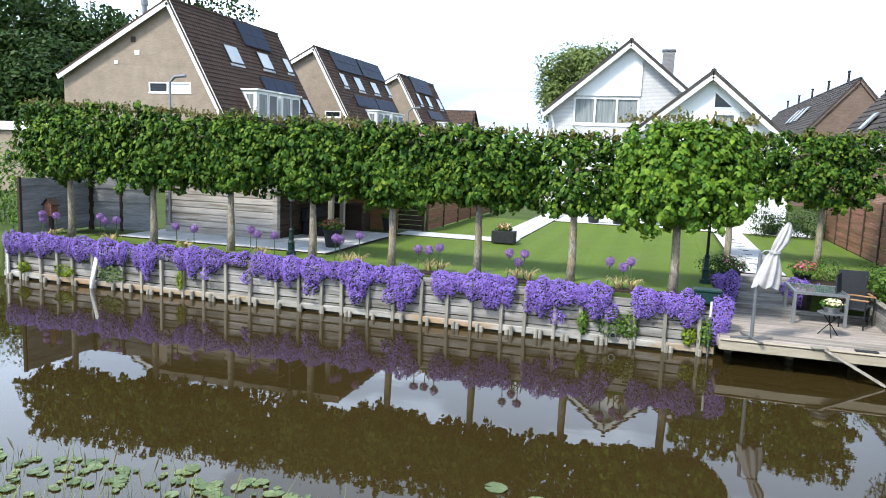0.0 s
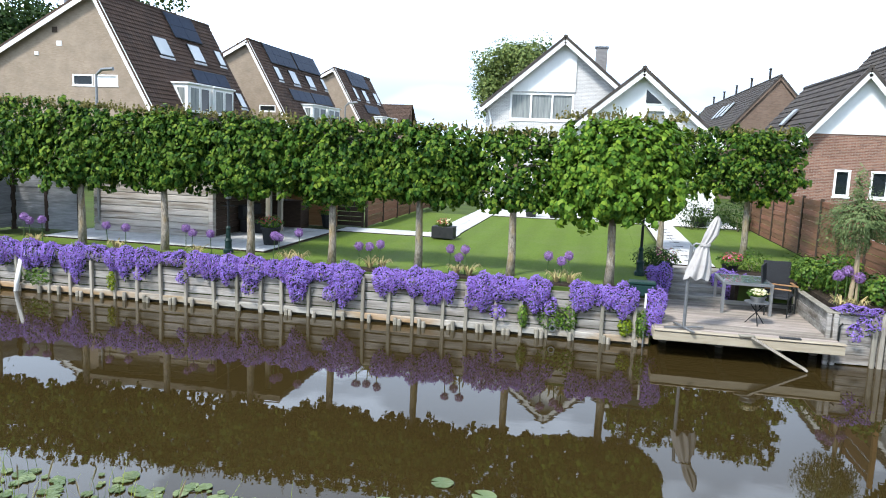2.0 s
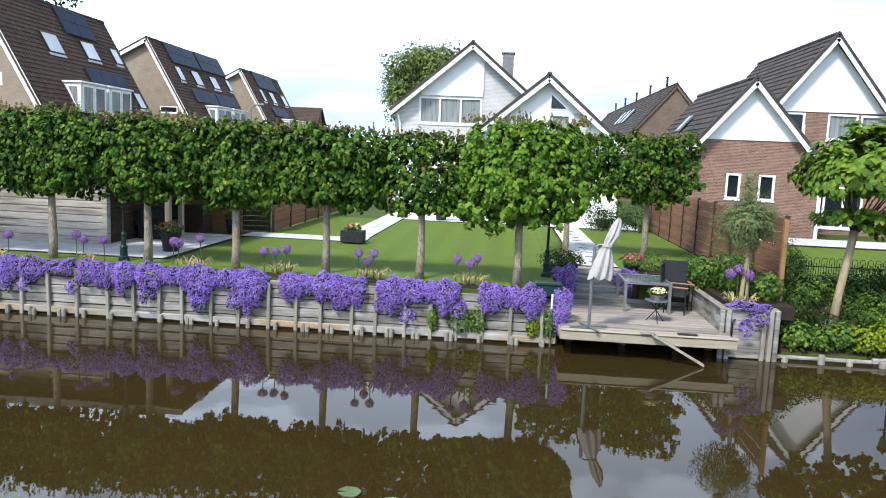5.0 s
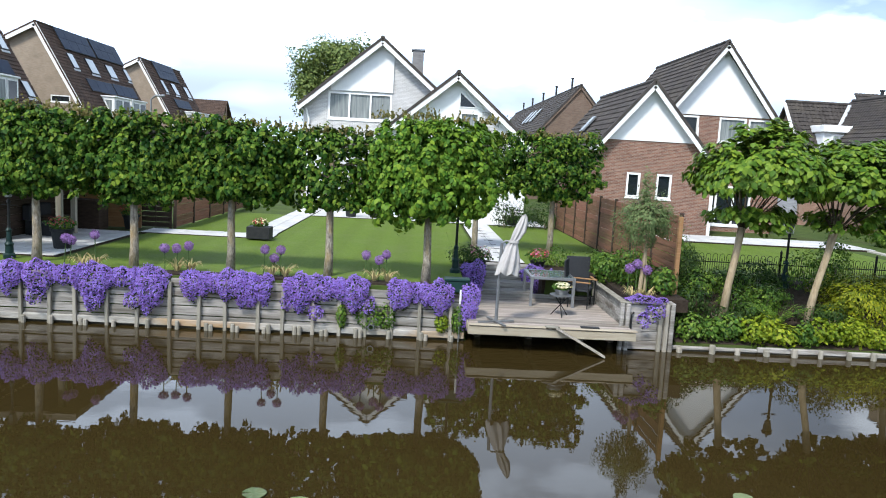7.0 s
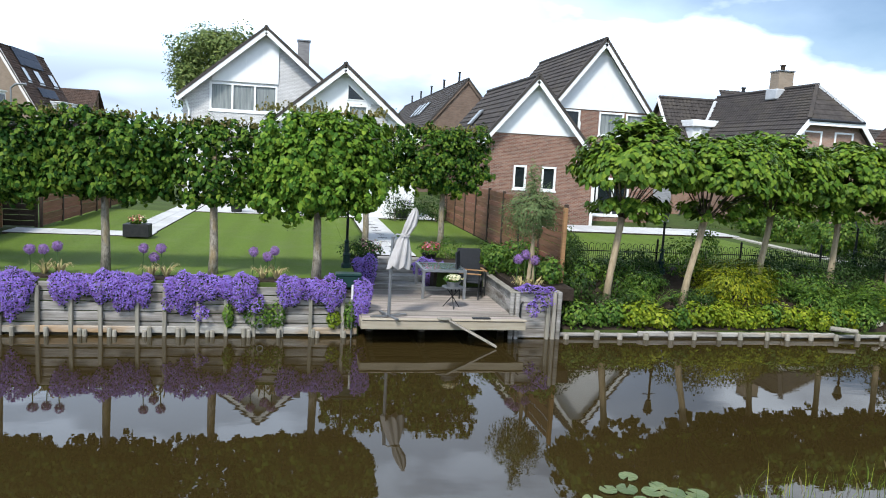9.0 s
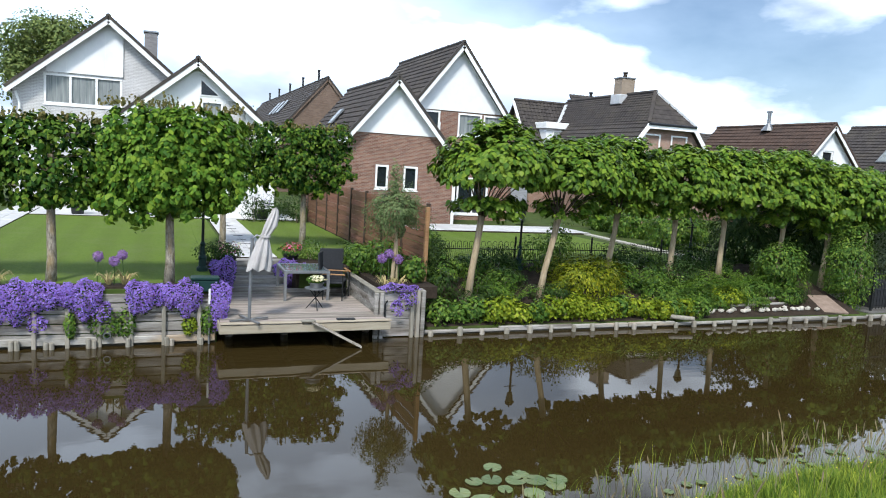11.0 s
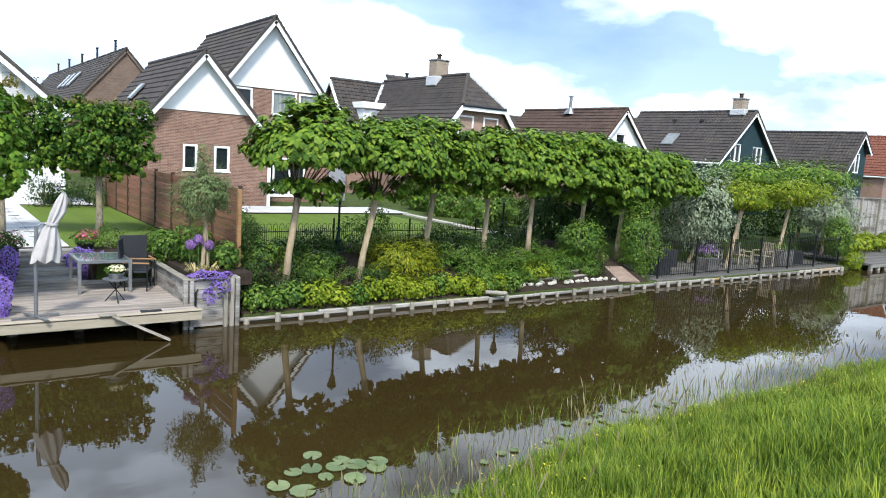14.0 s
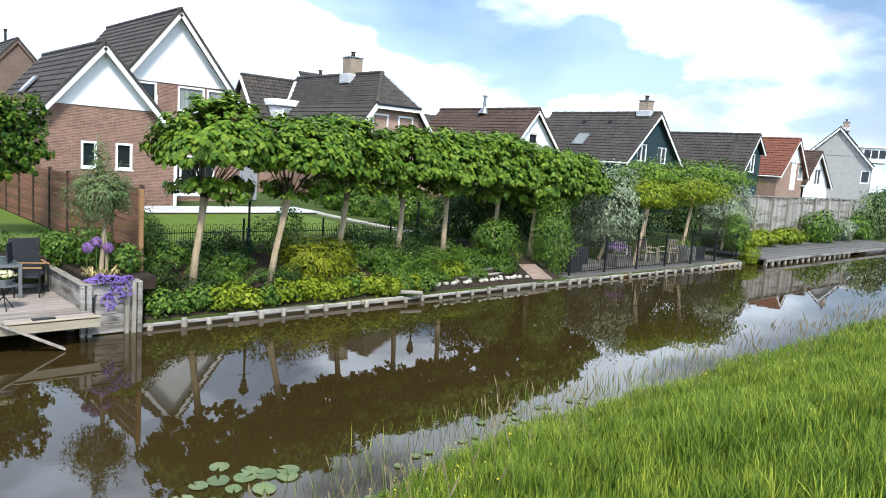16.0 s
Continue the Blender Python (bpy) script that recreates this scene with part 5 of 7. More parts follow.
for x in (1.6, 2.8, 4.0, 4.7):
    part("joist", boxes((x - 3.1 - 0.05, x - 3.1 + 0.05, 14.95 - 16.6, 18.2 - 16.6, -0.2, -0.03)), "wood_grey", deck)
    part("pile", lathe(bmesh.new(), [(0.09, -1.4), (0.09, -0.2)], 10, x - 3.1, 16.2 - 16.6), "wood_grey", deck)
part("back_board", boxes((1.3 - 3.1, 4.8 - 3.1, 18.3 - 16.6, 18.36 - 16.6, -0.75, 0.1)), "wood_grey", deck)

steps = thing("garden_steps", 2.6, 18.3, DZ, "grey timber sleeper steps up from deck to lawn", "steps")
for k in range(4):
    part("step", boxes((-0.75 + 0.08 * k, 0.55 + 0.1 * k, 0.42 * k, 0.42 * k + 0.5, 0.0 if k == 0 else 0.155 * k + 0.004, 0.155 * (k + 1)), bevel=0.01), "wood_grey", steps)

planter = thing("raised_planter", 5.3, 15.6, 0, "grey boarded planter with capping beside the deck", "planter")
for k in range(5):
    part("board", boxes((-0.52, 0.5, -0.03, 0.02, 0.02 + 0.205 * k, 0.217 + 0.205 * k), bevel=0.008), "wood_grey", planter)
for k in range(3):
    bm = boxes((-0.56, -0.51, 0.03, 2.95, 0.52 + 0.18 * k, 0.692 + 0.18 * k), bevel=0.008)
    part("board", bm, "wood_grey", planter)
part("capping", boxes((-0.62, 0.56, -0.09, 0.06, 1.052, 1.09), bevel=0.008), "wood_pale", planter)
part("capping", boxes((-0.62, -0.46, 0.062, 3.0, 1.062, 1.095), bevel=0.008), "wood_pale", planter)
for x in (-0.57, -0.44, 0.30, 0.44):
    part("post", boxes((x - 0.045, x + 0.045, -0.12, -0.032, -0.5, 1.05 if x < 0.4 else 1.12), bevel=0.012), "wood_pale" if x > 0 else "wood_grey", planter)
part("post", boxes((0.52, 0.62, -0.1, 0.2, -0.5, 1.1), bevel=0.02), "wood_grey", planter)
part("soil", boxes((-0.45, 0.5, 0.03, 1.0, 0.8, 1.04)), "soil", planter)
part("grab_rail", tube(bmesh.new(), [(-0.36, -0.06, 0.35), (-0.36, -0.09, 0.45), (-0.36, -0.09, 0.8), (-0.3, -0.06, 0.86)], 0.018, 8), "black_iron", planter)

# ---- deck furniture ----


def garden_table(x, y):
    t = thing("garden_table", x, y, DZ, "aluminium garden table with a grey glass top on the deck", "table")
    part("tabletop", boxes((-0.5, 0.5, -0.56, 0.56, 0.715, 0.727), bevel=0.003), "table_glass", t)
    bm = boxes((-0.55, 0.55, -0.61, -0.55, 0.67, 0.73), (-0.55, 0.55, 0.55, 0.61, 0.67, 0.73), (-0.55, -0.49, -0.549, 0.549, 0.67, 0.73), (0.49, 0.55, -0.549, 0.549, 0.67, 0.73))
    part("table_frame", bm, "alu", t)
    for sx in (-1, 1):
        for sy in (-1, 1):
            part("leg", boxes((sx * 0.515 - 0.035, sx * 0.515 + 0.035, sy * 0.575 - 0.035, sy * 0.575 + 0.035, 0, 0.669), bevel=0.005), "alu", t)
    return t


garden_table(3.48, 17.8)


def garden_chair(x, y, rz):
    c = thing("garden_chair", x, y, DZ, "charcoal garden chair with high woven back and teak armrests", "chair", "chairs on the deck", rz)
    part("seat", boxes((-0.28, 0.28, -0.28, 0.25, 0.40, 0.45), bevel=0.012), "rattan", c)
    bm = bmesh.new()
    box(bm, -0.31, 0.31, 0.25, 0.285, 0.42, 1.16, bevel=0.01, m=pose(0, 0, 0, -4, 0, 0))
    part("backrest", bm, "rattan", c)
    for sx in (-1, 1):
        part("armrest", boxes((sx * 0.33 - 0.03, sx * 0.33 + 0.03, -0.32, 0.24, 0.625, 0.655), bevel=0.008), "teak", c)
        for yy in (-0.27, 0.2):
            part("leg", boxes((sx * 0.33 - 0.014, sx * 0.33 + 0.014, yy - 0.014, yy + 0.014, 0, 0.624)), "black_iron", c)
    part("stretcher", boxes((-0.33, 0.33, -0.28, -0.255, 0.2, 0.225)), "black_iron", c)
    return c


garden_chair(4.32, 18.0, 0)
garden_chair(4.2, 17.55, 70)


def bistro_table(x, y):
    t = thing("bistro_table", x, y, DZ, "small round folding metal table on the deck", "table")
    part("tabletop", lathe(bmesh.new(), [(0.25, 0.475), (0.26, 0.48), (0.26, 0.495), (0.25, 0.5)], 24), "metal_grey", t)
    for a in (0, 120, 240):
        c, s = math.cos(radians(a + 30)), math.sin(radians(a + 30))
        part("leg", tube(bmesh.new(), [(c * 0.22, s * 0.22, 0.0), (c * 0.06, s * 0.06, 0.2), (-c * 0.05, -s * 0.05, 0.32), (-c * 0.18, -s * 0.18, 0.474)], 0.011, 6), "black_iron", t)
    return t


bistro_table(3.5, 16.25)


def flower_pile(parent, name, material, c, half, n, size, seed):
    p, nr = crown_cloud(n, half, seed, 2.0, 0.75, 0.15, 3)
    p += np.array(c)
    v, f = leaves(p, nr, size, 0.8, 0.0, 0.2, np.random.default_rng(seed))
    ob = leaf_object(name, v, f, material, parent)
    tagged(ob, kind="stuff")
    return ob


def potted(name, label, x, y, z, r, h, blooms, seed, square=False, spread=1.25, pot_mat="pot", foliage="leaf_mid"):
    t = thing(name, x, y, z, label, "potted plant")
    if square:
        bm = boxes((-r, r, -r * 0.7, r * 0.7, 0, h), bevel=0.015)
    else:
        bm = lathe(bmesh.new(), [(r * 0.72, 0), (r * 0.95, h * 0.86), (r * 1.05, h * 0.86), (r * 1.05, h), (r * 0.9, h), (r * 0.88, h * 0.9)], 20)
    part("pot", bm, pot_mat, t)
    rr = r * spread
    flower_pile(t, "foliage", foliage, (0, 0, h + rr * 0.35), (rr, rr, rr * 0.55), 260, 0.08, seed)
    for k, m_ in enumerate(blooms):
        flower_pile(t, "bloom", m_, (0.1 * r * k, -0.1, h + rr * 0.6), (rr * 0.9, rr * 0.85, rr * 0.4), 80, 0.055, seed + 3 + k)
    return t


potted("flower_bowl", "shallow grey bowl of cream and yellow flowers", 3.5, 16.25, DZ + 0.5, 0.17, 0.12, ("cream_flower", "cream_flower"), 51, pot_mat="metal_grey", spread=1.1)
potted("flower_pot", "large dark pot of red geraniums on the paving", -8.85, 18.5, G + 0.055, 0.27, 0.5, ("red_flower",), 52)
potted("flower_pot", "dark pot with red flowers by the fence", -9.0, 23.3, G + 0.055, 0.25, 0.45, ("red_flower",), 53)
potted("flower_trough", "black square planter with red and white flowers", -4.75, 22.5, G + 0.055, 0.36, 0.38, ("red_flower", "cream_flower"), 54, square=True, spread=0.75)
potted("flower_pot", "pot with red and pink flowers beside the steps", 3.5, 19.7, G + 0.0, 0.22, 0.2, ("red_flower", "pink_flower"), 55, spread=1.5)
potted("flower_pot", "pot of pink and yellow flowers beside the steps", 1.75, 19.1, G + 0.0, 0.28, 0.2, ("pink_flower", "cream_flower"), 56, spread=1.5)
for k, (x, y) in enumerate([(-2.8, 31.95), (-1.75, 32.0), (-0.4, 31.9), (0.6, 32.2)]):
    potted("terrace_pot", "tall dark terrace pot with clipped green plant", x, y, G + 0.056, 0.3, 0.62, (), 60 + k)
potted("flower_pot", "pot with violet flowers at the house terrace", 4.3, 31.9, G + 0.056, 0.35, 0.4, ("purple",), 66)


def parasol():
    t = thing("parasol", 1.9, 15.15, DZ, "closed off-white cantilever parasol on a grey pole", "parasol")
    for a in (20, 110):
        bm = bmesh.new()
        box(bm, -0.42, 0.42, -0.03, 0.03, 0.032, 0.062, m=pose(0, 0, 0, 0, 0, a))
        part("base_foot", bm, "metal_grey", t)
    part("pole", tube(bmesh.new(), [(0, 0, 0.05), (0.0, 0, 1.0), (0.02, 0, 1.75)], 0.035, 10), "metal_grey", t)
    part("arm", tube(bmesh.new(), [(0.02, 0, 1.73), (0.1, 0, 1.8), (0.22, -0.02, 1.78)], 0.02, 8), "metal_grey", t)
    # folded canopy
    bm = bmesh.new()
    n = 40
    rings = []
    prof = [(0.47, 2.38, 0.015), (0.46, 2.32, 0.06), (0.43, 2.2, 0.11), (0.37, 2.0, 0.14), (0.30, 1.84, 0.11), (0.26, 1.78, 0.09), (0.23, 1.65, 0.15), (0.20, 1.45, 0.21), (0.16, 1.2, 0.25), (0.14, 1.1, 0.24)]
    for j, (cx, z, r) in enumerate(prof):
        ring = []
        for k in range(n):
            a = 2 * math.pi * k / n
            rr = 0.8 * r * (1 + 0.3 * math.sin(7 * a + 0.35 * j) + 0.12 * math.sin(3 * a + j))
            ring.append(bm.verts.new((cx + rr * math.cos(a), rr * 0.8 * math.sin(a), z + (0.05 * math.sin(5 * a) if j == len(prof) - 1 else 0))))
        rings.append(ring)
    for a, b in zip(rings, rings[1:]):
        for k in range(n):
            bm.faces.new((a[k], a[(k + 1) % n], b[(k + 1) % n], b[k]))
    bm.faces.new(rings[0])
    part("canopy", bm, "fabric", t, smooth=True)
    part("tie_strap", lathe(bmesh.new(), [(0.095, 1.76), (0.11, 1.76), (0.11, 1.81), (0.095, 1.81)], 16, 0.27, 0), "fabric", t)
    return t


parasol()
bx = thing("storage_box", 1.05, 15.72, 1.1, "dark green plastic hose box on the wall top", "box")
part("body", boxes((-0.27, 0.27, -0.16, 0.16, 0, 0.24), bevel=0.02), "green_plastic", bx)
part("lid", boxes((-0.285, 0.285, -0.175, 0.175, 0.242, 0.3), bevel=0.02), "green_plastic", bx)
tr = thing("boot_tray", 3.9, 14.98, DZ + 0.03, "flat black rubber tray on the deck edge", "tray")
part("tray", boxes((-0.2, 0.2, -0.06, 0.06, 0, 0.03), bevel=0.008), "pot", tr)
pl = thing("gangplank", 3.2, 14.7, 0.5, "weathered plank leaning from the deck into the water", "plank")
part("plank", strip(bmesh.new(), (-0.05, 0.12, 0.09), (1.0, 0.05, -0.47), 0.16, 0.035), "wood_pale", pl)
part("tread", boxes((-0.28, 0.02, 0.1, 0.24, 0.083, 0.115), bevel=0.006), "wood_pale", pl)

# ---- pipes on the wall ----
pp = thing("drain_pipe", -14.4, 15.5, 0, "white plastic pipe leaning on the canal wall", "pipe")
part("pipe", tube(bmesh.new(), [(-0.1, -0.02, -0.3), (-0.06, 0, 0.2), (0.07, 0.03, 0.82), (0.14, 0.08, 0.93), (0.25, 0.12, 0.96)], 0.062, 12), "plastic_white", pp, smooth=True)
pp = thing("mooring_pole", -17.45, 15.58, 0, "slim pale pole at the end of the wall", "pole")
part("pole", tube(bmesh.new(), [(0, 0, -0.5), (0.03, 0, 1.1)], 0.035, 8), "plastic_white", pp)
pp = thing("mooring_stake", 1.14, 15.56, 0, "white-topped metal stake beside the deck", "pole")
part("stake", tube(bmesh.new(), [(0, 0, -0.4), (0, 0, 0.85)], 0.02, 8), "metal_grey", pp)
part("cap", tube(bmesh.new(), [(0, 0, 0.85), (0, 0, 1.17)], 0.026, 8), "plastic_white", pp)
pp = thing("outlet_pipe", -0.79, 15.6, 0.24, "small pale round outlet pipe in the wall", "pipe")
bm = bmesh.new()
n = 14
rg = [[bm.verts.new((r * math.cos(2 * math.pi * k / n), y, r * math.sin(2 * math.pi * k / n))) for k in range(n)] for r, y in ((0.075, 0.1), (0.075, -0.09), (0.055, -0.09), (0.055, 0.1))]
for a, b in zip(rg, rg[1:]):
    for k in range(n):
        bm.faces.new((a[k], a[(k + 1) % n], b[(k + 1) % n], b[k]))
part("pipe", bm, "metal_grey", pp)
# solid dark block stands in for the shade inside the pipe
part("bore_shade", boxes((-0.045, 0.045, -0.02, 0.0, -0.045, 0.045), bevel=0.01), "pot", pp)
pp = thing("outlet_pipe", 13.6, 15.55, 0.25, "weathered round log lying on the edging", "pipe")
part("pipe", tube(bmesh.new(), [(-0.5, 0.12, 0.03), (0.1, -0.12, 0.0)], 0.06, 10), "wood_pale", pp)

# ---- flowers on the wall ----


def bellflower(x, y, z, w, drop, seed, label="violet bellflower cushion spilling over the grey wall"):
    t = thing("bellflower", x, y, z, label, "flowers", "bellflower cushions on the wall")
    rng = np.random.default_rng(seed)
    n = int(6600 * w * (0.5 + drop))
    # a mound on top that hangs over the face of the wall, built from a few swelling lobes
    u = rng.uniform(-1, 1, n)
    s = rng.uniform(0, 1, n) ** 0.8
    edge = np.sqrt(np.clip(1 - np.abs(u) ** 2.2, 0, 1))
    lobes = 1 + 0.28 * np.sin(u * w * 9 + seed) + 0.16 * np.sin(u * w * 21 + seed * 2)
    ht = (0.05 + 0.17 * edge) * lobes
    arc = 0.40 + (0.07 + drop * lobes) * edge
    a = s * arc
    hang = np.clip((a - 0.40) / np.maximum(arc - 0.40, 0.05), 0, 1)
    bulge = (0.05 + 0.13 * edge * lobes) * np.sqrt(np.clip(1 - (2 * hang - 0.9) ** 2 * 0.8, 0.02, 1))
    py = np.where(a < 0.40, 0.34 - a, -0.06 - bulge)
    pz = np.where(a < 0.40, ht * np.sin(np.clip(a / 0.40, 0.12, 1) * 1.57) + 0.02, ht * (1 - hang) - (a - 0.40) + 0.02)
    p = np.stack([u * w, py, pz], 1) + rng.normal(0, 0.018, (n, 3))
    nr = np.stack([u * 0.6, np.where(a < 0.40, -0.4, -1.0), np.where(a < 0.40, 1.0, 0.55 - 0.9 * hang)], 1) + rng.normal(0, 0.38, (n, 3))
    v, f = leaves(p, nr, 0.036, 0.95, 0.0, 0.15, rng)
    tagged(leaf_object("bloom", v, f, "purple", t), kind="stuff")
    k = rng.random(n) < 0.3
    v, f = leaves(p[k] + [0, 0.035, -0.03], nr[k], 0.06, 0.7, 0.3, 0.15, rng)
    tagged(leaf_object("foliage", v, f, "leaf_dark", t), kind="stuff")
    return t


# centre, half width, hang
CUSHIONS = [(-17.1, 0.46, 0.3), (-16.3, 0.52, 0.26), (-15.6, 0.24, 0.15), (-15.0, 0.5, 0.3), (-13.95, 0.62, 0.36), (-12.85, 0.38, 0.55), (-12.15, 0.28, 0.05), (-11.5, 0.42, 0.4),
            (-10.75, 0.36, 0.2), (-10.05, 0.36, 0.04), (-9.4, 0.22, 0.2), (-8.8, 0.5, 0.36), (-7.95, 0.46, 0.3), (-7.3, 0.3, 0.2), (-6.8, 0.45, 0.52), (-6.12, 0.3, 0.15), (-5.62, 0.42, 0.55),
            (-4.62, 0.3, 0.4), (-3.95, 0.46, 0.26), (-3.38, 0.4, 0.48), (-2.4, 0.34, 0.42), (-1.8, 0.4, 0.26), (-1.25, 0.38, 0.38), (-0.1, 0.36, 0.34), (0.6, 0.4, 0.36), (1.36, 0.2, 0.78)]
for k, (x, w, d) in enumerate(CUSHIONS):
    bellflower(x, WALL_Y - 0.02, 1.06, w, d, 500 + k * 3)
bellflower(5.3, 15.62, 1.09, 0.46, 0.0, 600, "violet bellflower band along the planter top").scale = (1, 0.8, 0.55)
for k, (x, z) in enumerate([(5.52, 0.82), (5.38, 0.72), (5.22, 0.58)]):
    bellflower(x, 15.55, z, 0.13, 0.0, 610 + k, "violet bellflower growing from the planter front")
bellflower(1.62, 18.36, 1.17, 0.3, 0.5, 603, "violet bellflower mound beside the deck steps")
bellflower(3.4, 19.1, 1.0, 0.45, 0.4, 606, "violet bellflower mound behind the garden table")
# small tufts rooted in the wall face
for k, (x, z) in enumerate([(-10.9, 0.6), (-9.75, 0.62), (-8.0, 0.48), (-6.75, 0.42), (-5.95, 0.5), (-2.0, 0.42), (-2.6, 0.62), (-0.9, 0.62)]):
    bellflower(x, WALL_Y - 0.09, z, 0.17, 0.02, 640 + k, "small violet bellflower tuft growing from the wall")


def weeds(x, y, z, w, h, seed, material="leaf_yellow", label="weeds growing from the canal wall", n=260, size=0.06):
    t = thing("wall_weeds", x, y, z, label, "weeds", "weeds on the wall")
    flower_pile(t, "foliage", material, (0, 0, h / 2), (w, 0.09, h / 2), n, size, seed)
    return t


for k, (x, w, h, m_) in enumerate([(-15.5, 0.35, 0.35, "leaf_yellow"), (-16.9, 0.2, 0.35, "leaf_yellow"), (-13.9, 0.45, 0.45, "leaf_mid"), (-11.75, 0.12, 0.5, "leaf_yellow"), (-1.45, 0.12, 0.5, "leaf_mid"), (-0.85, 0.28, 0.6, "leaf_mid"), (-0.45, 0.2, 0.6, "leaf_mid"), (0.75, 0.16, 0.4, "leaf_yellow"), (1.1, 0.14, 0.6, "leaf_mid")]):
    weeds(x, WALL_Y - 0.12, 0.2, w, h, 700 + k, m_)


def strap_tuft(parent, name, material, n, length, seed, w=0.02, spread=0.9):
    rng = np.random.default_rng(seed)
    v, f = [], []
    for k in range(n):
        a = rng.uniform(0, 6.28)
        r = length * rng.uniform(0.6, 1.1)
        d = np.array([math.cos(a), math.sin(a)])
        s = np.array([-d[1], d[0]]) * w
        o = d * 0.03
        i = len(v)
        for q, (t_, hgt) in enumerate(((0, 0), (0.35, 0.62), (0.75, 0.8), (1.0, 0.55))):
            c = o + d * spread * r * t_
            ww = (1, 0.9, 0.6, 0.08)[q]
            v += [(c[0] + s[0] * ww, c[1] + s[1] * ww, r * hgt), (c[0] - s[0] * ww, c[1] - s[1] * ww, r * hgt)]
        f += [(i, i + 1, i + 3, i + 2), (i + 2, i + 3, i + 5, i + 4), (i + 4, i + 5, i + 7, i + 6)]
    ob = raw(name, v, f, material, parent)
    return tagged(ob, kind="stuff")


def allium(x, y, z0, z1, seed, r=0.112):
    t = thing("allium", x, y, z0, "mauve globe allium on a tall bare stem", "flower", "globe alliums along the wall")
    h = z1 - z0
    rr = random.Random(seed)
    lx = rr.uniform(-0.05, 0.05)
    part("stem", tube(bmesh.new(), [(lx, 0, 0), (lx * 0.4, 0, h * 0.5), (0, 0, h)], 0.011, 6), "stem", t)
    rng = np.random.default_rng(seed)
    d = sphere_dirs(420, rng)
    v, f = leaves(d * r * rng.uniform(0.72, 1.05, (420, 1)) + [0, 0, h], d + rng.normal(0, 0.3, (420, 3)), 0.038, 0.6, 0, 0.2, rng)
    tagged(leaf_object("flower_head", v, f, "allium", t), kind="stuff")
    return t


ALLIUMS = [(-16.71, 1.82), (-16.75, 1.66), (-16.19, 1.8), (-14.72, 1.86), (-14.6, 1.76), (-14.14, 1.81), (-12.27, 1.77), (-11.74, 1.74), (-9.98, 1.84), (-9.83, 1.73), (-9.36, 1.73), (-7.6, 1.8), (-7.5, 1.76), (-7.01, 1.9),
           (-5.45, 1.69), (-5.2, 1.69), (-4.95, 1.75), (-3.24, 1.77), (-2.9, 1.77), (-3.05, 1.57), (-0.99, 1.76), (-0.7, 1.65), (-0.55, 1.78)]
for k, (x, z) in enumerate(ALLIUMS):
    allium(x, 16.12 + 0.05 * math.sin(k * 2.1), G, z, 800 + k)
for k, (x, z) in enumerate([(5.02, 1.74), (5.19, 1.85), (5.42, 1.72)]):
    allium(x, 16.2, 1.03, z, 840 + k, 0.12)
for k, x in enumerate([-16.4, -14.4, -12.0, -9.7, -7.3, -7.0, -5.2, -4.9, -3.1, -2.8, -0.8, -0.5, 5.1, 5.45]):
    t = thing("strap_leaf_clump", x, 16.15, G - (0.11 if x > 4 else 0), "yellowing strap-like leaves at the foot of the alliums", "plant", "allium leaf clumps")
    strap_tuft(t, "foliage", "straw", 26, 0.34, 860 + k, 0.018)

# ---- fences and cabin ----


def board_fence(name, label, x, y, length, along, z0, z1, n, material, post_mat, panel=1.85, group="", battens=True, gap=0.012, step=0.014):
    f = thing(name, x, y, z0, label, "fence", group)
    k = max(1, round(length / panel))
    w = length / k
    for i in range(k + 1):
        o = i * w
        part("post", boxes((o - 0.045, o + 0.045, -0.03, 0.06, -0.2, z1 - z0 + 0.06) if along == "x" else (-0.03, 0.06, o - 0.045, o + 0.045, -0.2, z1 - z0 + 0.06), bevel=0.01), post_mat, f)
    h = (z1 - z0 - 0.05) / n
    for i in range(k):
        for j in range(n):
            off = step * (j % 2)
            o0, o1 = i * w + 0.048, (i + 1) * w - 0.048
            a = (o0, o1, off, off + 0.022, 0.05 + j * h, 0.05 + (j + 1) * h - gap) if along == "x" else (off, off + 0.022, o0, o1, 0.05 + j * h, 0.05 + (j + 1) * h - gap)
            part("board", boxes(a, bevel=0.004), material, f)
        for m_ in (0.33, 0.67) if battens else ():
            o = i * w + w * m_
            a = (o - 0.02, o + 0.02, -0.012, -0.001, 0.06, z1 - z0 - 0.06) if along == "x" else (-0.014, -0.002, o - 0.02, o + 0.02, 0.06, z1 - z0 - 0.06)
            part("batten", boxes(a), post_mat, f)
    return f


board_fence("garden_fence", "red-brown slatted timber fence between the gardens", 6.28, 16.7, 15.0, "y", G, 2.98, 11, "fence_brown", "fence_dark", battens=False)
endp = thing("fence_post", 6.24, 16.58, 0.6, "pale brown end post of the fence", "post")
part("post", boxes((-0.05, 0.05, -0.05, 0.05, -0.4, 2.36), bevel=0.012), "teak", endp)
board_fence("grey_fence", "dark grey board fence at the end of the garden", -17.35, 15.95, 2.6, "y", G, 2.78, 8, "fence_grey", "fence_dark", battens=False, gap=-0.014, step=0.028)
board_fence("grey_fence", "dark grey board fence beside the cabin", -17.3, 18.6, 2.25, "x", G, 2.85, 8, "fence_grey", "fence_dark", 1.1, battens=False, gap=-0.014, step=0.028)
board_fence("brown_fence", "dark brown board fence behind the terrace", -11.0, 24.3, 2.9, "x", G, 2.75, 9, "fence_dark", "fence_dark")
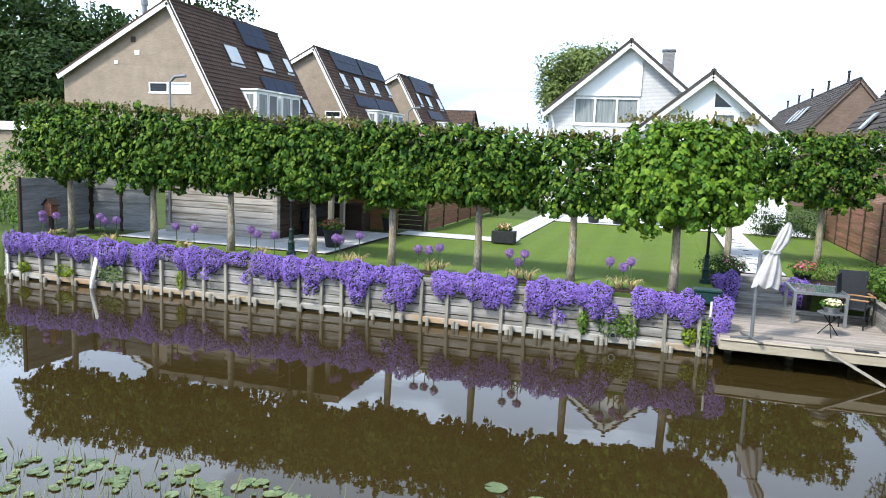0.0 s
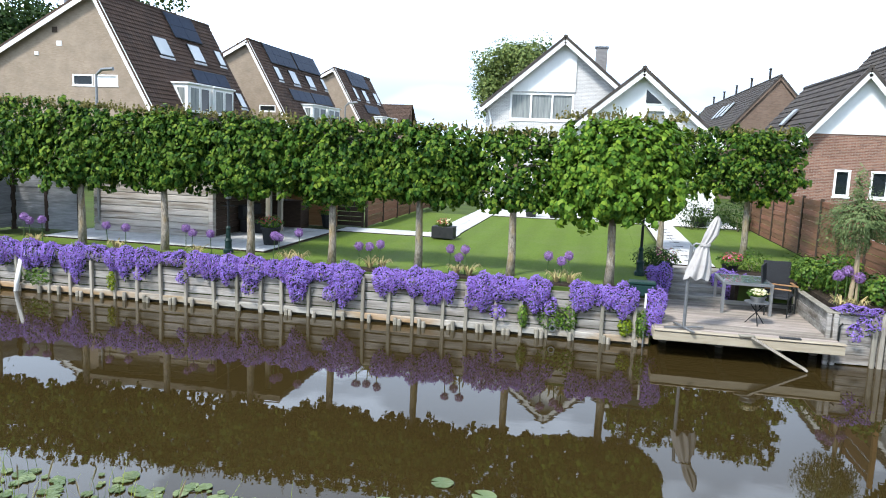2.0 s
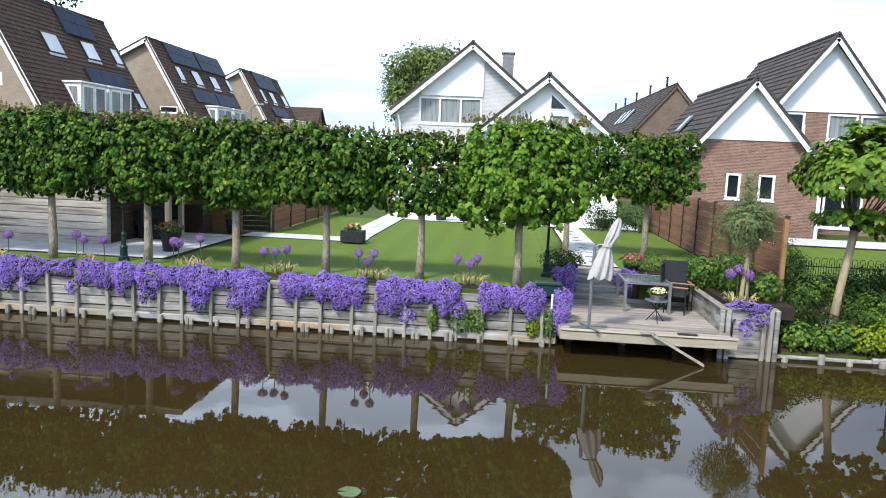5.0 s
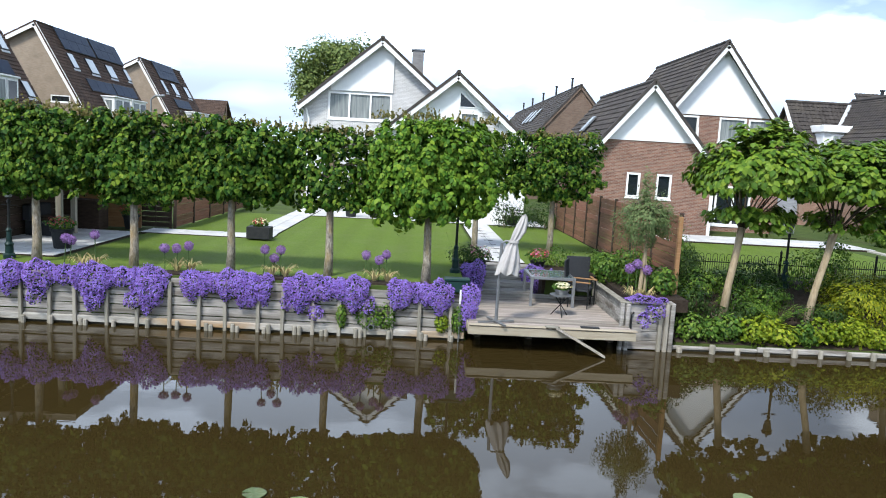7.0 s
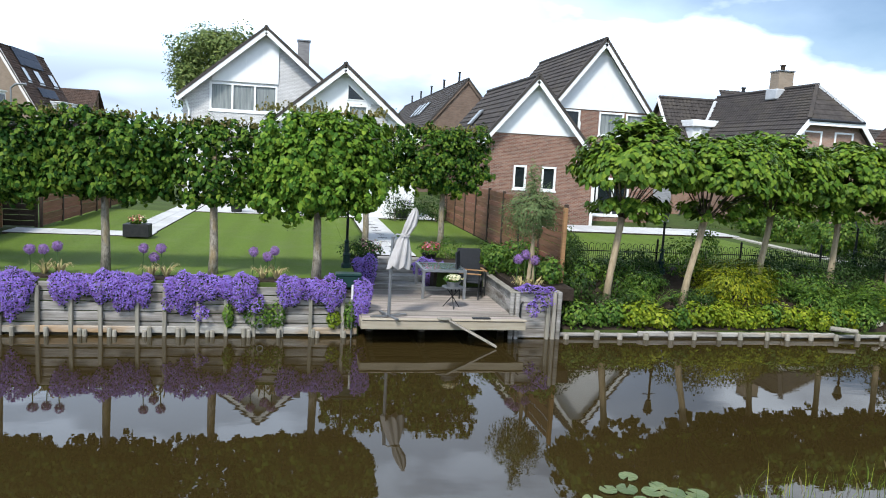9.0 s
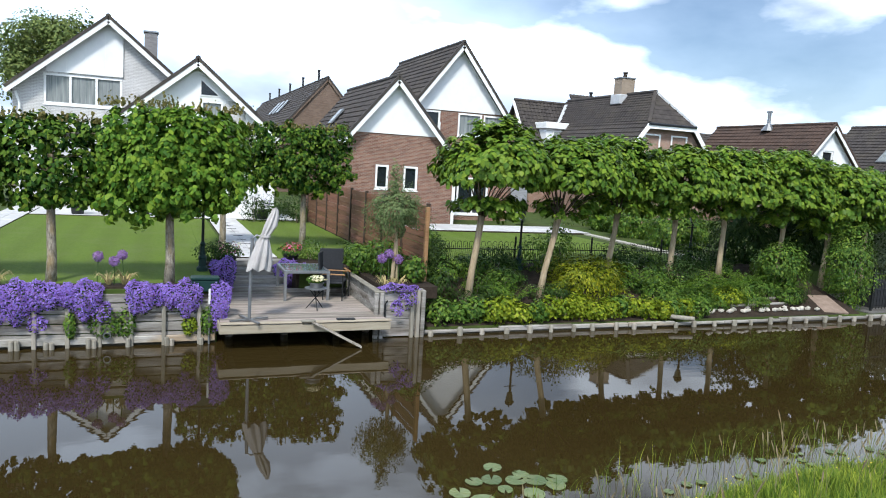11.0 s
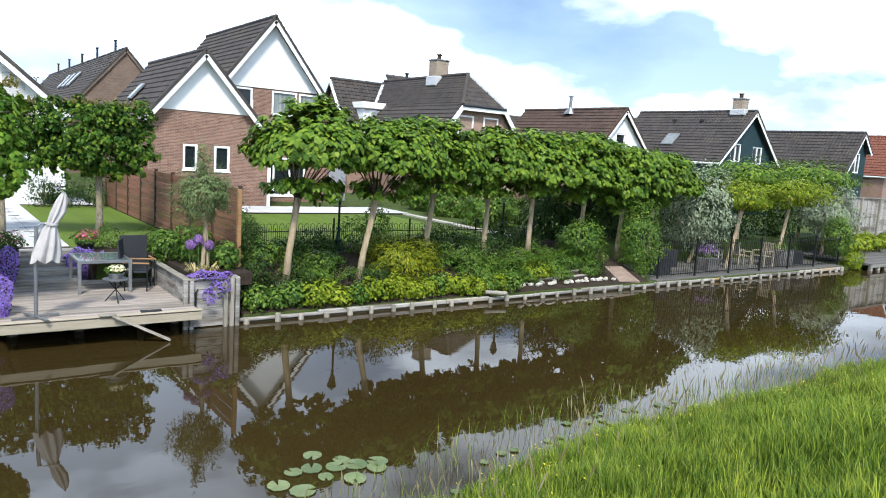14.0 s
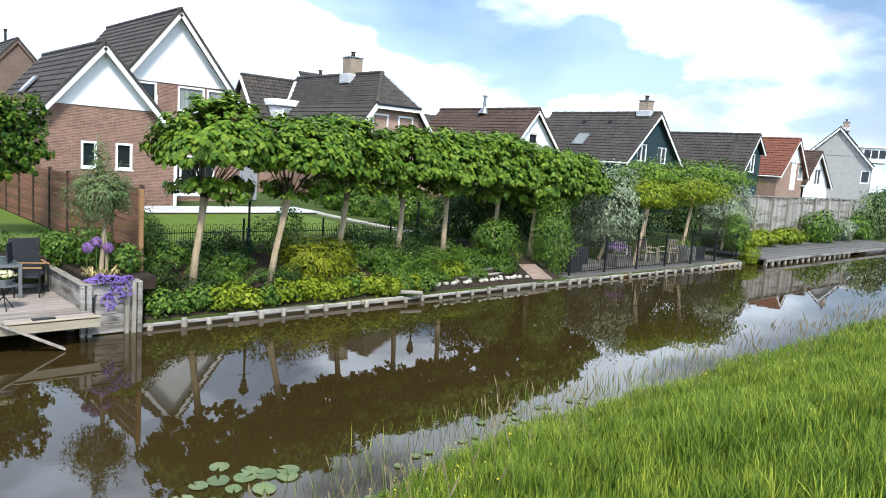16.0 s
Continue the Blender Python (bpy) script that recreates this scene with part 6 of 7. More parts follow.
board_fence("brown_fence", "brown slatted fence along the neighbouring garden", -8.0, 24.4, 10.0, "y", G, 2.5, 7, "fence_brown", "fence_dark")

cab = thing("cabin", -12.95, 19.1, G, "flat-roofed garden cabin of bleached grey boards with an open porch", "shed")
for j in range(10):
    part("board", boxes((-1.95, 1.9, -0.045 - 0.006 * (j % 2), 0.02, 0.05 + j * 0.2, 0.232 + j * 0.2), bevel=0.014), "shed_wood", cab)
part("wall", boxes((-1.95, 1.9, 0.021, 4.4, -0.05, 2.09)), "shed_wood", cab)
part("corner_board", boxes((1.86, 2.02, -0.06, 0.12, 0, 2.07), bevel=0.01), "shed_wood", cab)
for j in range(10):
    part("board", boxes((1.901, 1.94, 0.13, 4.4, 0.05 + j * 0.2, 0.243 + j * 0.2), bevel=0.008), "fence_dark", cab)
part("roof", boxes((-2.2, 4.3, -0.4, 5.4, 2.1, 2.27), bevel=0.02), "fence_dark", cab)
part("fascia", boxes((-2.22, 4.32, -0.43, -0.402, 2.08, 2.29)), "wood_grey", cab)
part("downpipe", tube(bmesh.new(), [(-1.75, -0.08, 2.05), (-1.75, -0.08, 0.35), (-1.5, -0.1, 0.12)], 0.04, 8), "alu", cab)
part("cabin_window", boxes((-0.9, 0.2, -0.06, -0.036, 1.4, 2.0), bevel=0.01), "wood_grey", cab)
for x, y in ((3.75, 0.0), (3.0, 2.4)):
    part("porch_post", boxes((x - 0.07, x + 0.07, y - 0.07, y + 0.07, -0.02, 2.1), bevel=0.008), "wood_pale", cab)
part("porch_wall", boxes((1.95, 3.95, 5.0, 5.08, 0, 2.09)), "teak", cab)
part("porch_cabinet", boxes((2.0, 3.2, 3.6, 4.3, 0.03, 0.95), bevel=0.02), "fence_dark", cab)
sofa = thing("porch_sofa", -10.55, 21.2, G + 0.055, "dark woven lounge seat under the porch", "sofa")
part("base", boxes((-0.35, 0.45, -0.6, 0.6, 0, 0.4), bevel=0.03), "rattan", sofa)
part("backrest", boxes((-0.42, -0.2, -0.6, 0.6, 0.4, 0.85), bevel=0.03), "rattan", sofa)
part("cushion", boxes((-0.18, 0.44, -0.56, 0.56, 0.402, 0.52), bevel=0.04), "fence_dark", sofa)
bh = thing("birdhouse", -17.05, 16.75, G, "brown wooden birdhouse on a dark post", "birdhouse")
part("post", boxes((-0.05, 0.05, -0.05, 0.05, -0.1, 0.55)), "fence_dark", bh)
part("house", prism(bmesh.new(), [(-0.13, 0.55), (0.13, 0.55), (0.13, 0.88), (0, 1.02), (-0.13, 0.88)], -0.12, 0.12), "fence_brown", bh)
for s in (-1, 1):
    part("roof", strip(bmesh.new(), (s * 0.19, 0, 0.86), (0, 0, 1.06), 0.32, 0.03), "fence_dark", bh)

# iron fence with hooped tops
fence = thing("hoop_fence", 7.4, 19.25, G, "low black iron fence with hooped bar tops", "fence")
bm = bmesh.new()
for r_ in (0.0,):
    pts = [(-0.065, 0, 0.02), (-0.065, 0, 0.62)] + [(-0.065 * math.cos(a), 0, 0.62 + 0.07 * math.sin(a)) for a in (0.5, 1.05, 1.57, 2.09, 2.64)] + [(0.065, 0, 0.62), (0.065, 0, 0.02)]
    tube(bm, pts, 0.008, 5)
    tube(bm, [(0, 0, 0.02), (0, 0, 0.5)], 0.007, 5)
    lathe(bm, [(0.018, 0.5), (0.001, 0.58)], 6)
me = bpy.data.meshes.new("hoop")
bm.to_mesh(me)
bm.free()
me.materials.append(M["black_iron"])
for k in range(56):
    o = new("hoop", me)
    o.parent = fence
    o.location = (0.12 + k * 0.19, 0, 0)
for z in (0.12, 0.45):
    part("rail", boxes((0, 10.8, -0.012, 0.012, z, z + 0.025)), "black_iron", fence)
for k in range(5):
    part("post", lathe(bmesh.new(), [(0.03, -0.1), (0.03, 0.78), (0.04, 0.8), (0.001, 0.88)], 8, 0.02 + k * 2.68, 0), "black_iron", fence)


def lamp_post(x, y, z, h, label):
    t = thing("garden_lamp", x, y, z, label, "lamp", "garden lamp posts")
    part("base", lathe(bmesh.new(), [(0.13, 0), (0.13, 0.1), (0.09, 0.14), (0.085, 0.3), (0.1, 0.34), (0.065, 0.4), (0.05, 0.62), (0.07, 0.66), (0.035, 0.72)], 14), "green_iron", t, smooth=False)
    part("pole", lathe(bmesh.new(), [(0.035, 0.72), (0.03, h - 0.62), (0.05, h - 0.6), (0.025, h - 0.52)], 10), "black_iron", t)
    part("crossbar", tube(bmesh.new(), [(-0.2, 0, h - 0.66), (0.2, 0, h - 0.66)], 0.012, 6), "black_iron", t)
    lan = part("lantern", lathe(bmesh.new(), [(0.07, h - 0.5), (0.13, h - 0.22), (0.16, h - 0.2), (0.1, h - 0.1), (0.03, h - 0.06), (0.02, h - 0.02), (0.001, h)], 6), "black_iron", t)
    part("lantern_glass", lathe(bmesh.new(), [(0.078, h - 0.48), (0.132, h - 0.235)], 6), "curtain", lan)
    return t


lamp_post(9.92, 18.6, G - 0.06, 1.98, "black lantern post with green base in the shrub bed")
lamp_post(16.95, 19.6, G, 1.9, "black garden lantern post behind the iron fence")
lamp_post(1.12, 17.95, G, 2.4, "black lantern post reaching into the tree beside the deck")
lamp_post(-9.25, 16.85, G, 1.9, "green-based lantern post beside the paving")
sl = thing("street_lamp", -19.25, 25.0, G, "slim pale street lamp in front of the row house", "street lamp")
part("pole", tube(bmesh.new(), [(0, 0, 0), (0, 0, 5.2)], [0.06, 0.045], 10), "metal_grey", sl)
part("head", tube(bmesh.new(), [(0, 0, 5.2), (0.25, 0, 5.42), (0.75, 0, 5.45)], [0.045, 0.06, 0.07], 10), "metal_grey", sl)
sl = thing("street_lamp", -15.2, 42.0, G, "slim pale street lamp behind the garden", "street lamp")
part("pole", tube(bmesh.new(), [(0, 0, 0), (0, 0, 5.2)], [0.06, 0.045], 10), "metal_grey", sl)
part("head", tube(bmesh.new(), [(0, 0, 5.2), (0.25, 0, 5.42), (0.75, 0, 5.45)], [0.045, 0.06, 0.07], 10), "metal_grey", sl)

# ---- plants on the neighbours' bank ----


def shrub(x, y, z, half, n, size, seed, material="leaf_mid", label="green garden shrub", name="shrub", wide=0.6, group="", amp=0.2):
    t = thing(name, x, y, z, label, "shrub", group)
    for k in range(3):
        a = k * 2.1 + seed
        part("stem", tube(bmesh.new(), [(0, 0, -0.05), (math.cos(a) * half[0] * 0.3, math.sin(a) * half[1] * 0.3, half[2] * 0.9)], [0.02, 0.008], 5), "bark", t)
    p, nr = crown_cloud(n, half, seed, 2.2, 0.45, amp, 3.0)
    p[:, 2] = np.maximum(p[:, 2], -half[2] * 0.95)
    p[:, 2] += half[2] * 0.95
    v, f = leaves(p, nr, size, wide, 0.4, 0.2, np.random.default_rng(seed))
    leaf_object("foliage", v, f, material, t)
    return t


def slope_z(y):
    return 0.17 + (G - 0.15) * min(1, max(0, (y - 15.78) / 3.02))


rp = random.Random(11)
x = 6.5
k = 0
while x < 14.6:
    w = rp.uniform(0.3, 0.5)
    y = 15.98 + rp.uniform(-0.06, 0.12)
    shrub(x, y, slope_z(y) - 0.05, (w, 0.36, rp.uniform(0.24, 0.33)), 620, 0.085, 900 + k, "leaf_mid" if x < 6.9 or rp.random() < 0.25 else "leaf_yellow", "low yellow-green leafy clump edging the bank", "ground_cover", 0.9, "leafy clumps edging the bank")
    x += w * 1.15
    k += 1
shrub(11.35, 17.3, 0.4, (1.3, 0.75, 0.66), 6500, 0.085, 930, "leaf_gold", "rounded olive-yellow shrub on the bank", wide=0.5)
shrub(7.15, 18.3, 0.9, (0.42, 0.45, 0.62), 2600, 0.06, 929, "leaf_dark", "dense dark green bush beside the fence end")
shrub(12.9, 17.8, 0.75, (0.7, 0.5, 0.4), 900, 0.08, 931, "leaf_mid", "mid-green bushy shrub on the bank")
shrub(18.6, 17.3, 0.6, (0.95, 0.8, 0.78), 4200, 0.10, 932, "leaf_mid", "dense dark green shrub near the water")
shrub(16.9, 16.9, 0.5, (0.6, 0.45, 0.35), 800, 0.08, 933, "leaf_mid", "low green shrub on the bank")
for k, (x, y, w, h, m_) in enumerate([(6.75, 17.0, 0.45, 0.35, "leaf_dark"), (7.4, 18.0, 0.5, 0.32, "leaf_mid"), (8.3, 18.2, 0.5, 0.3, "leaf_mid"), (8.9, 17.5, 0.45, 0.3, "leaf_mid"), (7.0, 18.9, 0.4, 0.65, "leaf_mid"), (10.6, 18.6, 0.55, 0.5, "leaf_mid"),
                                      (9.2, 18.7, 0.5, 0.3, "leaf_dark"), (13.8, 17.3, 0.6, 0.35, "leaf_mid"), (14.9, 17.6, 0.5, 0.4, "leaf_dark"), (11.4, 18.9, 0.35, 0.6, "leaf_mid"), (15.8, 16.5, 0.5, 0.25, "leaf_yellow"), (13.4, 16.6, 0.5, 0.3, "leaf_mid"), (14.6, 16.4, 0.5, 0.22, "leaf_mid"), (20.2, 18.6, 0.5, 0.7, "leaf_dark"), (13.6, 18.7, 0.6, 0.35, "leaf_dark"), (16.2, 18.6, 0.6, 0.4, "leaf_dark")]):
    shrub(x, y, slope_z(y) - 0.05, (w * 1.25, 0.55, h * 1.2), 1000, 0.085, 940 + k, m_, "leafy green perennial clump in the bed", "perennial", 0.55, "perennials in the bed")


for k in range(84):
    x, y = rp.uniform(6.4, 18.6), rp.uniform(16.35, 19.0)
    if k % 3 == 2:
        x, y = rp.uniform(13.5, 18.6), rp.uniform(16.2, 17.6)
    shrub(x, y, slope_z(y) - 0.06, (rp.uniform(0.3, 0.5), 0.4, rp.uniform(0.14, 0.3)), 480, 0.07, 1010 + k, ("leaf_mid", "leaf_dark", "leaf_mid")[k % 3], "low leafy green plant covering the bed", "ground_cover", 0.6, "ground cover in the bed")


def fern(x, y, z, n, length, seed):
    t = thing("fern", x, y, z, "arching green fern clump on the bank", "fern", "ferns on the bank")
    rng = np.random.default_rng(seed)
    P, N = [], []
    for k in range(n):
        a = rng.uniform(0, 6.28)
        L = length * rng.uniform(0.7, 1.1)
        for s in np.linspace(0.12, 1, 16):
            c = np.array([math.cos(a) * L * 0.75 * s, math.sin(a) * L * 0.75 * s, L * (1.25 * s - 0.62 * s * s)])
            for sd in (-1, 1):
                P.append(c + np.array([-math.sin(a), math.cos(a), 0]) * sd * 0.06 * (1.15 - s))
                N.append((rng.normal(0, 0.2), rng.normal(0, 0.2), 1))
    v, f = leaves(np.array(P), np.array(N), 0.10, 0.28, 0, 0.1, rng)
    leaf_object("fronds", v, f, "leaf_lime_sunlit", t)
    return t


for k, (x, y, l) in enumerate([(8.75, 16.6, 0.75), (14.6, 16.9, 0.8), (15.5, 16.9, 0.9), (16.4, 17.1, 0.9), (17.2, 17.3, 0.8), (13.5, 17.2, 0.7)]):
    fern(x, y, slope_z(y) - 0.05, 46, l * 1.15, 970 + k)
# pale stones and paver ramp
for k in range(30):
    bm = bmesh.new()
    bmesh.ops.create_icosphere(bm, subdivisions=1, radius=1)
    for v in bm.verts:
        v.co = Vector((v.co.x * rp.uniform(0.08, 0.14), v.co.y * rp.uniform(0.06, 0.1), v.co.z * rp.uniform(0.05, 0.08)))
    x = 13.9 + k * 0.17 + rp.uniform(-0.06, 0.06)
    st = part("stone", bm, "stone_white")
    st.location = (x, 16.0 + rp.uniform(-0.06, 0.1) + (0.22 if k % 4 == 3 else 0), slope_z(16.05) + 0.05)
    tagged(st, "pale rounded edging stone on the bank", "stone", "edging stones")
for k in range(2):
    lg = thing("log_edging", 17.0 + 0.8 * k, 16.35 + 0.35 * k, slope_z(16.35 + 0.35 * k), "weathered log laid as a terrace edge", "log", "log edgings")
    part("log", tube(bmesh.new(), [(-1.2, 0, 0.02), (1.1, 0.1, 0.04)], 0.05, 8), "wood_grey", lg)
structure(part("paver_ramp", strip(bmesh.new(), (19.5, 15.85, 0.19), (19.75, 16.9, 0.53), 0.9, 0.06), "terracotta"), "brown paved ramp down to the water", "path")

# tree standards and shrubs in the planter
ol = thing("olive_tree", 5.3, 16.25, 1.02, "small olive tree with grey-green crown in the planter", "tree")
part("trunk", trunk_mesh([(0, 0, -0.05), (0.02, 0, 0.5), (0.06, 0, 1.15), (0.05, 0, 1.6)], [0.05, 0.045, 0.04, 0.03], 5), "bark_pale", ol)
part("trunk", trunk_mesh([(0.12, 0, -0.05), (0.12, 0.03, 0.6), (0.08, 0.02, 1.2)], [0.03, 0.025, 0.025], 6), "bark_pale", ol)
p, nr = crown_cloud(5200, (0.72, 0.6, 0.62), 77, 2.0, 0.3, 0.3, 2.6)
p += [0.06, 0, 1.85]
q, nq = crown_cloud(480, (0.22, 0.22, 0.45), 78, 2.0, 0.3, 0.3, 3)
q += [-0.02, 0, 2.55]
v, f = leaves(np.vstack([p, q]), np.vstack([nr, nq]), 0.085, 0.3, 0.1, 0.2, np.random.default_rng(77))
leaf_object("crown", v, f, "leaf_olive", ol)
for k, (x, y, w, h) in enumerate([(5.0, 18.0, 0.45, 0.4), (5.5, 17.3, 0.5, 0.42), (5.75, 18.6, 0.5, 0.45), (5.2, 19.2, 0.5, 0.35), (5.9, 16.5, 0.35, 0.35)]):
    shrub(x, y, G - 0.05, (w, 0.45, h), 800, 0.085, 980 + k, "leaf_mid", "leafy green hydrangea in the raised bed", "hydrangea", 0.75, "hydrangeas in the raised bed")
shrub(4.1, 20.0, G, (0.5, 0.4, 0.3), 900, 0.05, 990, "leaf_mid", "clipped green box ball beside the path", "box_ball", 0.7)
shrub(1.5, 18.9, G, (0.6, 0.45, 0.35), 900, 0.07, 991, "leaf_dark", "dark green bush beside the steps")
for k, x in enumerate((3.9, 4.8, 5.7)):
    shrub(x, 31.0, G, (0.6, 0.5, 0.65), 700, 0.09, 995 + k, "leaf_dark", "dark leafy shrub in front of the house", group="shrubs by the house")

# hedges and trees behind the neighbours' lawn
for k, (x, y, hx, hz, m_) in enumerate([(19.8, 20.2, 1.2, 1.3, "leaf_dark"), (21.6, 19.9, 1.3, 1.5, "leaf_dark"), (23.6, 20.4, 1.4, 1.6, "leaf_dark"), (26.0, 20.6, 1.6, 1.7, "leaf_dark"), (29.0, 20.6, 1.7, 1.7, "leaf_dark"), (32.2, 20.4, 1.7, 1.7, "leaf_dark"),
                                        (20.2, 24.0, 1.4, 1.0, "leaf_mid"), (21.0, 28.0, 1.5, 1.0, "leaf_mid"), (22.0, 32.0, 1.6, 1.1, "leaf_mid"), (35.2, 19.6, 1.2, 1.8, "leaf_dark")]):
    shrub(x, y, 0.9, (hx, 1.1, hz), 4600, 0.14, 1100 + k, m_, "dense dark green hedge bush behind the terrace", "hedge_bush", 0.6, "hedge bushes")
for k, x in enumerate((9.2, 9.9, 10.4)):
    shrub(x, 31.0, G, (0.45, 0.35, 0.25), 400, 0.08, 1130 + k, "leaf_mid", "low green plants at the foot of the brick wall", "shrub")
shrub(20.8, 16.6, 0.1, (0.8, 0.7, 1.5), 6000, 0.08, 1140, "leaf_mid", "ivy-covered post beside the iron railing", "ivy")
shrub(35.0, 16.5, 0.5, (0.85, 0.6, 0.95), 4200, 0.09, 1141, "leaf_mid", "dense ivy mound at the end of the railing", "ivy")
shrub(35.2, 15.75, -0.03, (0.7, 0.45, 0.45), 1800, 0.09, 1142, "leaf_yellow", "trailing yellow-green ivy reaching the water", "ivy")


def standard_tree(x, y, zg, xt, zb, zt, rad, n, seed, material, label, size=0.1, trunk="bark_pale"):
    t = thing("standard_tree", x, y, zg, label, "tree")
    part("trunk", trunk_mesh([(0, 0, -0.05), ((xt - x) * 0.5, 0, (zb - zg) * 0.55), (xt - x, 0, zb - zg + 0.4)], [0.09, 0.075, 0.06], seed), trunk, t)
    for k in range(5):
        a = k * 1.26 + seed
        part("limb", tube(bmesh.new(), [(xt - x, 0, zb - zg + 0.2), (xt - x + math.cos(a) * rad * 0.7, math.sin(a) * rad * 0.7, (zb + zt) / 2 - zg)], [0.03, 0.01], 5), trunk, t)
    p, nr = crown_cloud(n, (rad, rad, (zt - zb) / 2), seed, 2.2, 0.4, 0.25, 2.8)
    p += [xt - x, 0, (zb + zt) / 2 - zg]
    v, f = leaves(p, nr, size, 0.55, 0.5, 0.2, np.random.default_rng(seed))
    leaf_object("crown", v, f, material, t)
    return t


standard_tree(26.9, 17.0, 0.15, 27.7, 2.5, 3.8, 1.2, 3200, 1201, "leaf_yellow", "young tree with yellow-green crown on a pale leaning trunk", 0.13)
standard_tree(30.6, 17.0, 0.15, 31.4, 2.75, 3.95, 1.6, 4200, 1202, "leaf_yellow", "young tree with yellow-green crown behind the railing", 0.13)
standard_tree(31.2, 19.3, 0.8, 31.2, 3.2, 4.65, 1.9, 4200, 1203, "leaf_catalpa", "green round-headed tree behind the terrace", 0.17)
standard_tree(36.5, 19.2, 0.8, 36.5, 3.3, 4.85, 2.2, 4600, 1204, "leaf_catalpa", "green round-headed tree behind the railing", 0.17)
standard_tree(26.6, 18.6, 0.2, 27.1, 0.8, 4.1, 1.75, 7500, 1205, "leaf_silver", "silver-leaved weeping pear tree beside the terrace", 0.135)
standard_tree(36.2, 17.8, 0.2, 36.4, 1.2, 3.9, 1.5, 5600, 1206, "leaf_silver", "silver-green shrub tree at the end of the terrace", 0.135)

# terrace with iron railing
structure(part("terrace_floor", boxes((21.0, 34.4, 15.85, 19.3, 0.0, 0.17)), "wood_dock"), "dark paved waterside terrace", "terrace")
rail = thing("iron_railing", 21.4, 16.15, 0.17, "black upright iron railing along the waterside terrace", "railing")
bm = tube(bmesh.new(), [(0, 0, 0.05), (0, 0, 1.3)], 0.009, 5)
lathe(bm, [(0.014, 1.3), (0.001, 1.38)], 5)
me = bpy.data.meshes.new("bar")
bm.to_mesh(me)
bm.free()
me.materials.append(M["black_iron"])
for k in range(95):
    o = new("bar", me)
    o.parent = rail
    o.location = (0.1 + k * 0.137, 0, 0)
for z in (0.1, 1.18):
    part("rail", boxes((0, 13.1, -0.015, 0.015, z, z + 0.03)), "black_iron", rail)
for k in range(7):
    part("post", boxes((k * 2.18 - 0.03, k * 2.18 + 0.03, -0.03, 0.03, 0, 1.4)), "black_iron", rail)


def slat_chair(x, y, rz, material="deck_edge"):
    c = thing("wooden_chair", x, y, 0.17, "pale wooden slatted garden chair on the terrace", "chair", "chairs on the waterside terrace", rz)
    for k in range(5):
        part("seat_slat", boxes((-0.28, 0.28, -0.26 + k * 0.105, -0.17 + k * 0.105, 0.42, 0.45)), material, c)
        part("back_slat", boxes((-0.26 + k * 0.115, -0.19 + k * 0.115, 0.25, 0.275, 0.5, 0.95)), material, c)
    part("top_rail", boxes((-0.3, 0.3, 0.245, 0.285, 0.95, 1.02)), material, c)
    for sx in (-1, 1):
        part("armrest", boxes((sx * 0.3 - 0.03, sx * 0.3 + 0.03, -0.3, 0.28, 0.64, 0.67)), material, c)
        for yy in (-0.27, 0.26):
            part("leg", boxes((sx * 0.3 - 0.03, sx * 0.3 + 0.03, yy - 0.03, yy + 0.03, 0, 0.64)), material, c)
    return c


slat_chair(28.6, 17.4, 60)
slat_chair(29.6, 17.0, -100)
slat_chair(27.2, 17.8, 20, "wood_grey")
for k, (x, y, w, h, m_) in enumerate([(22.3, 16.9, 0.42, 0.62, "pot"), (30.7, 16.9, 0.5, 0.7, "wood_dock"), (32.0, 17.2, 0.55, 0.6, "pot"), (24.3, 18.2, 0.5, 0.7, "pot"), (25.6, 17.0, 0.38, 0.5, "wood_dock")]):
    pt = thing("planter_box", x, y, 0.17, "square grey planter box on the terrace", "planter", "planter boxes")
    part("box", boxes((-w, w, -w * 0.8, w * 0.8, 0, h), bevel=0.02), m_, pt)
    flower_pile(pt, "foliage", "leaf_mid", (0, 0, h + 0.08), (w * 0.9, w * 0.7, 0.2), 200, 0.07, 1230 + k)
    if k == 4:
        flower_pile(pt, "bloom", "allium", (0, 0, h + 0.3), (w * 1.3, w, 0.25), 260, 0.06, 1240)

# dark dock and grey fence further along
dk = thing("dock", 44.0, 15.0, 0.0, "dark timber dock along the canal", "dock", kind="structure")
for k in range(28):
    part("deck_board", boxes((-8.6, 14.0, 0.1 + k * 0.147, 0.1 + k * 0.147 + 0.138, 0.24, 0.335 + 0.005 * (k % 2)), bevel=0.004), "wood_dock", dk)
for k in range(16):
    part("pile", lathe(bmesh.new(), [(0.11, -0.6), (0.11, 0.22)], 8, -8.4 + k * 0.75, 0.18), "wood_pale", dk)
part("fascia", boxes((-8.6, 14.0, 0.05, 0.095, 0.16, 0.3)), "wood_grey", dk)
gf = thing("grey_board_fence", 38.0, 19.0, 1.0, "weathered grey upright board fence with posts", "fence")
for k in range(72):
    part("board", boxes((k * 0.29, k * 0.29 + 0.27, 0.02 * (k % 2), 0.02 * (k % 2) + 0.02, 0, 2.1 + 0.02 * math.sin(k * 1.7)), bevel=0.004), "wood_grey", gf)
for k in range(10):
    part("post", boxes((k * 2.2 - 0.06, k * 2.2 + 0.06, -0.12, -0.005, -0.2, 2.2), bevel=0.01), "wood_pale", gf)
part("capping", boxes((-0.1, 21.0, -0.08, 0.1, 2.13, 2.18)), "wood_grey", gf)
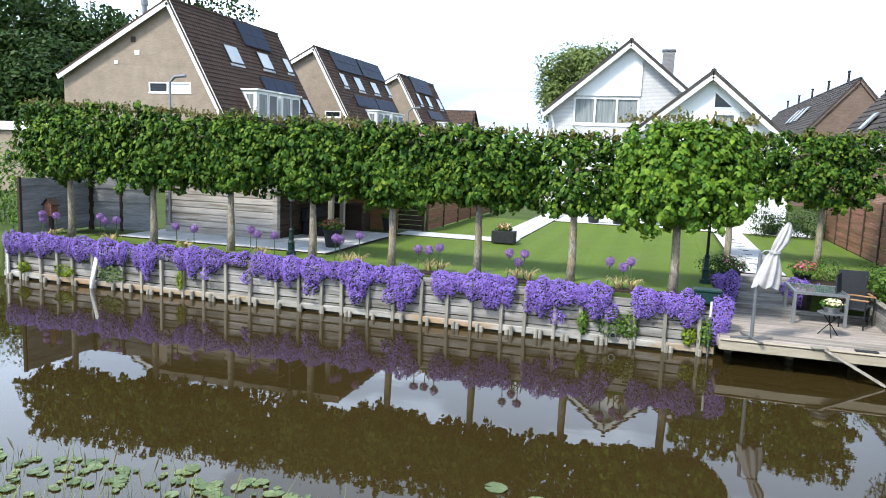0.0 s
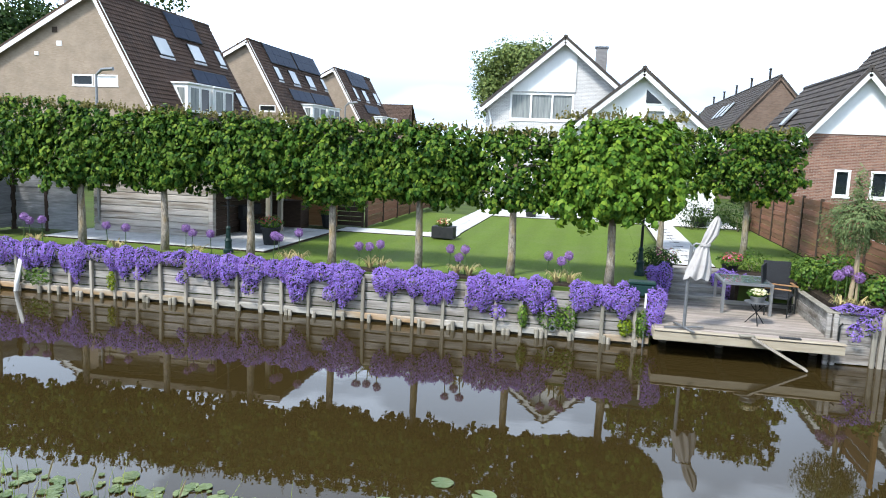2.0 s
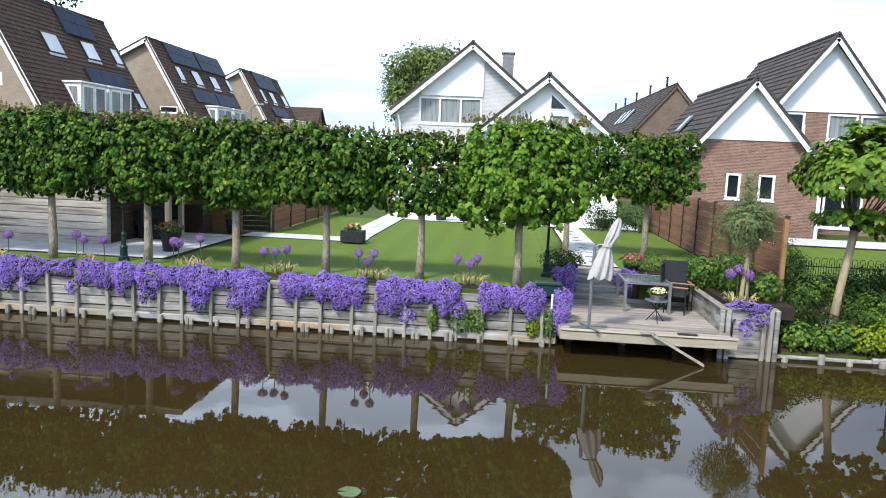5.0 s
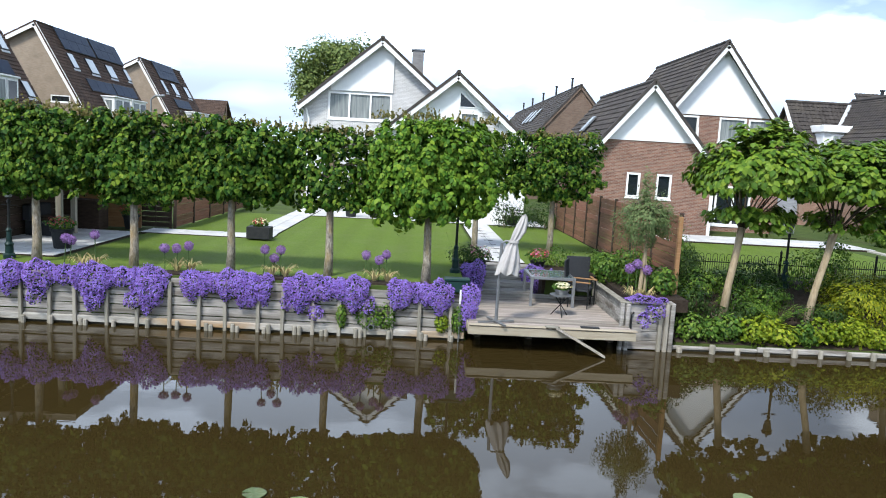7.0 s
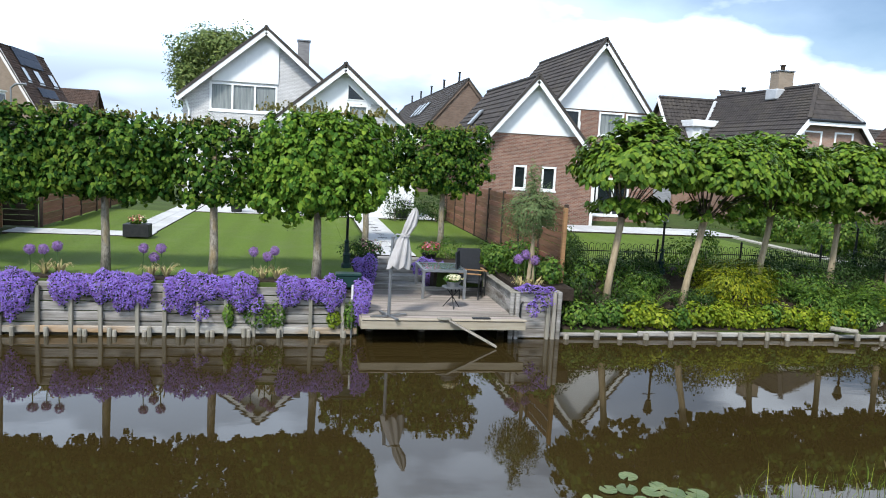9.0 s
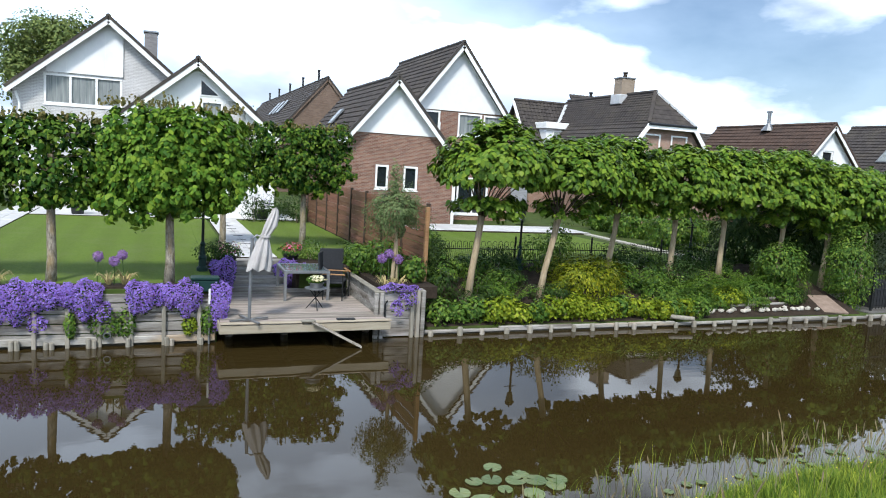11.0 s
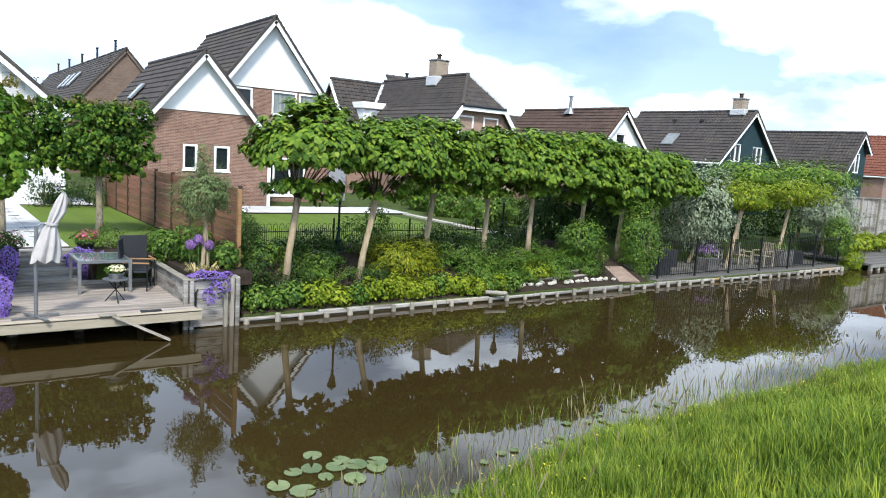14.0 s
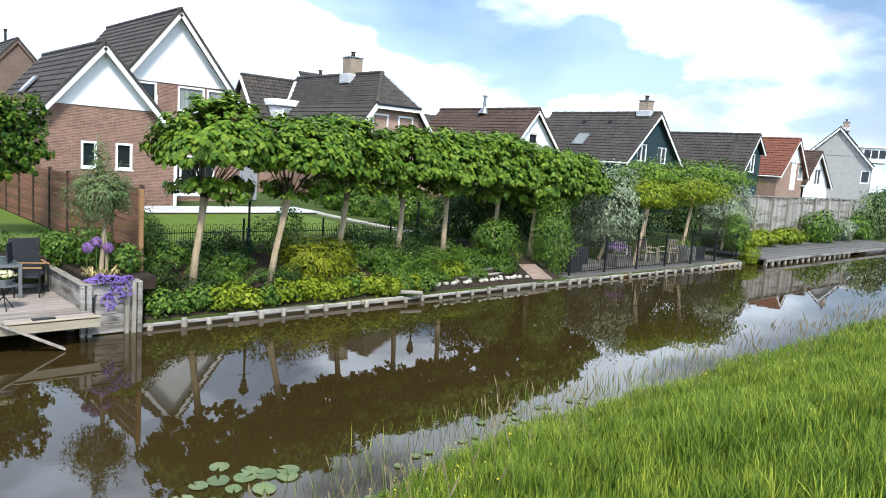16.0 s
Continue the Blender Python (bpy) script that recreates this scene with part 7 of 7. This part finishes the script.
structure(part("garden_bank", boxes((35.0, 60.0, 19.2, 26, 0.3, 1.02)), "ground"), "green garden bank behind the dock", "ground")
for k, (x, y, w, h, m_) in enumerate([(37.4, 17.6, 1.0, 0.5, "leaf_yellow"), (39.5, 18.2, 1.2, 0.45, "leaf_yellow"), (42.0, 18.4, 1.3, 0.5, "leaf_yellow"), (45.5, 18.3, 1.4, 0.5, "leaf_yellow"), (50.0, 18.0, 2.1, 1.1, "leaf_mid"), (54.3, 18.3, 1.6, 0.8, "leaf_silver"), (57.5, 18.3, 1.8, 0.9, "leaf_mid"), (60.5, 18.3, 3.0, 1.95, "leaf_olive"), (63.0, 18.3, 2.5, 2.0, "leaf_dark"), (70.0, 18.3, 3.5, 2.2, "leaf_mid"), (80.0, 18.3, 4.5, 2.4, "leaf_dark")]):
    shrub(x, y, 0.34, (w, 1.0, h), 1500, 0.13 + 0.002 * x, 1300 + k, m_, "leafy green bush along the far bank", "bank_bush", 0.6, "bushes along the far bank")
structure(part("far_edging", boxes((50.0, 140.0, 15.2, 15.6, -0.3, 0.3)), "wood_grey"), "distant timber canal edging", "edging")

# ---- large trees ----


def big_tree(x, y, zt, rad, n, seed, material="leaf_dark", label="tall leafy tree behind the houses", size=0.28, low=0.3):
    t = thing("broadleaf_tree", x, y, G, label, "tree", "trees behind the houses")
    h = zt - G
    part("trunk", trunk_mesh([(0, 0, -0.2), (0.1, 0, h * 0.3), (0, 0.1, h * 0.6), (0.1, 0, h * 0.9)], [0.35, 0.27, 0.16, 0.05], seed), "bark", t)
    rr = random.Random(seed)
    rng = np.random.default_rng(seed)
    P, N = [], []
    k_ = 44
    for k in range(k_):
        d = sphere_dirs(1, rng)[0]
        r_ = rng.uniform(0.35, 1.0)
        c = np.array([d[0] * rad * r_, d[1] * rad * r_, h * (low + (1 - low) * 0.5) + d[2] * h * (1 - low) * 0.42 * r_])
        hw = rad * rng.uniform(0.28, 0.45)
        if k < 12:
            part("limb", tube(bmesh.new(), [(0, 0, h * rng.uniform(0.25, 0.5)), tuple(c * [0.5, 0.5, 0.9]), tuple(c)], [0.1, 0.06, 0.02], 5), "bark", t)
        p, nr = crown_cloud(n // k_, (hw, hw, hw * 0.8), seed + k * 3 + 1, 2.0, 0.4, 0.3, 3)
        P.append(p + c)
        N.append(nr)
    v, f = leaves(np.vstack(P), np.vstack(N), size, 0.6, 0.5, 0.2, rng)
    leaf_object("crown", v, f, material, t)
    return t


big_tree(-5.6, 50.0, 12.7, 2.9, 30000, 1401, "leaf_willow", "tall grey-green leafy tree behind the white house", 0.2, 0.3)
for k, (x, y, zt, r) in enumerate([(-72, 78, 25, 7.5), (-62, 86, 27, 8), (-84, 76, 27, 8), (-66, 66, 15, 6), (-78, 64, 17, 7), (-94, 70, 28, 8), (-56, 74, 15, 6), (-60, 58, 12, 5), (-68, 74, 20, 7), (-76, 70, 22, 7), (-88, 62, 18, 7)]):
    big_tree(x, y, zt, r, 15000, 1420 + k * 13, "leaf_dark", "dark tall woodland tree beside the row house", 0.62, 0.05)
big_tree(5.6, 62.0, 8.8, 2.2, 2500, 1560, "leaf_dark", "small tree behind the white annex", 0.22)
big_tree(62.0, 42.0, 10.4, 1.8, 900, 1570, "leaf_dark", "thin sparse tree behind the teal house roof", 0.16)
for k, x in enumerate((-19.2, -21.5, -24.0, -27.0)):
    shrub(x, 18.5 + 0.6 * k, 0.5, (1.3, 1.0, 1.7), 1600, 0.13, 1590 + k, "leaf_mid", "tall green hedge beyond the grey fence", "hedge_bush", 0.6, "hedge beyond the fence")
fl = thing("flat_roof_shed", -33.0, 30.0, G, "low white-edged flat-roofed building", "shed")
part("wall", boxes((-3, 3, 0, 5, -0.1, 3.1)), "brown_brick", fl)
part("roof_edge", boxes((-3.2, 3.2, -0.2, 5.2, 3.1, 3.55), bevel=0.02), "white_paint", fl)

# ---- near bank ----


def ground_heights(xs, ys):
    return np.array([ground_height(float(a), float(b)) for a, b in zip(xs, ys)])


def blade_field(n, x0, x1, dens_edge, hmin, hmax, width, seed, edge_only=False):
    rng = np.random.default_rng(seed)
    xs = rng.uniform(x0, x1, n)
    e = np.array([near_edge(float(a)) for a in xs])
    ys = e + 0.35 - rng.beta(1, dens_edge, n) * 6.0
    zs = np.maximum(ground_heights(xs, ys), -0.1)
    h = rng.uniform(hmin, hmax, n) * (0.85 + 0.3 * np.sin(xs * 1.9) * np.sin(ys * 2.3) + 0.3 * np.sin(xs * 7.3 + 2 * np.sin(ys * 5.1)) * np.sin(ys * 8.7 + xs))
    a = rng.uniform(0, 6.28, n)
    lean = rng.uniform(0.05, 0.75, n) * h
    b = np.stack([xs, ys, zs], 1)
    d = np.stack([np.cos(a), np.sin(a), np.zeros(n)], 1)
    s = np.stack([-np.sin(a), np.cos(a), np.zeros(n)], 1) * (width * rng.uniform(0.7, 1.3, n))[:, None]
    up = np.array([0, 0, 1.0])
    m = b + d * (lean * 0.35)[:, None] + up * (h * 0.62)[:, None]
    t = b + d * lean[:, None] + up * (h * 0.95)[:, None]
    v = np.stack([b - s, b + s, m + s * 0.8, m - s * 0.8, t], 1).reshape(-1, 3)
    i = np.arange(n)[:, None] * 5
    q = np.concatenate([i + [0, 1, 2], i + [0, 2, 3], i + [3, 2, 4]], 1).reshape(-1, 3)
    return v, q


v, f = blade_field(165000, 3.0, 16.0, 1.5, 0.12, 0.38, 0.0048, 21)
tagged(leaf_object("bank_grass", v, f, "grass"), "tall rough green grass on the near bank", "grass", kind="stuff")
v, f = blade_field(60000, 16.0, 45.0, 1.3, 0.2, 0.45, 0.010, 22)
tagged(leaf_object("bank_grass", v, f, "grass"), "tall rough green grass further along the near bank", "grass", kind="stuff")
v, f = blade_field(9000, -16.0, 3.0, 2.5, 0.15, 0.4, 0.006, 23)
tagged(leaf_object("bank_grass", v, f, "grass"), "grass at the near water's edge", "grass", kind="stuff")


def seed_heads(n, x0, x1, seed, spread):
    rng = np.random.default_rng(seed)
    V, F = [], []
    for k in range(n):
        x = rng.uniform(x0, x1)
        y = near_edge(x) + rng.uniform(-spread, 0.55)
        z = max(ground_height(x, y), -0.05)
        h = rng.uniform(0.55, 0.95)
        a = rng.uniform(0, 6.28)
        dx, dy = math.cos(a) * 0.22 * h, math.sin(a) * 0.22 * h
        i = len(V)
        w = 0.0025
        for q, (t_, ww) in enumerate(((0, w), (0.5, w), (0.8, w), (0.85, 0.009), (0.93, 0.012), (1.0, 0.002))):
            cx, cy, cz = x + dx * t_ * t_, y + dy * t_ * t_, z + h * t_
            V += [(cx - ww, cy, cz), (cx + ww, cy, cz)]
        F += [(i + 2 * q, i + 2 * q + 1, i + 2 * q + 3, i + 2 * q + 2) for q in range(5)]
        # crossed second plane for the head
        j = len(V)
        for t_, ww in ((0.8, w), (0.87, 0.011), (0.95, 0.009), (1.0, 0.002)):
            cx, cy, cz = x + dx * t_ * t_, y + dy * t_ * t_, z + h * t_
            V += [(cx, cy - ww, cz), (cx, cy + ww, cz)]
        F += [(j + 2 * q, j + 2 * q + 1, j + 2 * q + 3, j + 2 * q + 2) for q in range(3)]
    return V, F


V, F = seed_heads(420, 3.4, 24.0, 31, 1.9)
tagged(raw("seed_heads", V, F, "seed"), "dry flowering grass stems at the water's edge", "grass", kind="stuff")
V, F = seed_heads(80, -9.0, 4.0, 32, 0.2)
tagged(raw("seed_heads", V, F, "seed"), "scattered flowering grass stems at the water's edge", "grass", kind="stuff")
rng = np.random.default_rng(41)
xs = rng.uniform(4, 16, 150)
ys = np.array([near_edge(float(a)) for a in xs]) - rng.beta(1, 2, 150) * 2.5 + 0.2
zs = np.maximum(ground_heights(xs, ys), 0) + rng.uniform(0.25, 0.4, 150)
v, f = leaves(np.stack([xs, ys, zs], 1), np.tile([0.0, -0.2, 1.0], (150, 1)), 0.024, 1.0, 0, 0.05, rng)
tagged(leaf_object("buttercups", v, f, "yellow_flower"), "small yellow wildflowers among the grass", "flowers", kind="stuff")


def reeds(n, x0, x1, seed):
    rng = np.random.default_rng(seed)
    xs = rng.uniform(x0, x1, n)
    ys = np.array([near_edge(float(a)) for a in xs]) + rng.uniform(0.0, 1.3, n) ** 1.5
    h = rng.uniform(0.12, 0.5, n)
    a = rng.uniform(0, 6.28, n)
    d = np.stack([np.cos(a), np.sin(a), np.zeros(n)], 1)
    sd = np.stack([-np.sin(a), np.cos(a), np.zeros(n)], 1) * 0.0028
    b = np.stack([xs, ys, np.full(n, -0.05)], 1)
    m = b + d * (h * 0.12)[:, None] + np.array([0, 0, 1.0]) * (h * 0.6)[:, None]
    t = b + d * (h * 0.45)[:, None] + np.array([0, 0, 1.0]) * h[:, None]
    v = np.stack([b - sd, b + sd, m + sd, m - sd, t], 1).reshape(-1, 3)
    i = np.arange(n)[:, None] * 5
    return v, np.concatenate([i + [0, 1, 2], i + [0, 2, 3], i + [3, 2, 4]], 1).reshape(-1, 3)


v, f = reeds(1500, 3.5, 16.0, 51)
tagged(leaf_object("water_grass", v, f, "grass"), "thin grass blades standing in the shallow water", "grass", kind="stuff")
v, f = reeds(900, -11.0, 3.5, 52)
tagged(leaf_object("water_grass", v, f, "grass"), "sparse reeds standing among the lily pads", "grass", kind="stuff")


def lily_pad(x, y, r, seed):
    rr = random.Random(seed)
    bm = bmesh.new()
    n = 18
    c = bm.verts.new((0, 0, 0.012))
    ring = [bm.verts.new((r * (1 + 0.05 * math.sin(3 * k + seed)) * math.cos(a), r * math.sin(a) * 0.92, 0.012 + rr.uniform(0, 0.012))) for k, a in enumerate(0.22 + k * (2 * math.pi - 0.44) / n for k in range(n + 1))]
    for a, b in zip(ring, ring[1:]):
        bm.faces.new((c, a, b))
    low = bmesh.ops.extrude_face_region(bm, geom=bm.faces[:])
    for e in low["geom"]:
        if isinstance(e, bmesh.types.BMVert):
            e.co.z -= 0.01
    bmesh.ops.recalc_face_normals(bm, faces=bm.faces[:])
    p = part("lily_pad", bm, "lily")
    p.matrix_basis = pose(x, y, 0.004, rr.uniform(-2, 2), rr.uniform(-2, 2), rr.uniform(0, 360))
    return tagged(p, "round notched green water lily pad floating on the water", "lily pad", "water lily pads")


rl = random.Random(5)
for k in range(230):
    x = rl.uniform(-10.0, -2.4)
    y = 7.05 - abs(rl.gauss(0, 0.75)) + 0.25 * math.sin(x)
    lily_pad(x, y, rl.uniform(0.03, 0.1), k)
for k, (x, y) in enumerate([(4.33, 8.45), (4.15, 8.1), (4.45, 8.0), (3.9, 8.1), (4.7, 7.95), (4.6, 8.15), (5.0, 7.9), (4.2, 7.8), (3.6, 7.85), (4.9, 7.75), (3.8, 7.6), (4.5, 7.6), (-1.65, 8.1), (-1.1, 7.9), (-2.2, 7.4)]):
    lily_pad(x, y, rl.uniform(0.1, 0.16), 200 + k)
for k in range(34):
    x = rl.uniform(5.2, 11.5)
    lily_pad(x, near_edge(x) + rl.uniform(0.35, 0.95), rl.uniform(0.035, 0.08), 440 + k)
